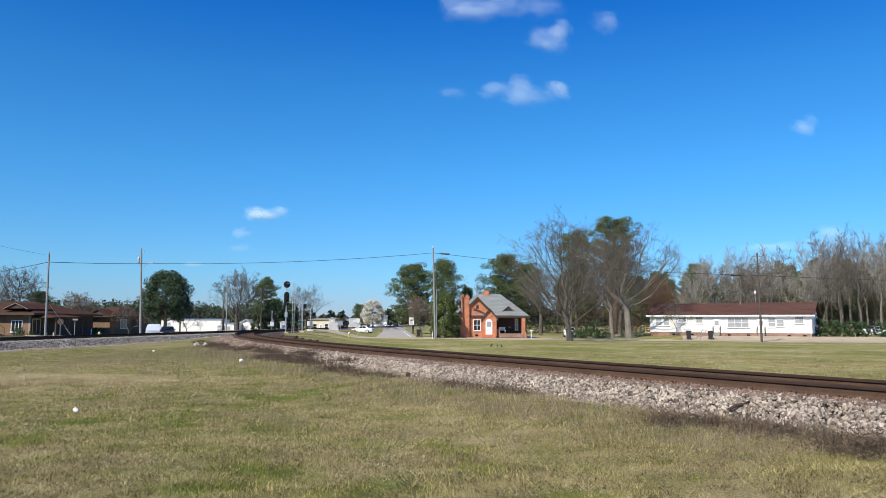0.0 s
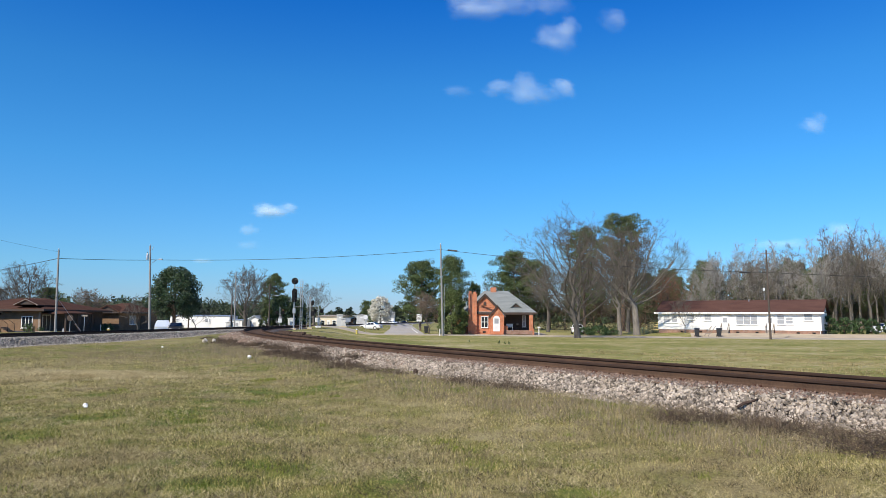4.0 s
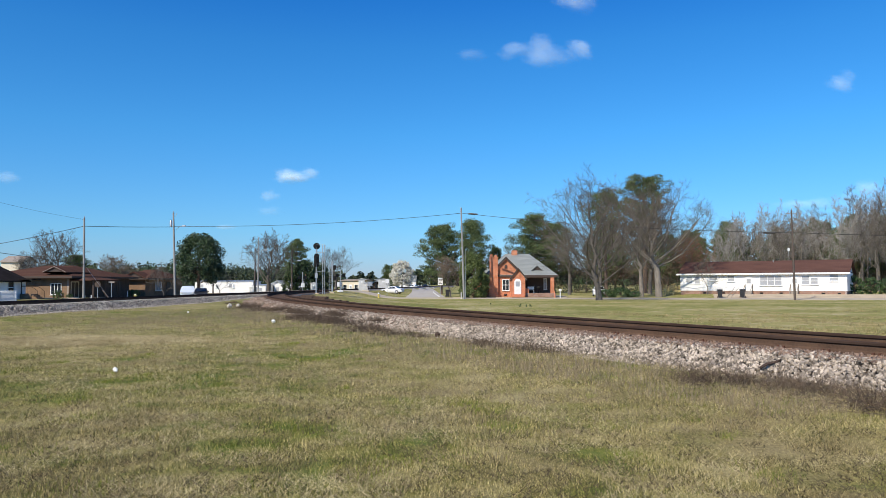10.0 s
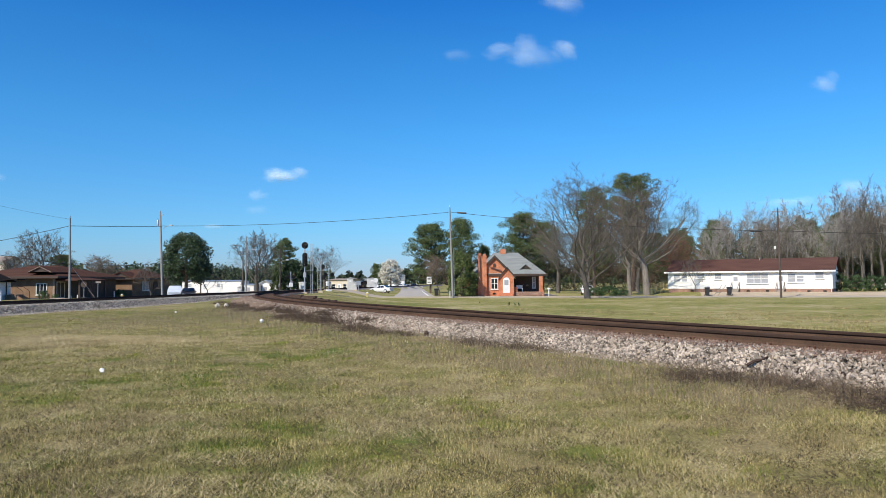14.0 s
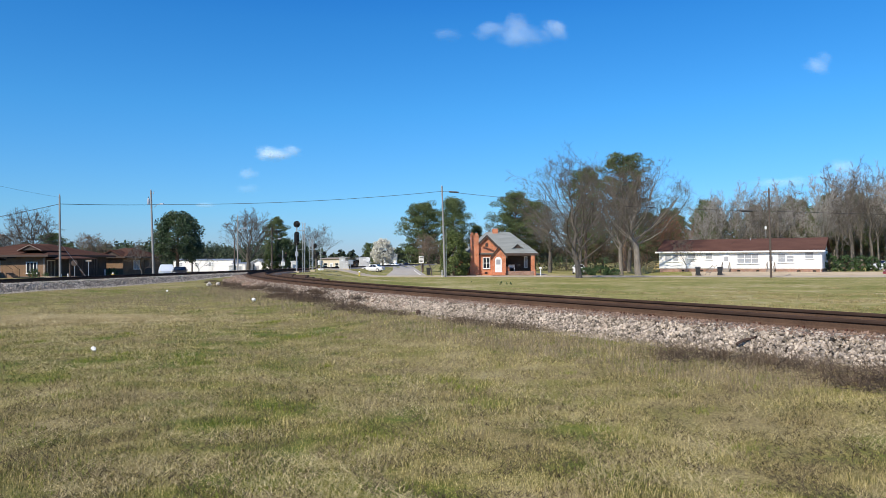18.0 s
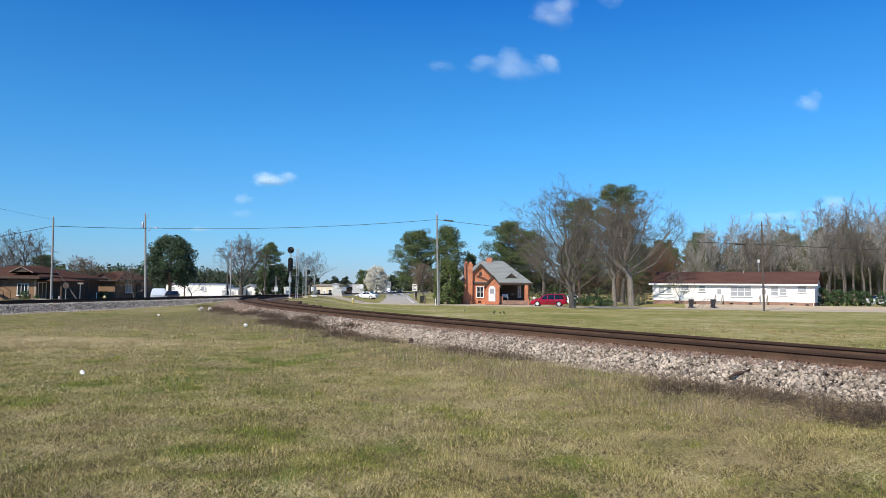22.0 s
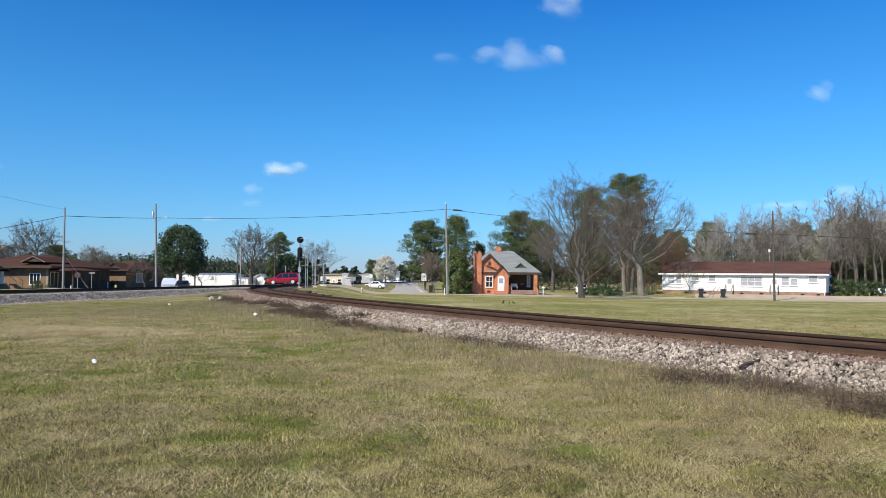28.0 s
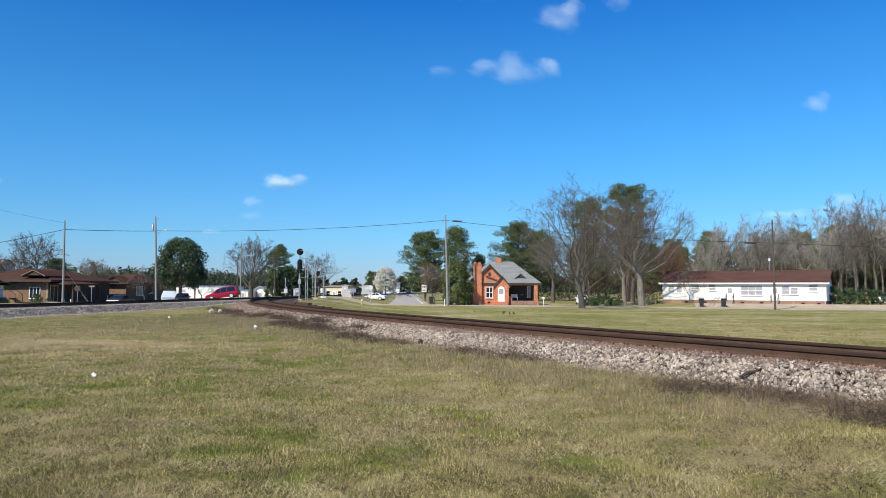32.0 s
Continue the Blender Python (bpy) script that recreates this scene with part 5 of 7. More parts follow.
def steps(house, x, y, z, w, n, material, rail=None, name="steps"):
    s = Shape()
    for k in range(n):
        s.box(x - w / 2, y - 0.28 * (k + 1), 0, x + w / 2, y - 0.28 * k, z * (n - k) / (n + 0.0) - 0.02 * (k == 0))
    part(name, s, material, house)
    if rail:
        for sx in (-w / 2, w / 2):
            r = Shape()
            r.box(x + sx - 0.04, y - 0.28 * n - 0.02, 0, x + sx + 0.04, y - 0.28 * n + 0.06, 0.95).box(x + sx - 0.04, y - 0.1, z, x + sx + 0.04, y - 0.02, z + 0.95)
            r.tube([(x + sx, y - 0.28 * n + 0.02, 0.92), (x + sx, y - 0.06, z + 0.92)], 0.045, 4)
            part("handrail", r, rail, house)


def white_house():
    h = thing("white_house", "long white house with a brown shingle roof and brick base", "house", pose(34.2, 107.0, 0.16, 0, 0, -34.1))
    L, W, f, e = 21.4, 7.8, 0.72, 3.12
    walls(h, 0.05, 0.05, L - 0.05, W, -0.3, f, M_BRICK_RED)
    walls(h, 0, 0, L, W, f, e, M_SIDING)
    gable_roof(h, 0, 0, L, W, e + 0.12, 4.95, "x", M_SHINGLE_BROWN, 0.4, gable=M_SIDING)
    part("fascia", Shape().box(-0.45, -0.47, e - 0.17, L + 0.45, -0.42, e + 0.05), M_WHITE, h, "white fascia board")
    part("soffit", Shape().box(-0.4, -0.42, e - 0.12, L + 0.4, 0.0, e - 0.08), M_WHITE, h)
    for x, w, z, hh, mu in ((1.3, 0.8, 1.75, 0.95, 0), (2.4, 0.7, 1.75, 0.95, 0), (4.7, 1.0, 2.2, 0.6, 0), (7.05, 0.85, 2.1, 0.75, 0), (12.25, 2.7, 1.5, 1.2, 2), (16.55, 0.85, 1.6, 1.1, 0), (17.6, 0.8, 1.65, 0.8, 0), (19.9, 0.95, 2.1, 0.8, 0)):
        window(h, x, z, w, hh, 0.0, mu, 1, M_WHITE, M_BLIND)
    for x in (9.4, 15.2):
        door(h, x, f + 0.02, 0.9, 2.02, 0.0, M_WHITE)
        steps(h, x, 0.0, f, 0.95, 4, M_GREYWOOD, M_GREYWOOD)
    for x in (3.4, 6.0, 11.0, 13.5, 18.6, 20.5):
        part("vent", Shape().box(x - 0.2, 0.02, 0.32, x + 0.2, 0.06, 0.5), M_BLACK, h)
    for x, y in ((12.0, 3.4), (17.4, 4.6), (8.0, 4.8)):
        z = e + 0.12 + (4.95 - e - 0.12) * (1 - abs(y - W / 2) / (W / 2))
        part("roof_vent", Shape().tube([(x, y, z - 0.1), (x, y, z + 0.35)], 0.06, 8), M_GALV, h)
    for sx in (0.04, L - 0.04):
        part("corner_board", Shape().box(sx - 0.06, -0.02, f, sx + 0.06, 0.06, e - 0.12), M_WHITE, h)
    part("downpipe", Shape().tube([(L - 0.15, -0.06, e - 0.1), (L - 0.15, -0.06, 0.1)], 0.04, 6), M_WHITE, h)
    # timber landing and stairs at the end wall
    st = thing("timber_stairs", "raw yellow lumber stairs at the end of the white house", "stairs", pose(34.2, 107.0, 0.16, 0, 0, -34.1))
    part("landing", Shape().box(-1.5, 1.2, f - 0.15, -0.05, 2.6, f), M_DECK, st)
    for k in range(4):
        part("tread", Shape().box(-1.5 - 0.28 * (k + 1), 1.2, f - 0.18 * (k + 1) - 0.05, -1.5 - 0.28 * k, 2.6, f - 0.18 * (k + 1)), M_DECK, st)
    for y in (1.2, 2.6):
        for x, zb in ((-0.15, 0), (-1.45, 0), (-2.6, 0)):
            part("post", Shape().box(x - 0.05, y - 0.05, zb, x + 0.05, y + 0.05, (f if x > -2 else 0.1) + 1.0), M_DECK, st)
        for dz in (0.35, 0.65, 0.98):
            part("rail", Shape().tube([(-0.15, y, f + dz), (-1.45, y, f + dz), (-2.6, y, 0.1 + dz)], 0.045, 4), M_DECK, st)


white_house()


def brick_house():
    h = thing("brick_house", "small orange brick bungalow with a grey shingle roof and open porch", "house", pose(0, 102.0, 0.1))
    walls(h, 6.3, 0.6, 11.0, 10.5, 0, 3.0, M_BRICK)
    walls(h, 11.0, 2.6, 15.0, 10.5, 0, 3.0, M_BRICK)
    hip_roof(h, 5.6, 0.2, 15.2, 11.0, 3.05, 6.25, 3.4, M_SHINGLE, 0.35, fascia=M_DARKWOOD)
    # front gable wing
    walls(h, 6.5, 0.0, 10.2, 3.0, 0, 3.72, M_BRICK)
    part("wall", Shape().box(10.2, 0.0, 0.0, 10.9, 0.2, 3.1), M_BRICK, h)
    gable_roof(h, 6.4, 0.0, 10.2, 5.0, 3.72, 5.62, "y", M_SHINGLE, 0.25, "wing_roof", M_BRICK)
    for s in (-1, 1):
        tip, foot = (8.3, 5.66), (8.3 + s * 2.2, 3.46)
        part("bargeboard", Shape().loft([[(x, y, z + d) for y, d in ((-0.3, -0.34), (-0.25, -0.34), (-0.25, 0.02), (-0.3, 0.02))] for x, z in (tip, foot)]), M_DARKWOOD, h, "dark brown bargeboard")
    # entry with its own small gable
    walls(h, 9.0, -0.7, 10.9, 0.0, 0, 2.75, M_BRICK, 0.15)
    gable_roof(h, 9.0, -0.7, 10.9, 1.0, 2.75, 3.95, "y", M_SHINGLE, 0.2, "entry_roof", M_BRICK)
    for s in (-1, 1):
        part("bargeboard", Shape().loft([[(9.95, -0.94, 3.8), (9.95, -0.9, 3.8), (9.95, -0.9, 4.08), (9.95, -0.94, 4.08)],
                                         [(9.95 + s * 1.15, -0.94, 2.42), (9.95 + s * 1.15, -0.9, 2.42), (9.95 + s * 1.15, -0.9, 2.68), (9.95 + s * 1.15, -0.94, 2.68)]]), M_DARKWOOD, h)
    door(h, 9.85, 0.42, 0.95, 2.15, -0.7, M_WHITE, True)
    steps(h, 9.85, -0.7, 0.42, 1.8, 3, M_BRICK)
    window(h, 8.25, 1.0, 0.85, 1.4, 0.0, 1, 1, M_WHITE, M_GLASS)
    part("gable_vent", Shape().prism([(7.8, 3.55), (8.2, 3.55), (8.2, 3.9), (8.14, 4.02), (8.0, 4.08), (7.86, 4.02), (7.8, 3.9)], "y", -0.05, 0.02), M_DARKWOOD, h, "dark louvred gable vent", at=(0.3, 0, 0.45))
    part("crawl_vent", Shape().box(8.0, -0.03, 0.2, 8.4, 0.02, 0.42), M_BLACK, h)
    # stepped chimney on the front
    c = Shape()
    c.loft([[(x, y, z) for x, y in ((5.9 + i, -0.45), (7.15, -0.45), (7.15, 0.55), (5.9 + i, 0.55))] for z, i in ((0, 0), (3.0, 0.0), (3.5, 0.14), (5.45, 0.14))])
    c.box(5.98, -0.51, 5.45, 7.21, 0.6, 5.58).box(6.08, -0.42, 5.58, 6.42, 0.5, 5.95).box(6.66, -0.42, 5.58, 7.05, 0.5, 5.86)
    part("chimney", c, M_BRICK, h, "stepped orange brick chimney")
    part("rear_chimney", Shape().box(9.6, 5.2, 5.4, 10.4, 6.0, 6.75, 0.02), M_BRICK, h)
    window(h, 5.95, 1.1, 0.6, 1.2, 2.0, 0, 1, M_WHITE, M_GLASS)
    # side wing with a lower roof
    walls(h, 4.0, 3.0, 6.3, 9.0, 0, 2.8, M_BRICK)
    hip_roof(h, 3.9, 3.0, 6.4, 9.0, 2.9, 5.3, 1.3, M_SHINGLE, 0.3, "side_roof")
    # porch
    part("porch_floor", Shape().box(10.95, -0.2, 0, 15.2, 2.6, 0.55, 0.02), M_BRICK_RED, h, "brick porch floor")
    part("porch_beam", Shape().box(10.9, -0.15, 2.72, 15.2, 0.1, 3.0), M_DARKWOOD, h, "dark porch beam")
    for x, zt in ((14.75, 2.72), (11.2, 1.2)):
        part("porch_pier", Shape().box(x - 0.25, -0.15, 0.55, x + 0.25, 0.3, zt, 0.02), M_BRICK, h, "brick porch pier")
    part("porch_ceiling", Shape().box(10.95, 0.1, 2.86, 15.2, 2.6, 2.95), M_DARKWOOD, h)
    # panel added before the brick back wall, its dark colour stands for porch shade
    part("porch_shade_panel", Shape().box(11.02, 2.52, 0.56, 15.0, 2.6, 2.86), M_DARKWOOD, h, "dark panel standing in for the porch's shade")
    window(h, 14.1, 1.1, 0.3, 1.45, 2.5, 0, 1, M_WHITE, M_BLIND)
    door(h, 12.2, 0.57, 0.9, 2.0, 2.52, M_DARKWOOD, lite=False)
    # dormer
    gable_roof(h, 12.0, 1.0, 13.5, 4.2, 3.85, 4.5, "y", M_SHINGLE, 0.15, "dormer_roof", M_DARKWOOD)
    # porch things
    bench = thing("porch_bench", "white slatted bench on the shaded porch", "bench", pose(11.9, 103.2, 0.66))
    part("seat", Shape().box(-0.45, -0.22, 0.4, 0.45, 0.22, 0.45), M_WHITE, bench)
    part("backrest", Shape().box(-0.45, 0.18, 0.5, 0.45, 0.23, 0.9), M_WHITE, bench)
    for x in (-0.4, 0.4):
        for y in (-0.18, 0.18):
            part("leg", Shape().box(x - 0.03, y - 0.03, 0, x + 0.03, y + 0.03, 0.4), M_WHITE, bench)
    gr = thing("porch_grill", "black kettle grill on the shaded porch", "grill", pose(13.0, 102.9, 0.66))
    part("bowl", Shape().ball((0, 0, 0.75), (0.3, 0.3, 0.25)), M_BLACK, gr, smooth=True)
    for a in (0, 2.1, 4.2):
        part("leg", Shape().tube([(0, 0, 0.6), (0.3 * math.cos(a), 0.3 * math.sin(a), 0)], 0.02, 5), M_BLACK, gr)


brick_house()


def clinic():
    h = thing("brown_roofed_building", "low tan brick building with a wide brown hip roof", "building", pose(-47.6, 92.0, 0.36, 0, 0, -5.6))
    walls(h, -12.0, 0, 0, 14.2, -0.2, 2.7, M_BRICK_TAN)
    # dark boards added over the brick, standing in for the east wall's shade
    for k in range(28):
        part("board", Shape().box(0.0, 0.05 + k * 0.505, -0.1, 0.03, 0.54 + k * 0.505, 2.65, 0.006), M_DARKWOOD, h)
    hip_roof(h, -12, 0, 0, 14.2, 2.75, 4.3, 5.0, M_SHINGLE_UMBER, 0.9, fascia=M_DARKWOOD)
    gable_roof(h, -3.2, -0.3, -0.4, 5.0, 3.35, 4.0, "y", M_SHINGLE_UMBER, 0.12, "entrance_gable", M_DARKWOOD)
    for s in (-1, 1):
        part("bargeboard", Shape().loft([[(-1.8, -0.47, 3.95), (-1.8, -0.43, 3.95), (-1.8, -0.43, 4.02), (-1.8, -0.47, 4.02)], [(-1.8 + s * 1.55, -0.47, 3.25), (-1.8 + s * 1.55, -0.43, 3.25), (-1.8 + s * 1.55, -0.43, 3.32), (-1.8 + s * 1.55, -0.47, 3.32)]]), M_GREYWOOD, h, "weathered bargeboard")
    window(h, -1.75, 0.5, 1.3, 1.3, 0.0, 2, 0, M_WHITE, M_GLASS)
    for x in (-8.6, -5.4, 0.4):
        part("shrub", leaf_mesh("shrub", [(x, -0.6, 0.3, 0.45, 0.4, 0.3)], 160, 0.16, M_HEDGE, 9), None, h)
    window(h, 0.0, 0.1, 1.5, 1.9, 1.1, 1, 0, M_CREAM, M_GLASS, 90)
    part("corner_panel", Shape().box(-0.3, -0.02, 0.0, -0.06, 0.02, 2.4), M_GREYWOOD, h, "tan panel beside the entrance")
    part("porch_roof", Shape().loft([[(-0.1, 0.1, 2.2), (2.9, 0.1, 2.2), (2.9, 6.8, 2.2), (-0.1, 6.8, 2.2)], [(-0.1, 0.1, 2.3), (2.9, 0.1, 2.3), (2.9, 6.8, 2.3), (-0.1, 6.8, 2.3)], [(-0.1, 1.6, 2.62), (1.2, 1.6, 2.62), (1.2, 5.2, 2.62), (-0.1, 5.2, 2.62)]]), M_SHINGLE_UMBER, h, "low brown porch roof")
    for y in (0.7, 3.4, 6.6):
        part("porch_post", Shape().box(2.7, y - 0.08, -0.2, 2.86, y + 0.08, 2.2), M_DARKWOOD, h)
    for y in (8.6, 11.5):
        window(h, 0.0, 0.8, 1.2, 1.2, y, 0, 1, M_DARKWOOD, M_GLASS, 90)
    w = thing("brown_roofed_annexe", "small tan brick annexe with a brown hip roof", "building", pose(-44.9, 108.7, 0.36, 0, 0, -5.6))
    walls(w, -4.5, 0, 0, 12.0, -0.2, 2.6, M_BRICK_TAN)
    hip_roof(w, -4.5, 0, 0, 12, 2.65, 4.0, 2.2, M_SHINGLE_UMBER, 0.7, fascia=M_DARKWOOD)
    gable_roof(w, -3.2, -0.6, 0.2, 2.0, 2.75, 3.6, "y", M_SHINGLE_UMBER, 0.2, "entrance_gable", M_DARKWOOD)
    window(w, 0.0, 0.8, 1.8, 1.2, 4.0, 1, 0, M_WHITE, M_BLIND, 90)
    part("garage_door", Shape().box(-0.02, 6.5, -0.1, 0.05, 9.3, 2.1), M_DARKWOOD, w)
    tagged(part("clinic_pavement", strip([(-49.5, 89.5), (-44.0, 89.5), (-42.6, 104)], 2.2, lift=0.06), M_CONCRETE), "pale concrete walk before the brown-roofed building", "pavement", kind="structure")


clinic()


def cottage():
    h = thing("white_cottage", "small white cottage with a charcoal roof and a stoop", "house", pose(-50.9, 80.0, 0.36, 0, 0, -5.6))
    walls(h, -8, -4, 0, 7.0, 0, 2.35, M_SIDING)
    gable_roof(h, -8, -4, 0, 7.0, 2.35, 4.1, "y", M_SHINGLE_DARK, 0.4, gable=M_SIDING)
    for y in (-1.2, 4.4):
        window(h, 0.0, 0.7, 0.95, 1.4, y, 0, 1, M_WHITE, M_GLASS, 90)
    door(h, -4.0, 0.2, 0.9, 2.0, -4.0, M_WHITE)
    st = thing("brick_stoop", "brick stoop with iron railings beside the white cottage", "steps", pose(-49.4, 86.3, 0.36, 0, 0, -5.6))
    part("landing", Shape().box(-0.7, -0.7, 0, 0.7, 0.7, 0.6, 0.02), M_BRICK_TAN, st)
    for k in range(3):
        part("tread", Shape().box(0.7 + 0.28 * k, -0.6, 0, 0.98 + 0.28 * k, 0.6, 0.45 - 0.15 * k), M_BRICK_TAN, st)
    for y in (-0.6, 0.6):
        part("railing", Shape().tube([(-0.6, y, 0.6), (-0.6, y, 1.5), (0.7, y, 1.5), (1.5, y, 0.95), (1.5, y, 0.05)], 0.03, 5), M_BLACK, st)
    part("porch_post", Shape().box(-0.6, -0.65, 0.6, -0.5, -0.55, 2.3), M_DARKWOOD, st)
    part("canopy", Shape().box(-0.9, -0.8, 2.3, 0.9, 0.8, 2.42), M_SHINGLE_DARK, st)
    fn = thing("picket_fence", "low white picket fence before the cottage", "fence", pose(-46.0, 66.0, 0.36, 0, 0, 84.4))
    picket = Shape().prism([(-0.045, 0), (0.045, 0), (0.045, 0.98), (0, 1.06), (-0.045, 0.98)], "y", -0.012, 0.012).mesh("picket", M_WHITE)
    for k in range(72):
        part("picket", picket, None, fn, at=(k * 0.145, 0, 0.05))
    for z in (0.3, 0.8):
        part("rail", Shape().box(-0.1, 0.014, z - 0.04, 10.5, 0.05, z + 0.04), M_WHITE, fn)
    for x in (0.0, 2.6, 5.2, 7.8, 10.4):
        part("post", Shape().box(x - 0.05, 0.05, 0, x + 0.05, 0.15, 1.05), M_WHITE, fn)


cottage()


def trailer(x, y, rz, length, label):
    h = thing("white_trailer", label, "trailer", on_ground(x, y, rz))
    walls(h, 0, 0, length, 3.6, 0.1, 2.1, M_SIDING)
    part("skirting", Shape().box(0.03, 0.03, -0.3, length - 0.03, 3.57, 0.1), M_GREYWOOD, h)
    part("roof", Shape().prism([(-0.1, 2.1), (3.7, 2.1), (3.7, 2.17), (1.8, 2.34), (-0.1, 2.17)], "x", -0.1, length + 0.1), M_GALV, h)
    k = 1.4
    while k < length - 1:
        window(h, k, 1.1, 0.5, 0.5, 0.0, 0, 1, M_WHITE, M_BLIND)
        k += 2.9
    door(h, length * 0.62, 0.12, 0.85, 1.9, 0.0, M_WHITE)


trailer(-45.2, 131.0, -8, 11.0, "long low white trailer home behind the evergreen tree")
trailer(-33.9, 127.5, -8, 2.4, "short white trailer beside the pole")


def gable_house(x, y, rz, w, d, e, r, wall, roof, label, axis="y"):
    h = thing("small_house", label, "house", on_ground(x, y, rz))
    walls(h, 0, 0, w, d, -0.3, e, wall)
    gable_roof(h, 0, 0, w, d, e, r, axis, roof, 0.3, gable=wall)
    window(h, w * 0.25, 0.9, 0.9, 1.1, 0.0, 0, 1, M_WHITE, M_GLASS)
    if w > 5:
        window(h, w * 0.75, 0.9, 0.9, 1.1, 0.0, 0, 1, M_WHITE, M_GLASS)
    door(h, w * 0.5, 0.1, 0.9, 2.0, 0.0, M_WHITE)


gable_house(-32.4, 131, -10, 4.4, 6.0, 1.9, 3.0, M_SIDING, M_GALV, "small white gabled house beyond the crossing")
gable_house(-28.2, 130.4, -10, 3.0, 6.5, 1.9, 3.2, M_SIDING, M_GALV, "small white outbuilding with a grey tin roof", "x")
gable_house(-27.8, 190, -20, 6.4, 8.0, 3.2, 3.5, M_CREAM, M_GREYWOOD, "cream coloured store beyond the crossing", "x")
gable_house(-22.2, 192, 0, 3.4, 8.0, 2.2, 2.9, M_DARKWOOD, M_SHINGLE_DARK, "dark brown shed beside the cream store", "x")
gable_house(-21.4, 215, 0, 7.0, 8.0, 2.2, 3.6, M_SIDING, M_SHINGLE, "white house far beyond the crossing", "x")
gable_house(-26, 330, 0, 12.0, 8.0, 2.8, 5.2, M_SIDING, M_SHINGLE, "white house far down the street", "x")
gable_house(4.5, 330, 0, 12.0, 8.0, 3.0, 5.6, M_SHINGLE_DARK, M_SHINGLE_DARK, "dark house far down the street", "x")
gable_house(-93, 152, 0, 4.0, 6.0, 6.6, 7.8, M_CREAM, M_GREYWOOD, "tall cream building far behind the cottage", "x")

# ---- signals, cabinets and signs by the crossing ----


def main_signal():
    x, y = -15.7, 88.0
    z = ground_z(x, y)
    t = thing("railway_signal", "tall grey railway signal mast with black heads and a ladder", "railway signal", pose(x, y, z))
    h = 6.75 - z
    part("base", Shape().box(-0.35, -0.35, -0.3, 0.35, 0.35, 0.15, 0.03), M_CONCRETE, t)
    part("mast", Shape().tube([(0, 0, 0.1), (0, 0, h)], [0.085, 0.07], 10), M_GALV, t, "grey steel mast", True)
    d = part("target", Shape().tube([(0.05, -0.16, h - 0.15), (0.05, -0.12, h - 0.15)], 0.4, 24), M_BLACK, t, "round black signal target")
    part("lens", Shape().tube([(0.05, -0.19, h - 0.15), (0.05, -0.165, h - 0.15)], 0.09, 12), M_GLASS, d)
    part("hood", Shape().tube([(0.05, -0.36, h - 0.13), (0.05, -0.165, h - 0.13)], 0.13, 12), M_BLACK, d)
    hd = part("signal_head", Shape().prism([(-0.22, h - 2.7), (0.22, h - 2.7), (0.3, h - 2.5), (0.3, h - 1.25), (0.15, h - 1.05), (-0.15, h - 1.05), (-0.3, h - 1.25), (-0.3, h - 2.5)], "y", -0.22, -0.12), M_BLACK, t, "tall black signal head", at=(0.05, 0, 0))
    for k in range(3):
        part("hood", Shape().tube([(0, -0.42, h - 1.4 - 0.42 * k), (0, -0.225, h - 1.4 - 0.42 * k)], 0.12, 12), M_BLACK, hd)
    part("relay_case", Shape().box(-0.16, -0.16, h - 4.0, 0.2, 0.1, h - 3.4, 0.03), M_GALV, t)
    lad = part("ladder", Shape().tube([(0.72, 0.1, 0), (0.72, 0.1, h)], 0.038, 6).tube([(0.95, 0.1, 0), (0.95, 0.1, h)], 0.038, 6), M_GALV, t, "grey steel ladder")
    k = 0.3
    while k < h:
        part("rung", Shape().tube([(0.72, 0.1, k), (0.95, 0.1, k)], 0.014, 5), M_GALV, lad)
        k += 0.32
    for pz in (h - 0.9, h - 3.2):
        p = part("platform", Shape().box(0.0, -0.25, pz - 0.03, 1.0, 0.5, pz), M_GALV, t, "grated platform")
        part("guard_rail", Shape().tube([(0.05, -0.25, pz), (0.05, -0.25, pz + 0.9), (1.0, -0.25, pz + 0.9), (1.0, 0.5, pz + 0.9), (1.0, 0.5, pz)], 0.02, 5), M_GALV, p)


def second_signal():
    x, y = -15.0, 96.0
    z = ground_z(x, y)
    t = thing("railway_signal", "shorter railway signal mast with a ladder, seen from behind", "railway signal", pose(x, y, z))
    h = 5.0 - z
    part("base", Shape().box(-0.3, -0.3, -0.3, 0.3, 0.3, 0.15, 0.03), M_CONCRETE, t)
    part("mast", Shape().tube([(0, 0, 0.1), (0, 0, h)], 0.07, 10), M_GALV, t)
    for lx in (-0.45, -0.15):
        part("ladder_rail", Shape().tube([(lx, 0.1, 0), (lx, 0.1, h + 0.1)], 0.025, 6), M_GALV, t)
    for k in range(14):
        part("rung", Shape().tube([(-0.45, 0.1, 0.2 + k * 0.3), (-0.15, 0.1, 0.2 + k * 0.3)], 0.013, 5), M_GALV, t)
    for pz in (h - 0.8, h - 2.2):
        part("signal_head", Shape().box(0.12, -0.25, pz - 0.3, 0.5, 0.05, pz + 0.3, 0.05), M_BLACK, t)
        part("platform", Shape().box(-0.5, -0.2, pz - 0.5, 0.3, 0.4, pz - 0.47), M_GALV, t)


main_signal()
second_signal()


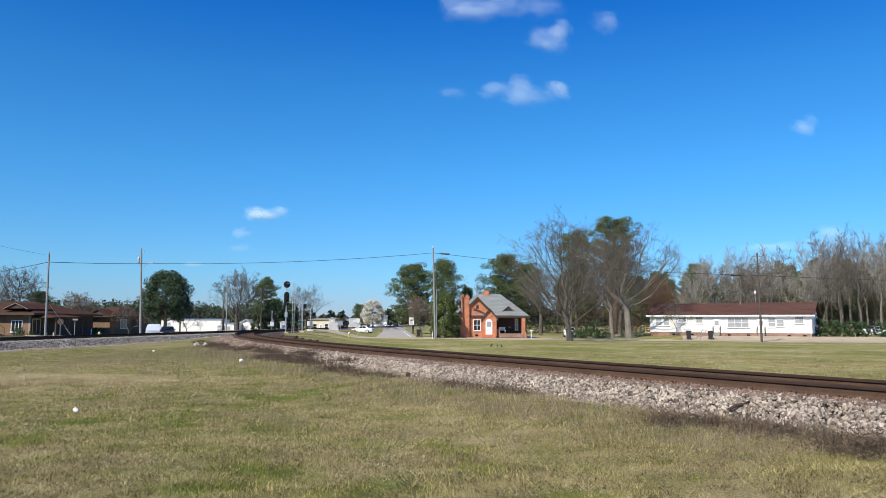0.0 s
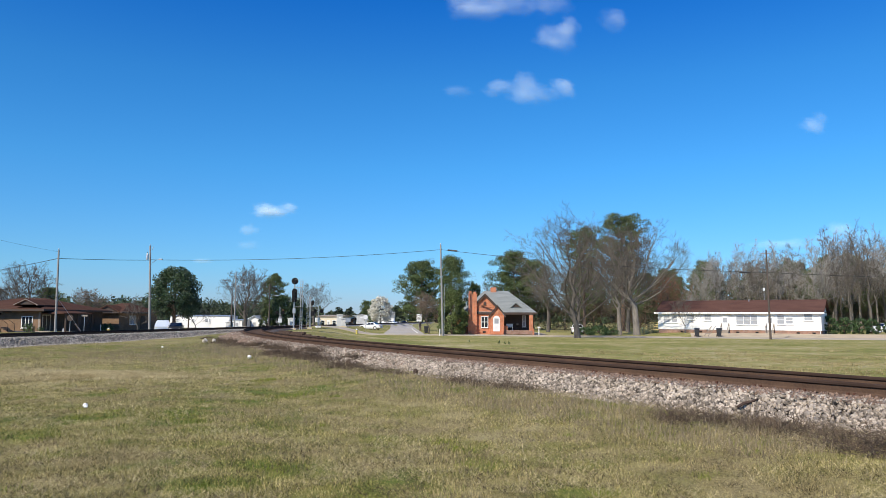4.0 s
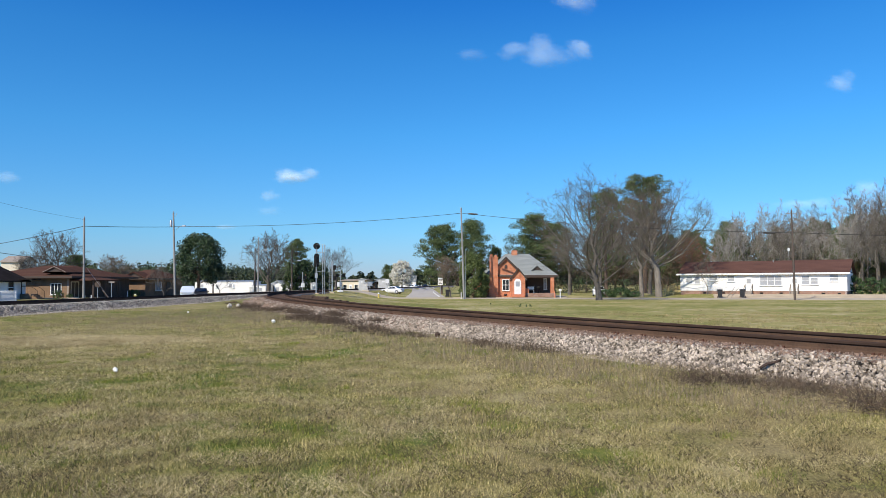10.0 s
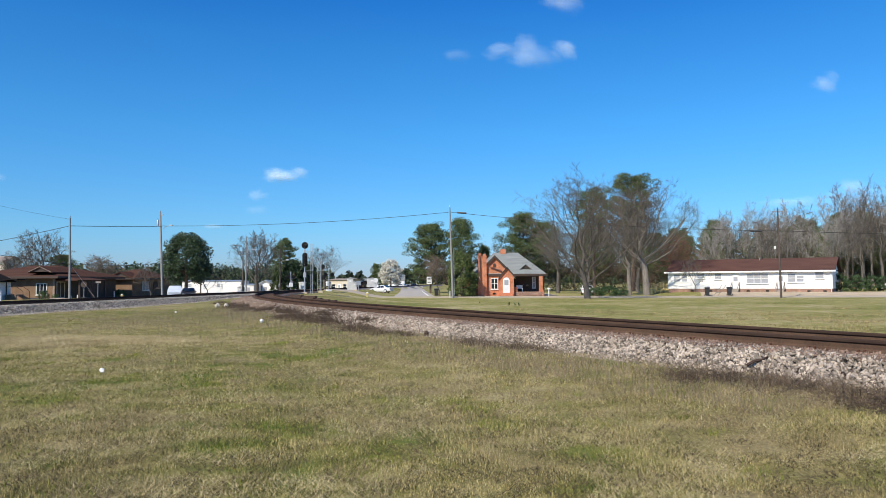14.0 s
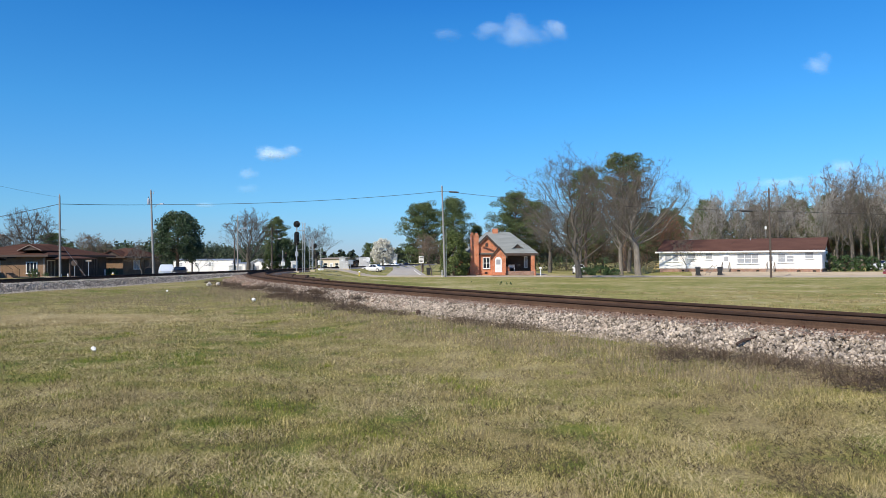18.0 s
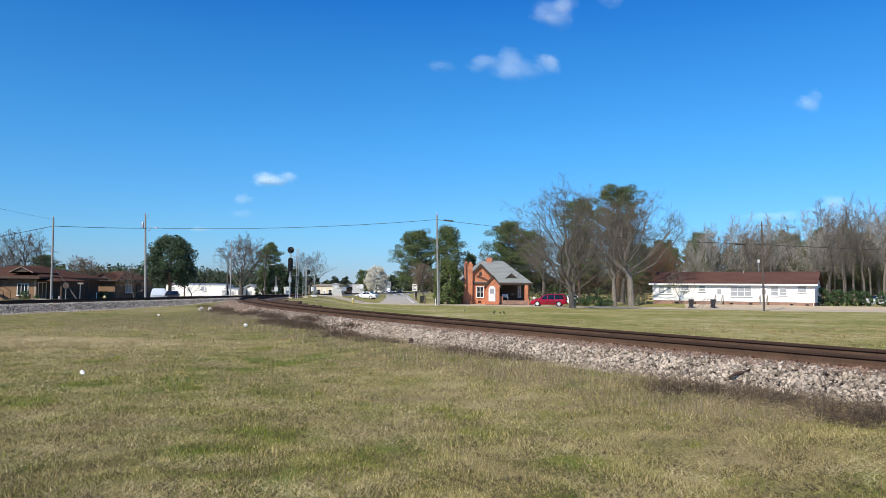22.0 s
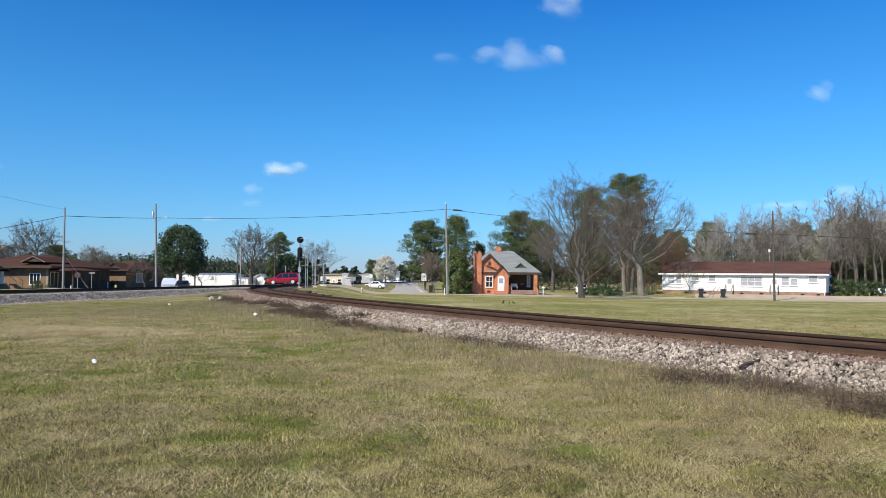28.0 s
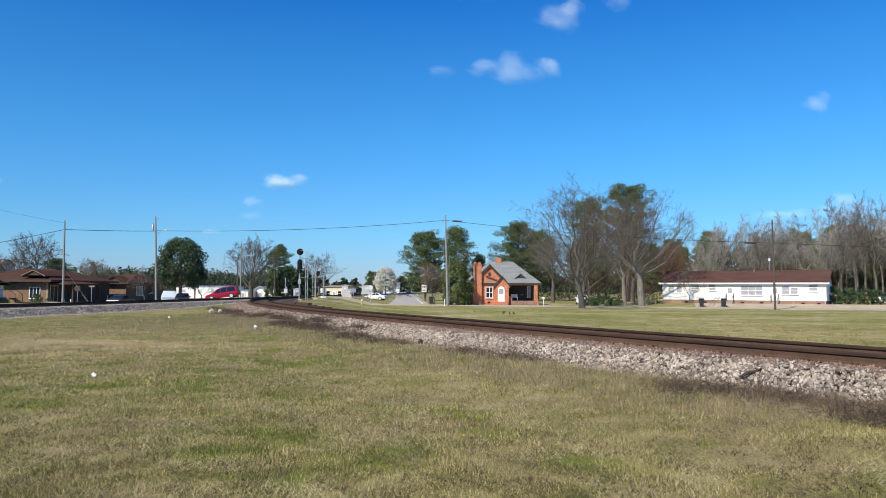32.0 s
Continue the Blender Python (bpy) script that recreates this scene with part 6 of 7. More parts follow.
def crossing_post(x, y, rz):
    t = thing("crossing_signal", "white level crossing post with flashing lamp hoods and a gate base", "crossing signal", on_ground(x, y, rz))
    part("base", Shape().box(-0.3, -0.3, -0.2, 0.3, 0.3, 0.2, 0.03), M_WHITE, t)
    part("post", Shape().tube([(0, 0, 0.15), (0, 0, 3.0)], 0.06, 8), M_GALV, t)
    part("lamp_bar", Shape().tube([(-0.6, 0, 2.2), (0.6, 0, 2.2)], 0.03, 6), M_BLACK, t)
    for s in (-0.45, 0.45):
        part("lamp_disc", Shape().tube([(s, -0.06, 2.2), (s, -0.02, 2.2)], 0.25, 16), M_BLACK, t)
    part("gate_box", Shape().box(-0.25, 0.1, 0.7, 0.25, 0.5, 1.3, 0.03), M_WHITE, t)


crossing_post(-14.4, 99.0, 30)
crossing_post(-22.0, 111.5, 200)


def cabinet(x, y, w, d, h, label, rz=0):
    t = thing("signal_cabinet", label, "equipment cabinet", on_ground(x, y, rz))
    part("plinth", Shape().box(-w / 2 - 0.1, -d / 2 - 0.1, -0.3, w / 2 + 0.1, d / 2 + 0.1, 0.12, 0.02), M_CONCRETE, t)
    part("body", Shape().box(-w / 2, -d / 2, 0.12, w / 2, d / 2, h, 0.03), M_SILVER, t)
    part("roof", Shape().prism([(-w / 2 - 0.08, h), (w / 2 + 0.08, h), (w / 2 + 0.08, h + 0.05), (0, h + 0.16), (-w / 2 - 0.08, h + 0.05)], "y", -d / 2 - 0.08, d / 2 + 0.08), M_SILVER, t)
    dr = part("door", Shape().box(-w * 0.4, -d / 2 - 0.025, 0.25, w * 0.4, -d / 2 + 0.005, h - 0.12, 0.01), M_SILVER, t, "flush silver door")
    part("handle", Shape().box(w * 0.28, -d / 2 - 0.06, h * 0.5, w * 0.34, -d / 2 - 0.02, h * 0.5 + 0.2), M_BLACK, dr)
    part("label_plate", Shape().box(-w * 0.15, -d / 2 - 0.035, h * 0.72, w * 0.15, -d / 2 - 0.026, h * 0.84), M_WHITE, dr)


cabinet(-13.6, 117.0, 0.98, 0.8, 1.95, "tall silver signal equipment cabinet by the crossing", 8)
cabinet(-13.0, 150, 1.95, 1.3, 2.1, "wide silver signal equipment cabinet by the crossing", 8)
cabinet(-12.1, 109.2, 0.75, 0.5, 1.15, "low grey equipment box beside the cabinets", 8)
cabinet(-30.6, 115.5, 0.95, 0.7, 1.75, "pale equipment cabinet beyond the crossing", -8)
cabinet(-20.6, 113.5, 0.9, 0.7, 1.4, "small pale equipment box behind the signal mast", -8)


def post_sign(name, label, x, y, h, plate, material, rz=0, w=0.6, shape="square", back=None):
    t = thing(name, label, "road sign", on_ground(x, y, rz))
    part("post", Shape().tube([(0, 0.03, -0.3), (0, 0.03, h)], 0.03, 6), M_GALV, t)
    if shape == "octagon":
        pl = [(w / 2 * math.cos(a) / math.cos(math.pi / 8), h - w / 2 + w / 2 * math.sin(a) / math.cos(math.pi / 8)) for a in [math.pi / 8 + math.pi / 4 * k for k in range(8)]]
        part("plate", Shape().prism(pl, "y", -0.02, 0.0), material, t)
    else:
        part("plate", Shape().box(-w / 2, -0.02, h - plate, w / 2, 0.0, h), material, t)
    return t


post_sign("stop_sign", "octagonal stop sign seen from its pale bare back", -8.9, 109.5, 2.45, 0.75, M_SIGNBACK, 0, 0.64, "octagon")
post_sign("stop_sign", "octagonal stop sign seen from behind by the frontage road", -35.4, 74.0, 2.7, 0.36, M_DARKWOOD, 0, 0.6, "octagon")
post_sign("street_sign", "small grey street name sign on a thin post", -34.0, 74.0, 2.7, 0.16, M_GREYWOOD, 0, 0.6)
wsign = post_sign("white_sign", "tall white notice on a post at the side street", -0.95, 112.0, 2.9, 1.1, M_WHITE, 0, 0.75)
for k in range(4):
    part("text_bar", Shape().box(-0.25, -0.026, 2.0 + k * 0.2, 0.25, -0.021, 2.08 + k * 0.2), M_BLACK, wsign, "unreadable line of text")
post_sign("road_sign", "low rectangular grey sign seen from behind by the cabinets", -11.3, 107.8, 1.5, 0.6, M_GALV, 10, 0.7)


def marker(x, y, h, material, label):
    t = thing("marker_post", label, "marker post", on_ground(x, y))
    part("shaft", Shape().tube([(0, 0, -0.2), (0, 0, h)], 0.06, 8), material, t)
    part("cap", Shape().tube([(0, 0, h), (0, 0, h + 0.06)], [0.07, 0.03], 8), material, t)


marker(1.9, 95.2, 0.85, M_LITTER, "short pale yellow marker post on the verge")
marker(-36.7, 74.0, 1.25, M_WHITE, "white bollard beside the utility pole")
marker(-37.0, 76.0, 1.25, M_WHITE, "white bollard beside the frontage road")
marker(-44.6, 102.0, 0.95, M_WHITE, "short white post before the brown building")


def hydrant(x, y, s, paint, label):
    t = thing("fire_hydrant", label, "fire hydrant", on_ground(x, y) @ Matrix.Diagonal((s, s, s, 1)))
    part("barrel", Shape().tube([(0, 0, -0.1), (0, 0, 0.05), (0, 0, 0.06), (0, 0, 0.55)], [0.16, 0.16, 0.11, 0.11], 12), paint, t, smooth=True)
    part("bonnet", Shape().ball((0, 0, 0.56), (0.14, 0.14, 0.14), 12, 6), M_WHITE, t, "pale bonnet", True)
    for sx in (-1, 1):
        part("nozzle", Shape().tube([(sx * 0.08, 0, 0.42), (sx * 0.2, 0, 0.42)], 0.055, 8), paint, t)


hydrant(-9.2, 99.0, 1.0, M_YELLOW, "yellow fire hydrant on the verge")
hydrant(-43.3, 101.5, 0.95, M_YELLOW, "yellow and white fire hydrant before the brown building")


def bin_cart(x, y, rz, label):
    t = thing("wheeled_bin", label, "rubbish bin", on_ground(x, y, rz, 0.04), "wheeled bins by the road")
    part("tub", Shape().loft([[(-0.24, -0.28, 0.08), (0.24, -0.28, 0.08), (0.24, 0.2, 0.08), (-0.24, 0.2, 0.08)], [(-0.31, -0.38, 1.0), (0.31, -0.38, 1.0), (0.31, 0.36, 1.0), (-0.31, 0.36, 1.0)]]), M_PLASTIC, t)
    part("lid", Shape().prism([(-0.42, 1.0), (0.4, 1.0), (0.4, 1.06), (0.1, 1.12), (-0.3, 1.09), (-0.42, 1.04)], "x", -0.33, 0.33), M_PLASTIC, t)
    part("handle", Shape().tube([(-0.25, 0.44, 1.0), (0.25, 0.44, 1.0)], 0.025, 6), M_PLASTIC, t)
    for s in (-1, 1):
        part("bin_wheel", Shape().tube([(s * 0.3, 0.26, 0.14), (s * 0.35, 0.26, 0.14)], 0.14, 12), M_TYRE, t)


bin_cart(35.0, 93.8, -20, "black wheeled rubbish bin at the roadside")
bin_cart(37.7, 93.4, -25, "black wheeled rubbish bin leaning by the drive")
bin_cart(0.15, 106.0, 0, "black wheeled rubbish bin by the side street")


def mailbox(x, y, rz, label):
    t = thing("mailbox", label, "mailbox", on_ground(x, y, rz))
    part("post", Shape().box(-0.05, -0.05, -0.2, 0.05, 0.05, 1.0), M_WHITE, t)
    part("box", Shape().prism([(-0.09, 1.0), (0.09, 1.0), (0.09, 1.14), (0.05, 1.21), (-0.05, 1.21), (-0.09, 1.14)], "y", -0.28, 0.22), M_WHITE, t)
    part("flag", Shape().box(0.092, -0.05, 1.08, 0.1, 0.08, 1.2), M_SIGNRED, t)


mailbox(15.4, 99.2, 20, "white mailbox on a post beside the brick house")
hydr = thing("garden_ornament", "small red and white ornament at the porch corner", "ornament", on_ground(14.9, 100.9))
part("figure", Shape().tube([(0, 0, 0), (0, 0, 0.5), (0, 0, 0.7), (0, 0, 0.95)], [0.12, 0.08, 0.09, 0.03], 8), M_BRICK, hydr)
sw = thing("fallen_frame", "grey lumber frame leaning at the verge by the bins", "lumber", pose(36.4, 93.5, 0.14, 0, 0, -30))
for x in (0, 0.5):
    part("leg", Shape().tube([(-0.6 + x, 0, 0), (0.35 + x, 0.2, 1.3)], 0.035, 4), M_GREYWOOD, sw)
for k in range(3):
    part("crosspiece", Shape().tube([(-0.35 + 0.28 * k, 0.05 + 0.05 * k, 0.35 + k * 0.36), (0.15 + 0.28 * k, 0.05 + 0.05 * k, 0.35 + k * 0.36)], 0.025, 4), M_GREYWOOD, sw)
# white satellite dish or feeder on its mast behind the long roof
fd = thing("mast_feeder", "small white box on a mast behind the long roof", "mast", on_ground(51.5, 110))
part("mast", Shape().tube([(0, 0, -0.2), (0, 0, 6.4)], 0.03, 6), M_GALV, fd)
part("box", Shape().box(-0.14, -0.14, 6.3, 0.14, 0.14, 6.75, 0.05), M_WHITE, fd)

# timbers left beside the track
rt = random.Random(9)
for row, (lift, off, n0, n1) in enumerate(((-0.04, 0.0, 0, 5), (-0.04, 0.3, 0, 5), (0.1, 0.15, 1, 3))):
    for k in range(n0, n1):
        f = (k + 0.5 + 0.3 * (row == 1)) / 4.6
        x, y = -14.3 + 6.6 * f + off * 0.7, 66.3 - 8.6 * f + off * 0.7
        tb = part("old_crosstie", Shape().box(-1.16, -0.13, 0.0, 1.16, 0.13, 0.2, 0.015), M_TIE, None, at=on_ground(x, y, -52.5 + rt.uniform(-2, 2), lift))
        tagged(tb, "dark creosoted crosstie lying on the others" if row == 2 else "dark creosoted crosstie lying beside the track", "crosstie", "old crossties")


for x, y, turn in ((-1.6, 52.0, -4), (-3.9, 53.2, -9)):
    tb = part("old_crosstie", Shape().box(-1.3, -0.13, 0.0, 1.3, 0.13, 0.2, 0.015), M_TIE, None, at=on_ground(x, y, turn, -0.03))
    tagged(tb, "dark creosoted crosstie lying in the mown field", "crosstie", "old crossties")


def litter(x, y, s, seed, label, m=M_LITTER, lift=0.02):
    rg = random.Random(seed)
    sh = Shape().ball((0, 0, 0.4), (0.5, 0.4, 0.45), 7, 5)
    sh.v = [tuple(c * rg.uniform(0.75, 1.2) for c in v) for v in sh.v]
    tagged(part("litter", sh, m, None, at=on_ground(x, y, seed * 40, lift) @ Matrix.Diagonal((s, s, s * 0.8, 1))), label, "litter")


litter(-6.15, 13.6, 0.1, 1, "crumpled white paper lying in the grass")
litter(-6.08, 13.45, 0.08, 4, "small scrap of white paper in the grass")
litter(-6.7, 28.3, 0.2, 2, "white plastic bag lying in the grass")
litter(-13.8, 46.4, 0.4, 3, "pale lump of concrete beside the ballast", M_RUBBLE, -0.03)
litter(-13.3, 46.7, 0.34, 6, "pale lump of concrete beside the ballast", M_RUBBLE, -0.03)
litter(-14.5, 41.0, 0.14, 5, "white scrap lying in the grass")
for k, (x, y, s) in enumerate(((6.3, 63.0, 0.7), (6.9, 63.4, 0.5), (7.2, 62.8, 0.6), (4.2, 70.0, 0.4))):
    wd = thing("weed_clump", "small dark weed clump standing in the mown field", "weed", on_ground(x, y, k * 80) @ Matrix.Diagonal((s, s, s, 1)), "weeds in the field")
    part("leaves", leaf_mesh("leaves", [(0, 0, 0.18, 0.16, 0.16, 0.2), (0.1, 0.05, 0.34, 0.1, 0.1, 0.14)], 60, 0.12, M_HEDGE, 80 + k, 0.3), None, wd)
rock = thing("dark_rock", "dark brown lump of stone among the ballast", "rock", pose(-0.25, 19.6, 0.62))
sh = Shape().ball((0, 0, 0.1), (0.07, 0.06, 0.08), 9, 6)
part("lump", sh, M_TIE, rock)
# a stick on the shoulder
st = thing("broken_stick", "dark weathered stick lying across the ballast", "stick", pose(4.97, 11.32, 0.845, 0, -12, 12))
part("stem", Shape().tube([(-0.18, 0, -0.02), (-0.05, 0.01, 0.005), (0.1, 0.0, 0.0), (0.22, 0.02, 0.015)], [0.02, 0.025, 0.02, 0.01], 7), M_TIE, st, smooth=True)

# ---- clouds: far fair-weather puffs, drifting ----
CLOUDS = []
puff_shape = Shape().loft([[(i / 10 - 0.5, -0.25 * (1 - (i / 5 - 1) ** 2) * (1 - (j / 4 - 1) ** 2), j / 8 - 0.5) for i in range(11)] for j in range(9)], closed=False)
PUFFS = [puff_shape.mesh("puff", cloud_mat("cloud_vapour", d), True) for d in (0.08, 0.15, 0.31)]


def cloud(x, z, drift, puffs, d=1500.0):
    """A cloud of overlapping puffs (x, z, width, height, tilt, density), at its place halfway through its drift."""
    c = thing("cloud", "small fair-weather cloud of thin white vapour", "cloud", pose(x, d, z), "fair-weather clouds")
    for k, (px, pz, w, h, tilt, dense) in enumerate(puffs):
        part("puff", PUFFS[dense], None, c, at=pose(px, -6.0 * k, pz, 0, tilt, 0) @ Matrix.Diagonal((w, 0.4 * w, h, 1)))
    CLOUDS.append((c, [(0, pose(x, d, z)), (32, pose(x + drift[0], d, z + drift[1]))]))


# the wide low cloud with three heads
cloud(228, 480, (-48, -26), [(0, 0, 140, 76, 0, 1), (-16, 26, 66, 62, 10, 1), (-74, 8, 92, 52, -12, 1), (62, 6, 92, 58, 28, 1), (66, 12, 50, 44, 30, 1), (-18, -16, 90, 50, 0, 0), (-40, 4, 120, 40, -5, 0), (-160, -10, 84, 36, 0, 0)])
# a tilted one above it
cloud(280, 607, (-7, -31), [(0, 0, 110, 76, 28, 1), (22, 22, 66, 58, 38, 1), (-30, -12, 80, 50, 18, 1), (0, -26, 90, 50, 10, 0), (10, 4, 60, 50, 30, 1)])
# the long bank at the top
cloud(146, 668, (-8, -30), [(-70, 6, 110, 90, 0, 1), (-20, -4, 150, 84, 0, 1), (30, 6, 140, 90, 0, 1), (-40, -18, 150, 50, 0, 1), (90, 0, 130, 80, 0, 0), (120, -8, 110, 60, 0, 0)])
cloud(398, 643, (-8, -30), [(0, 0, 90, 70, 0, 0), (8, 4, 60, 50, 20, 0)])
# low ones over the town
cloud(-311, 224, (14, 0), [(-8, -4, 92, 36, 0, 2), (20, 2, 74, 34, -4, 1), (-20, 2, 66, 34, 6, 2), (0, -8, 112, 26, 0, 1), (34, 2, 48, 26, 0, 1)])
cloud(-368, 184, (-4, -2), [(0, 0, 42, 34, -20, 1), (14, -4, 46, 22, -10, 0)])
cloud(-364, 151, (-4, 0), [(0, 0, 70, 30, 0, 0)])
cloud(-455, 118, (8, 0), [(0, 0, 56, 16, 0, 1)])
cloud(-908, 222, (10, 0), [(0, 0, 70, 36, -8, 1), (-20, 6, 50, 30, 0, 0)])
# wisps over the woods
cloud(823, 423, (-14, -24), [(0, -4, 74, 52, 18, 1), (12, 10, 50, 44, 30, 0), (-16, -12, 70, 36, 10, 0)])
cloud(738, 159, (-6, 0), [(0, 0, 130, 34, 0, 1), (30, 4, 90, 34, 0, 0), (-40, -2, 90, 26, 0, 0)])
cloud(864, 181, (-6, 0), [(0, 8, 84, 54, 10, 1), (-30, -14, 90, 44, 0, 1), (40, -10, 120, 60, 0, 0), (0, 16, 50, 36, 0, 1)])

# ---- loose stone of the ballast ----


def stones(name, label, places, sizes, material, seed):
    """Angular crushed stones, one mesh."""
    rg = np.random.RandomState(seed)
    n = len(places)
    block = np.array([(x, y, z) for z in (-0.68, 0.68) for x, y in ((-0.68, -0.68), (0.68, -0.68), (0.68, 0.68), (-0.68, 0.68))])
    tri = np.array([(0, 2, 1), (0, 3, 2), (4, 5, 6), (4, 6, 7), (0, 1, 5), (0, 5, 4), (1, 2, 6), (1, 6, 5), (2, 3, 7), (2, 7, 6), (3, 0, 4), (3, 4, 7)])
    v = block[None] * rg.uniform(0.45, 1.35, (n, 8, 1)) + rg.normal(0, 0.14, (n, 8, 3))
    q = rg.normal(size=(n, 4))
    q /= np.linalg.norm(q, axis=1)[:, None]
    w, x, y, z = q.T
    R = np.stack([1 - 2 * (y * y + z * z), 2 * (x * y - z * w), 2 * (x * z + y * w), 2 * (x * y + z * w), 1 - 2 * (x * x + z * z), 2 * (y * z - x * w),
                  2 * (x * z - y * w), 2 * (y * z + x * w), 1 - 2 * (x * x + y * y)], 1).reshape(n, 3, 3)
    v = np.einsum("nij,nkj->nki", R, v * np.array([1.1, 0.8, 0.52]))
    v = v * sizes[:, None, None] + places[:, None, :]
    f = tri[None] + (np.arange(n) * 8)[:, None, None]
    return tagged(new(name, raw_mesh(name, v.reshape(-1, 3), f.reshape(-1, 3), material)), label, "ballast", kind="stuff")


def bed_height(u):
    """Height of the bed's surface at u metres from the track's centre."""
    a = abs(u)
    return RAIL_Z - 0.215 - max(0.0, a - 1.75) * 0.56


def scatter_bed(which, n, y0, y1, u0, u1, rg, power=1.0):
    """Places on the surface of a track's bed, u metres from its centre."""
    y = y0 + (y1 - y0) * rg.uniform(size=n) ** power
    u = rg.uniform(u0, u1, n)
    if which == "curve":
        sl = near_slope(y)
        k = np.sqrt(1 + sl * sl)
        x, yy = near_rail(y) + (0.75 + u) / k, y - (0.75 + u) * sl / k
    else:
        x, yy = straight(y) + u * 0.995, y - u * 0.0976
    z = RAIL_Z - 0.215 - np.maximum(0.0, np.abs(u) - 1.75) * 0.56
    return np.stack([x, yy, np.maximum(z, ground_zs(x, yy) - 0.02)], 1)


rgs = np.random.RandomState(21)
pl = scatter_bed("curve", 34000, 4.0, 24.0, -2.6, -1.3, rgs, 1.25)
stones("ballast_stones", "pale crushed stone ballast on the near shoulder", pl, rgs.uniform(0.018, 0.052, len(pl)), M_STONE, 31)
pl = scatter_bed("curve", 16000, 22.0, 62.0, -2.6, -1.0, rgs, 1.3)
rusty = rgs.uniform(size=len(pl)) < 0.15 + 0.55 * step(26.0, 44.0, pl[:, 1])
stones("ballast_stones", "pale crushed stone ballast along the curve", pl[~rusty], rgs.uniform(0.035, 0.065, int((~rusty).sum())), M_STONE, 32)
M_STONE_RUST = mat("rust_stained_stone", (0.245, 0.165, 0.118), (0.135, 0.088, 0.062), 2.0, 30, 0.9, bump=0.3, island=0.4)
mixed = pl[rusty]
pl = np.concatenate([scatter_bed("curve", 9000, 4.0, 26.0, -1.75, -0.82, rgs, 1.2), scatter_bed("curve", 6000, 4.0, 40.0, -0.68, 1.6, rgs, 1.2)])
pl[:, 2] += 0.012
stones("rusty_stones", "rust-stained ballast stones mixed into the far curve", mixed, rgs.uniform(0.035, 0.065, len(mixed)), M_STONE_RUST, 35)
stones("rusty_stones", "rust-stained ballast stones along the rails", pl, rgs.uniform(0.022, 0.05, len(pl)), M_STONE_RUST, 33)
pl = scatter_bed("straight", 22000, 28.0, 96.0, 0.85, 3.2, rgs, 1.5)
stones("grey_ballast_stones", "grey crushed stone ballast of the straight track", pl, rgs.uniform(0.04, 0.075, len(pl)), M_STONE_GREY, 34)

# ---- grass ----


def blades(name, label, places, heights, widths, lean, material, seed):
    """Single blades of grass: slim triangles that lean each their own way."""
    rg = np.random.RandomState(seed)
    n = len(places)
    a = rg.uniform(0, 2 * np.pi, n)
    b = rg.uniform(0, 2 * np.pi, n)
    t = np.abs(rg.normal(0, lean, n)) if lean < 1 else rg.uniform(0.1 if lean < 2 else 0.85, 1.25 if lean < 2 else 1.5, n)
    side = np.stack([np.cos(a), np.sin(a), np.zeros(n)], 1) * widths[:, None] * 0.5
    tip = np.stack([np.sin(t) * np.cos(b), np.sin(t) * np.sin(b), np.maximum(np.cos(t), 0.06)], 1) * heights[:, None]
    v = np.stack([places - side, places + side, places + tip], 1).reshape(-1, 3)
    return tagged(new(name, raw_mesh(name, v, np.arange(n * 3).reshape(-1, 3), material)), label, "grass", kind="stuff")


def sow(n, y0, y1, rg, odds, power=1.0):
    """Places on the ground spread over the meadow, denser close by."""
    y = y0 * (y1 / y0) ** (rg.uniform(size=n) ** power)
    x = rg.uniform(-0.72, 0.72, n) * (y + 1.0)
    k = rg.uniform(size=n) < odds(x, y)
    x, y = x[k], y[k]
    return np.stack([x, y, ground_zs(x, y) - 0.005], 1)


def meadow_here(x, y):
    return (curve_side(x, y) < -2.3) & (x > straight(y) + 3.0)


rgg = np.random.RandomState(41)
pl = sow(760000, 4.6, 46.0, rgg, meadow_here)
far_k = np.clip(pl[:, 1] / 9.0, 0.8, 3.2)
tuft = np.array([noise.noise(Vector((x * 1.7, y * 1.7, 0))) for x, y, _ in pl])
blades("meadow_grass", "short dormant meadow grass, olive green and straw", pl, rgg.uniform(0.018, 0.05, len(pl)) * (1 + 1.2 * np.clip(tuft, -0.35, 1)), rgg.uniform(0.0045, 0.0095, len(pl)) * far_k, 1.1, M_BLADE, 42)
# thatch of dead stems lying flat
pl = sow(190000, 4.6, 26.0, rgg, meadow_here)
M_STRAW = mat("bleached_straw", (0.55, 0.46, 0.26), (0.32, 0.255, 0.125), 1.2, 20, 0.9, bump=0, island=0.35, spec=0.15)
th = np.array([noise.noise(Vector((x * 0.8 + 9, y * 0.8, 3))) for x, y, _ in pl])
for cx, cy, rx, ry in ((-10.5, 21.0, 3.6, 1.6), (-1.9, 6.9, 0.9, 0.5), (-4.0, 8.6, 0.8, 0.5), (0.9, 7.4, 0.7, 0.4), (-6.6, 14.2, 1.2, 0.7), (2.8, 9.0, 0.9, 0.5)):
    th = np.maximum(th, 0.5 - ((pl[:, 0] - cx) / rx) ** 2 - ((pl[:, 1] - cy) / ry) ** 2)
pl = pl[th > 0.0]
pl[:, 2] += 0.02
blades("dead_thatch", "bleached dead grass stems lying in the turf", pl, rgg.uniform(0.03, 0.1, len(pl)), rgg.uniform(0.004, 0.007, len(pl)) * np.clip(pl[:, 1] / 9.0, 0.8, 2), 2.0, M_STRAW, 43)
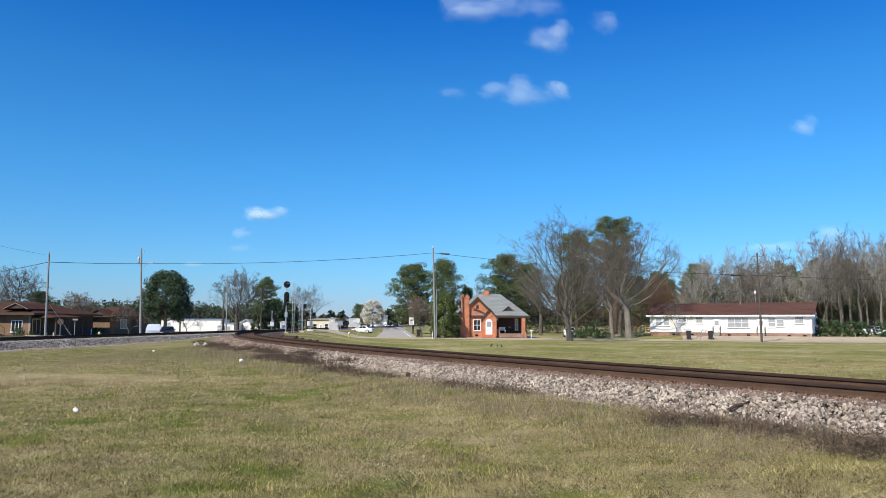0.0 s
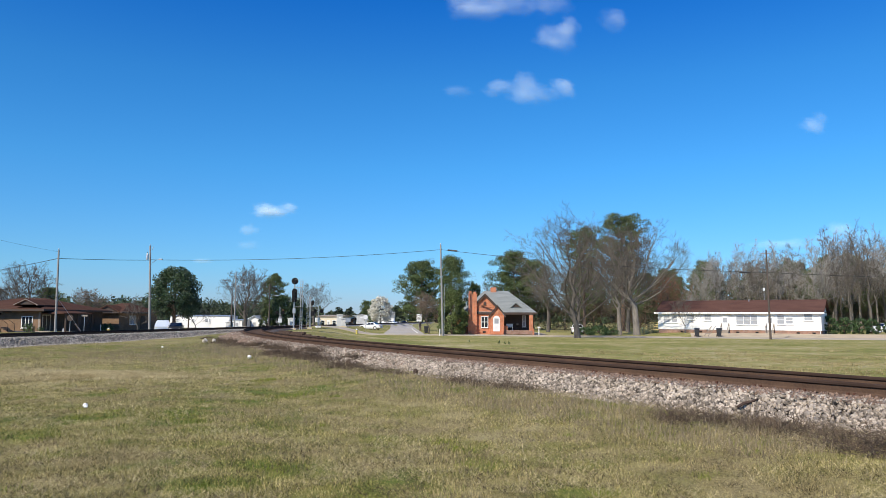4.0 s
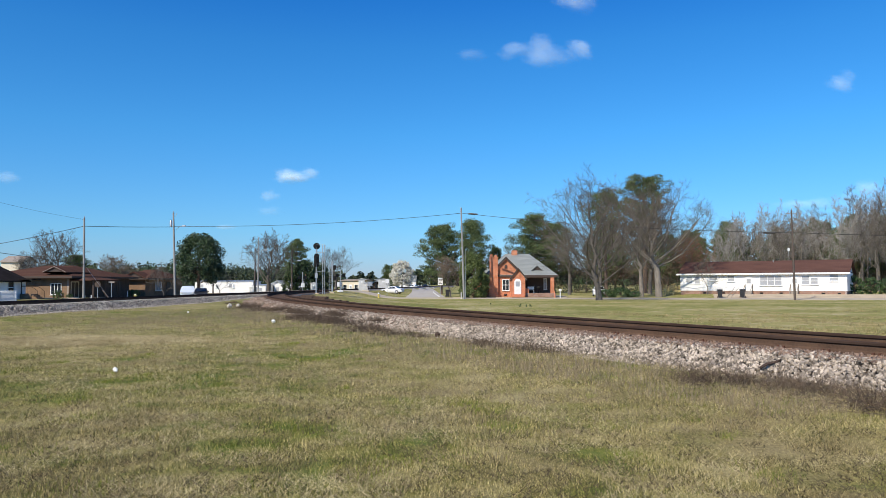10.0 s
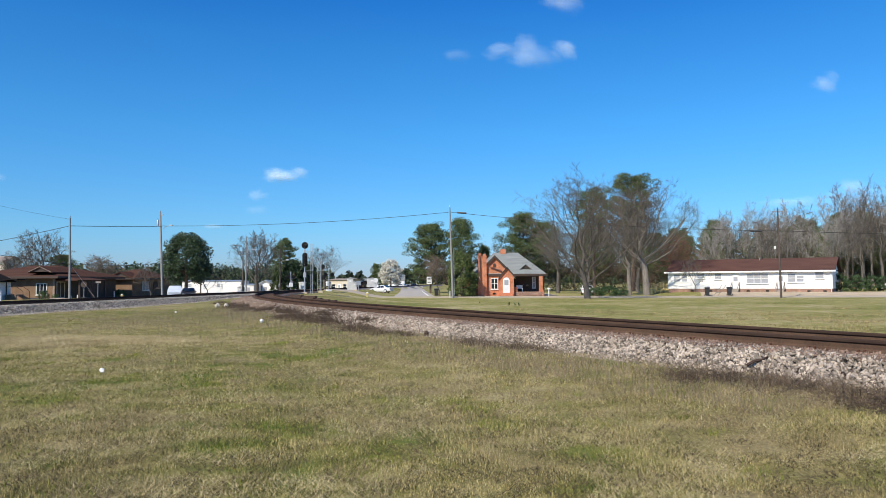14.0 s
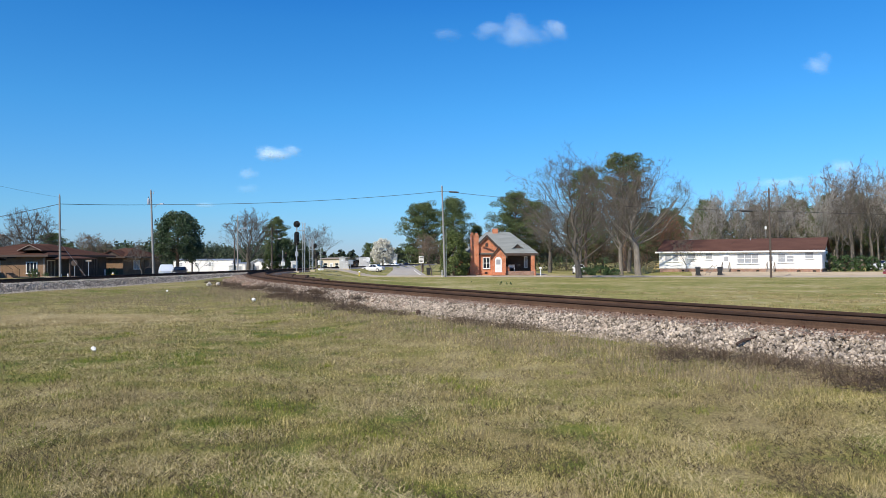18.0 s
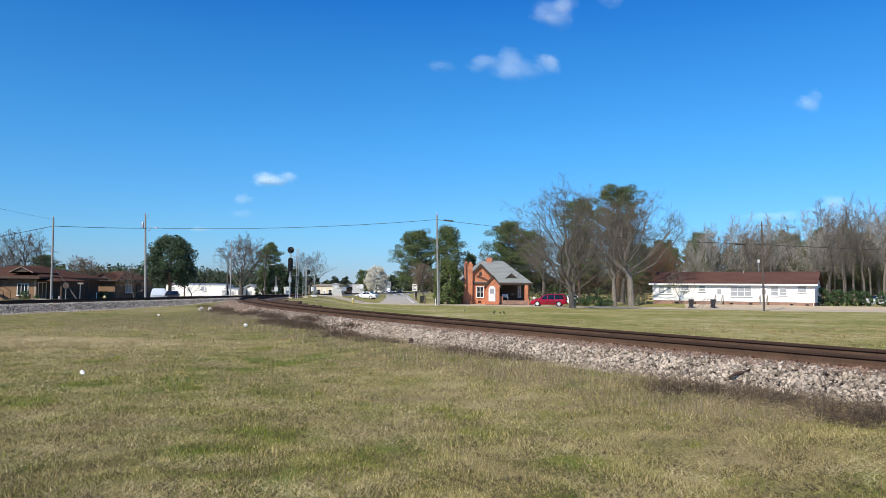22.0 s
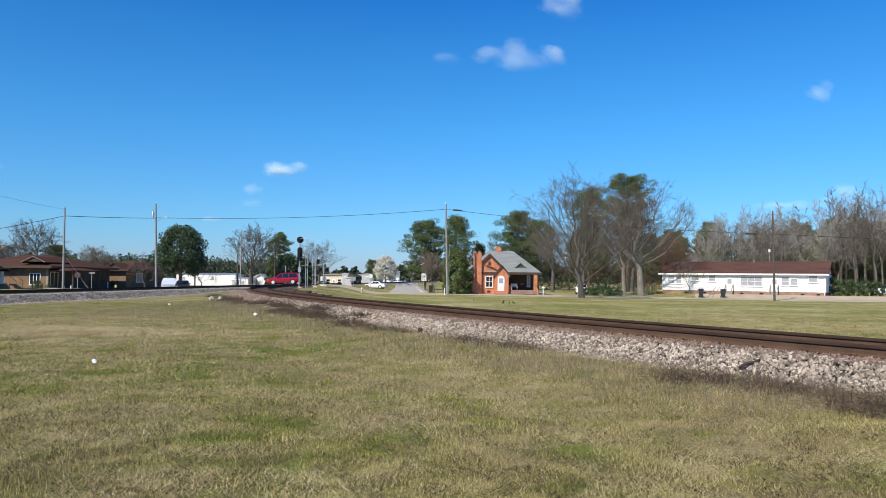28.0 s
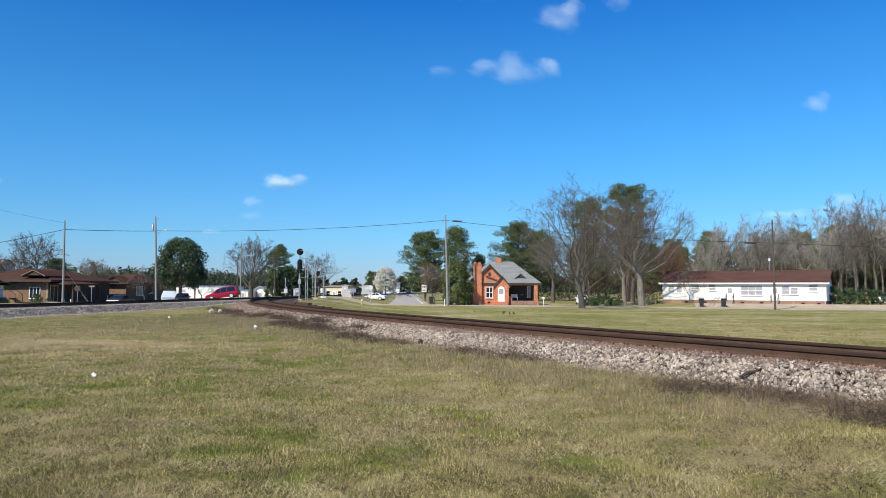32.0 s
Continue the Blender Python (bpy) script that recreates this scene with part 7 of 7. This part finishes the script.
# dark stems close by, standing in for shade in gaps between the blades
pl = sow(130000, 4.6, 24.0, rgg, meadow_here)
M_GAP_STEM = mat("shade_dark_stems", (0.12, 0.092, 0.054), (0.065, 0.05, 0.03), 1.2, 20, 0.95, bump=0, island=0.35, spec=0.1)
dk = np.array([noise.noise(Vector((x * 2.3 + 5, y * 2.3, 8))) for x, y, _ in pl])
pl = pl[dk > -0.12]
pl[:, 2] += 0.012
blades("rotted_thatch", "dark stems standing in for shade between the grass blades", pl, rgg.uniform(0.03, 0.085, len(pl)), rgg.uniform(0.006, 0.012, len(pl)), 2.0, M_GAP_STEM, 52)
# a bleached strip in the open meadow, and dead weeds where the tracks part
pl = np.stack([rgg.normal(-11.2, 2.4, 60000), rgg.normal(21.2, 0.8, 60000), np.zeros(60000)], 1)
pl = pl[meadow_here(pl[:, 0], pl[:, 1])]
pl[:, 2] = ground_zs(pl[:, 0], pl[:, 1]) + 0.02
blades("bleached_strip", "strip of bleached straw across the open meadow", pl, rgg.uniform(0.05, 0.14, len(pl)), rgg.uniform(0.008, 0.016, len(pl)), 2.0, M_STRAW, 53)
pl = np.stack([rgg.normal(-10.5, 3.4, 13000), rgg.normal(36.0, 5.0, 13000), np.zeros(13000)], 1)
pl = pl[meadow_here(pl[:, 0], pl[:, 1])]
pl[:, 2] = ground_zs(pl[:, 0], pl[:, 1])
M_WEED = mat("grey_brown_weeds", (0.31, 0.25, 0.165), (0.2, 0.158, 0.105), 1.0, 20, 0.95, bump=0, island=0.35, spec=0.1)
blades("dead_weeds", "grey-brown dead weeds between the two tracks", pl, rgg.uniform(0.05, 0.14, len(pl)), rgg.uniform(0.01, 0.022, len(pl)), 1.2, M_WEED, 54)
# standing seed stalks, thickest before the ballast
M_STALK = mat("grey_brown_stalks", (0.30, 0.245, 0.15), (0.18, 0.14, 0.085), 1.0, 20, 0.95, bump=0, island=0.4, spec=0.1)
pl = sow(90000, 8.0, 46.0, rgg, lambda x, y: meadow_here(x, y) * (0.12 + 0.88 * step(-12, -3.5, curve_side(x, y))))
blades("dry_stalks", "grey-brown dead seed stalks standing before the ballast", pl, rgg.uniform(0.05, 0.13, len(pl)), rgg.uniform(0.0035, 0.006, len(pl)) * np.clip(pl[:, 1] / 9.0, 0.9, 3), 0.6, M_STALK, 44)
pl = sow(120000, 8.5, 44.0, rgg, lambda x, y: (curve_side(x, y) < -2.35) & (curve_side(x, y) > -4.6) & (x > straight(y) + 3.0))
blades("bank_weeds", "dead grey-brown weeds standing along the foot of the ballast", pl, rgg.uniform(0.07, 0.2, len(pl)), rgg.uniform(0.004, 0.008, len(pl)) * np.clip(pl[:, 1] / 10.0, 0.9, 3), 0.5, M_WEED, 55)
# fresh green clumps
M_FRESH = mat("fresh_grass", (0.20, 0.235, 0.028), (0.12, 0.155, 0.02), 1.0, 20, 0.8, bump=0, island=0.35, spec=0.2)
pts = []
for k in range(70):
    cx = rgg.uniform(-0.6, 0.6)
    cy = 5.2 * (24.0 / 5.2) ** rgg.uniform()
    cx = cx * cy
    if not meadow_here(cx, cy):
        continue
    r = rgg.uniform(0.06, 0.22)
    for _ in range(int(170 * r / 0.14)):
        pts.append((cx + rgg.normal(0, r), cy + rgg.normal(0, r), 0.0))
pl = np.array(pts)
pl[:, 2] = ground_zs(pl[:, 0], pl[:, 1])
blades("green_tufts", "fresh green grass tufts scattered through the meadow", pl, rgg.uniform(0.03, 0.08, len(pl)), rgg.uniform(0.004, 0.008, len(pl)) * np.clip(pl[:, 1] / 9, 0.8, 2), 0.8, M_FRESH, 45)
# dry tufts in the field behind the track
n = 170000
y = rgg.uniform(26, 66, n)
x = rgg.uniform(-0.3, 0.72, n) * y
dry = np.array([noise.noise(Vector((a * 0.22, b * 0.4, 7))) + 0.8 * noise.noise(Vector((a * 1.1, b * 1.1, 2))) for a, b in zip(x, y)])
k = (curve_side(x, y) > 4) & (dry > -0.1 + 0.75 * step(38, 62, y))
x, y = x[k], y[k]
pl = np.stack([x, y, ground_zs(x, y)], 1)
M_ROUGH = mat("tan_rough_grass", (0.42, 0.345, 0.18), (0.16, 0.13, 0.06), 0.8, 15, 0.95, bump=0, island=0.45, spec=0.1)
blades("rough_grass", "dry tan rough grass behind the track", pl, rgg.uniform(0.03, 0.11, len(pl)), rgg.uniform(0.014, 0.04, len(pl)), 1.2, M_ROUGH, 46)
n = 26000
y = rgg.uniform(20, 84, n)
x = rgg.uniform(-0.3, 0.72, n) * y
k = curve_side(x, y) > 5
x, y = x[k], y[k]
pl = np.stack([x, y, ground_zs(x, y)], 1)
blades("field_grass", "mown field grass between the track and the road", pl, rgg.uniform(0.02, 0.05, len(pl)), rgg.uniform(0.014, 0.032, len(pl)), 1.0, M_TURF, 47)

# ---- dead brush along the foot of the ballast ----


def brush_mesh(seed, n, w, d, h):
    rg = random.Random(seed)
    s = Shape()
    for _ in range(n):
        p = Vector((rg.gauss(0, w * 0.4), rg.gauss(0, d * 0.4), 0))
        v = Vector((rg.gauss(0, 0.7), rg.gauss(0, 0.7), rg.uniform(0.2, 1.0))).normalized()
        L = h * rg.uniform(0.6, 1.7)
        pts = [p]
        for k in range(3):
            v = (v + Vector((rg.gauss(0, 0.4), rg.gauss(0, 0.4), rg.gauss(-0.25, 0.3)))).normalized()
            q = pts[-1] + v * L / 3
            pts.append(Vector((q.x, q.y, max(q.z, 0.0))))
        s.tube(pts, [0.0055, 0.005, 0.004, 0.002], 3, caps=False)
    return s.mesh("stems", M_BRUSH)


brushes = [brush_mesh(101, 420, 0.9, 0.5, 0.34), brush_mesh(102, 400, 0.8, 0.6, 0.28), brush_mesh(103, 380, 1.0, 0.5, 0.4)]


def brush(y, u, s, k):
    """Dead brush at u metres from the centre of the curved track."""
    sl = near_slope(y)
    kk = math.sqrt(1 + sl * sl)
    d = 0.75 + u
    x, yy = near_rail(y) + d / kk, y - d * sl / kk
    z = max(ground_z(x, yy), bed_height(u)) - 0.02
    t = thing("dead_brush", "tangle of dark dead brush at the foot of the ballast", "brush", Matrix.Translation((x, yy, z)) @ Matrix.Rotation(math.atan(1 / sl) + k, 4, "Z") @ Matrix.Diagonal((s, s, s * 0.7, 1)), "dead brush along the ballast")
    tagged(part("tangle", brushes[k % 3], None, t), kind="stuff")


rb = random.Random(17)
for k in range(16):
    brush(7.0 + k * 0.36, -2.95 + rb.uniform(-0.25, 0.25), rb.uniform(0.65, 0.9), k)
for k in range(7):
    brush(16.2 + k * 0.4, -2.45 + rb.uniform(-0.25, 0.3), rb.uniform(0.5, 0.7), k)
for k in range(3):
    brush(21.0 + k * 1.0, -2.9 + rb.uniform(-0.2, 0.2), rb.uniform(0.6, 0.9), k)
for k in range(11):
    brush(27.5 + k * 0.5, -2.2 + rb.uniform(-0.6, 0.5), rb.uniform(0.8, 1.2), k)
for k in range(22):
    brush(24.0 + k * 1.15, -2.3 + rb.uniform(-0.7, 0.5), rb.uniform(0.7, 1.25), k)
for k in range(6):
    brush(38.0 + k * 1.5, -2.9 + rb.uniform(-0.7, 0.5), rb.uniform(0.5, 0.8), k)
for k in range(6):
    brush(50.0 + k * 1.5, -3.2 + rb.uniform(-0.9, 0.5), rb.uniform(0.5, 0.8), k)

# the nearest loose stones, each its own piece of the bed
bed = bpy.data.objects["ballast_bed"]
lumps = []
for k in range(8):
    rg = random.Random(200 + k)
    sh = Shape().box(-0.85, -0.65, -0.42, 0.85, 0.65, 0.42)
    sh.v = [tuple(c * rg.uniform(0.5, 1.3) for c in v) for v in sh.v]
    lumps.append(sh.mesh("stone", M_STONE))
pl = scatter_bed("curve", 300, 6.5, 13.0, -2.7, -1.2, rgs)
for k, (x, y, z) in enumerate(pl):
    s = random.Random(k).uniform(0.035, 0.06)
    part("stone", lumps[k % 8], None, bed, at=Matrix.Translation((x, y, z + 0.02)) @ Euler((k * 1.3, k * 2.1, k * 0.7)).to_matrix().to_4x4() @ Matrix.Diagonal((s, s, s, 1)))

# ---- what moves ----
VAN = [(0, 215.0, 41.2), (9, 130.0, 62.5), (18.0, 56.6, 85.0), (18.8, 48.4, 87.1), (19.5, 41.45, 88.7), (20.0, 36.35, 89.9), (20.5, 31.3, 91.4), (21.0, 26.3, 92.8),
       (21.5, 21.35, 94.2), (22.0, 16.8, 95.6), (22.5, 11.7, 97.0), (23.0, 7.5, 98.3), (23.5, 3.6, 99.5), (24.0, -0.35, 101.0), (24.5, -4.0, 102.5), (25.0, -7.38, 103.8),
       (25.5, -10.25, 104.7), (26.5, -15.15, 105.5), (27.5, -19.15, 105.9), (28.0, -21.05, 105.9), (28.5, -22.55, 105.8), (29.0, -23.9, 105.75), (29.5, -25.1, 105.7),
       (30.0, -26.1, 105.66), (30.5, -27.0, 105.63), (31.0, -27.9, 105.6), (31.5, -28.8, 105.56), (32.0, -29.7, 105.5)]
SEDAN = [(0, -52.48, -256.0), (14, -48.0, -102.4), (26, -44.03, 30.72), (29.0, -42.24, 64.77), (29.5, -41.86, 70.02), (30.0, -41.47, 75.26), (31.0, -40.96, 85.89), (32.0, -40.58, 96.77)]


def drive(car, rows, wheel_r, base, nose):
    """Keys a car along its rows, following the road's rise and fall, and spins its wheels."""
    keyed, spin = [], [(0.0, 0.0)]
    for i, (t, x, y) in enumerate(rows):
        a, b = rows[max(0, i - 1)], rows[min(len(rows) - 1, i + 1)]
        hx, hy = b[1] - a[1], b[2] - a[2]
        d = math.hypot(hx, hy) or 1
        hx, hy = hx / d, hy / d
        zf, zr = ground_z(x + hx * base, y + hy * base), ground_z(x - hx * base, y - hy * base)
        tilt = math.degrees(math.atan2(zf - zr, 2 * base))
        keyed.append((t, Matrix.Translation((x, y, (zf + zr) / 2 + 0.06)) @ pose(0, 0, 0, 0, 0, math.degrees(math.atan2(hy, hx)) + 180) @ pose(0, 0, 0, 0, tilt, 0)))
        if i:
            spin.append((t, spin[-1][1] + math.hypot(x - rows[i - 1][1], y - rows[i - 1][2])))
    walk(car, keyed)
    ts, ds = [s[0] for s in spin], [s[1] for s in spin]
    wheels = [c for c in car.children if c.name.split(".")[0] == "wheel"]
    # off stage the wheels stand still; in view they roll
    begin = nose
    times = [0.0] + [begin + k / FPS for k in range(int(round((32.0 - begin) * FPS)) + 1)]
    for w in wheels:
        at = w.matrix_basis.translation.copy()
        d0 = np.interp(begin, ts, ds)
        walk(w, [(t, pose(at.x, at.y, at.z, 0, -math.degrees((np.interp(max(t, begin), ts, ds) - d0) / wheel_r) % 360, 0)) for t in times])


def motions():
    drive(van, VAN, 0.31, 1.4, 18.0)
    drive(sedan, SEDAN, 0.31, 1.4, 29.0)
    for puff, rows in CLOUDS:
        walk(puff, rows)


motions()
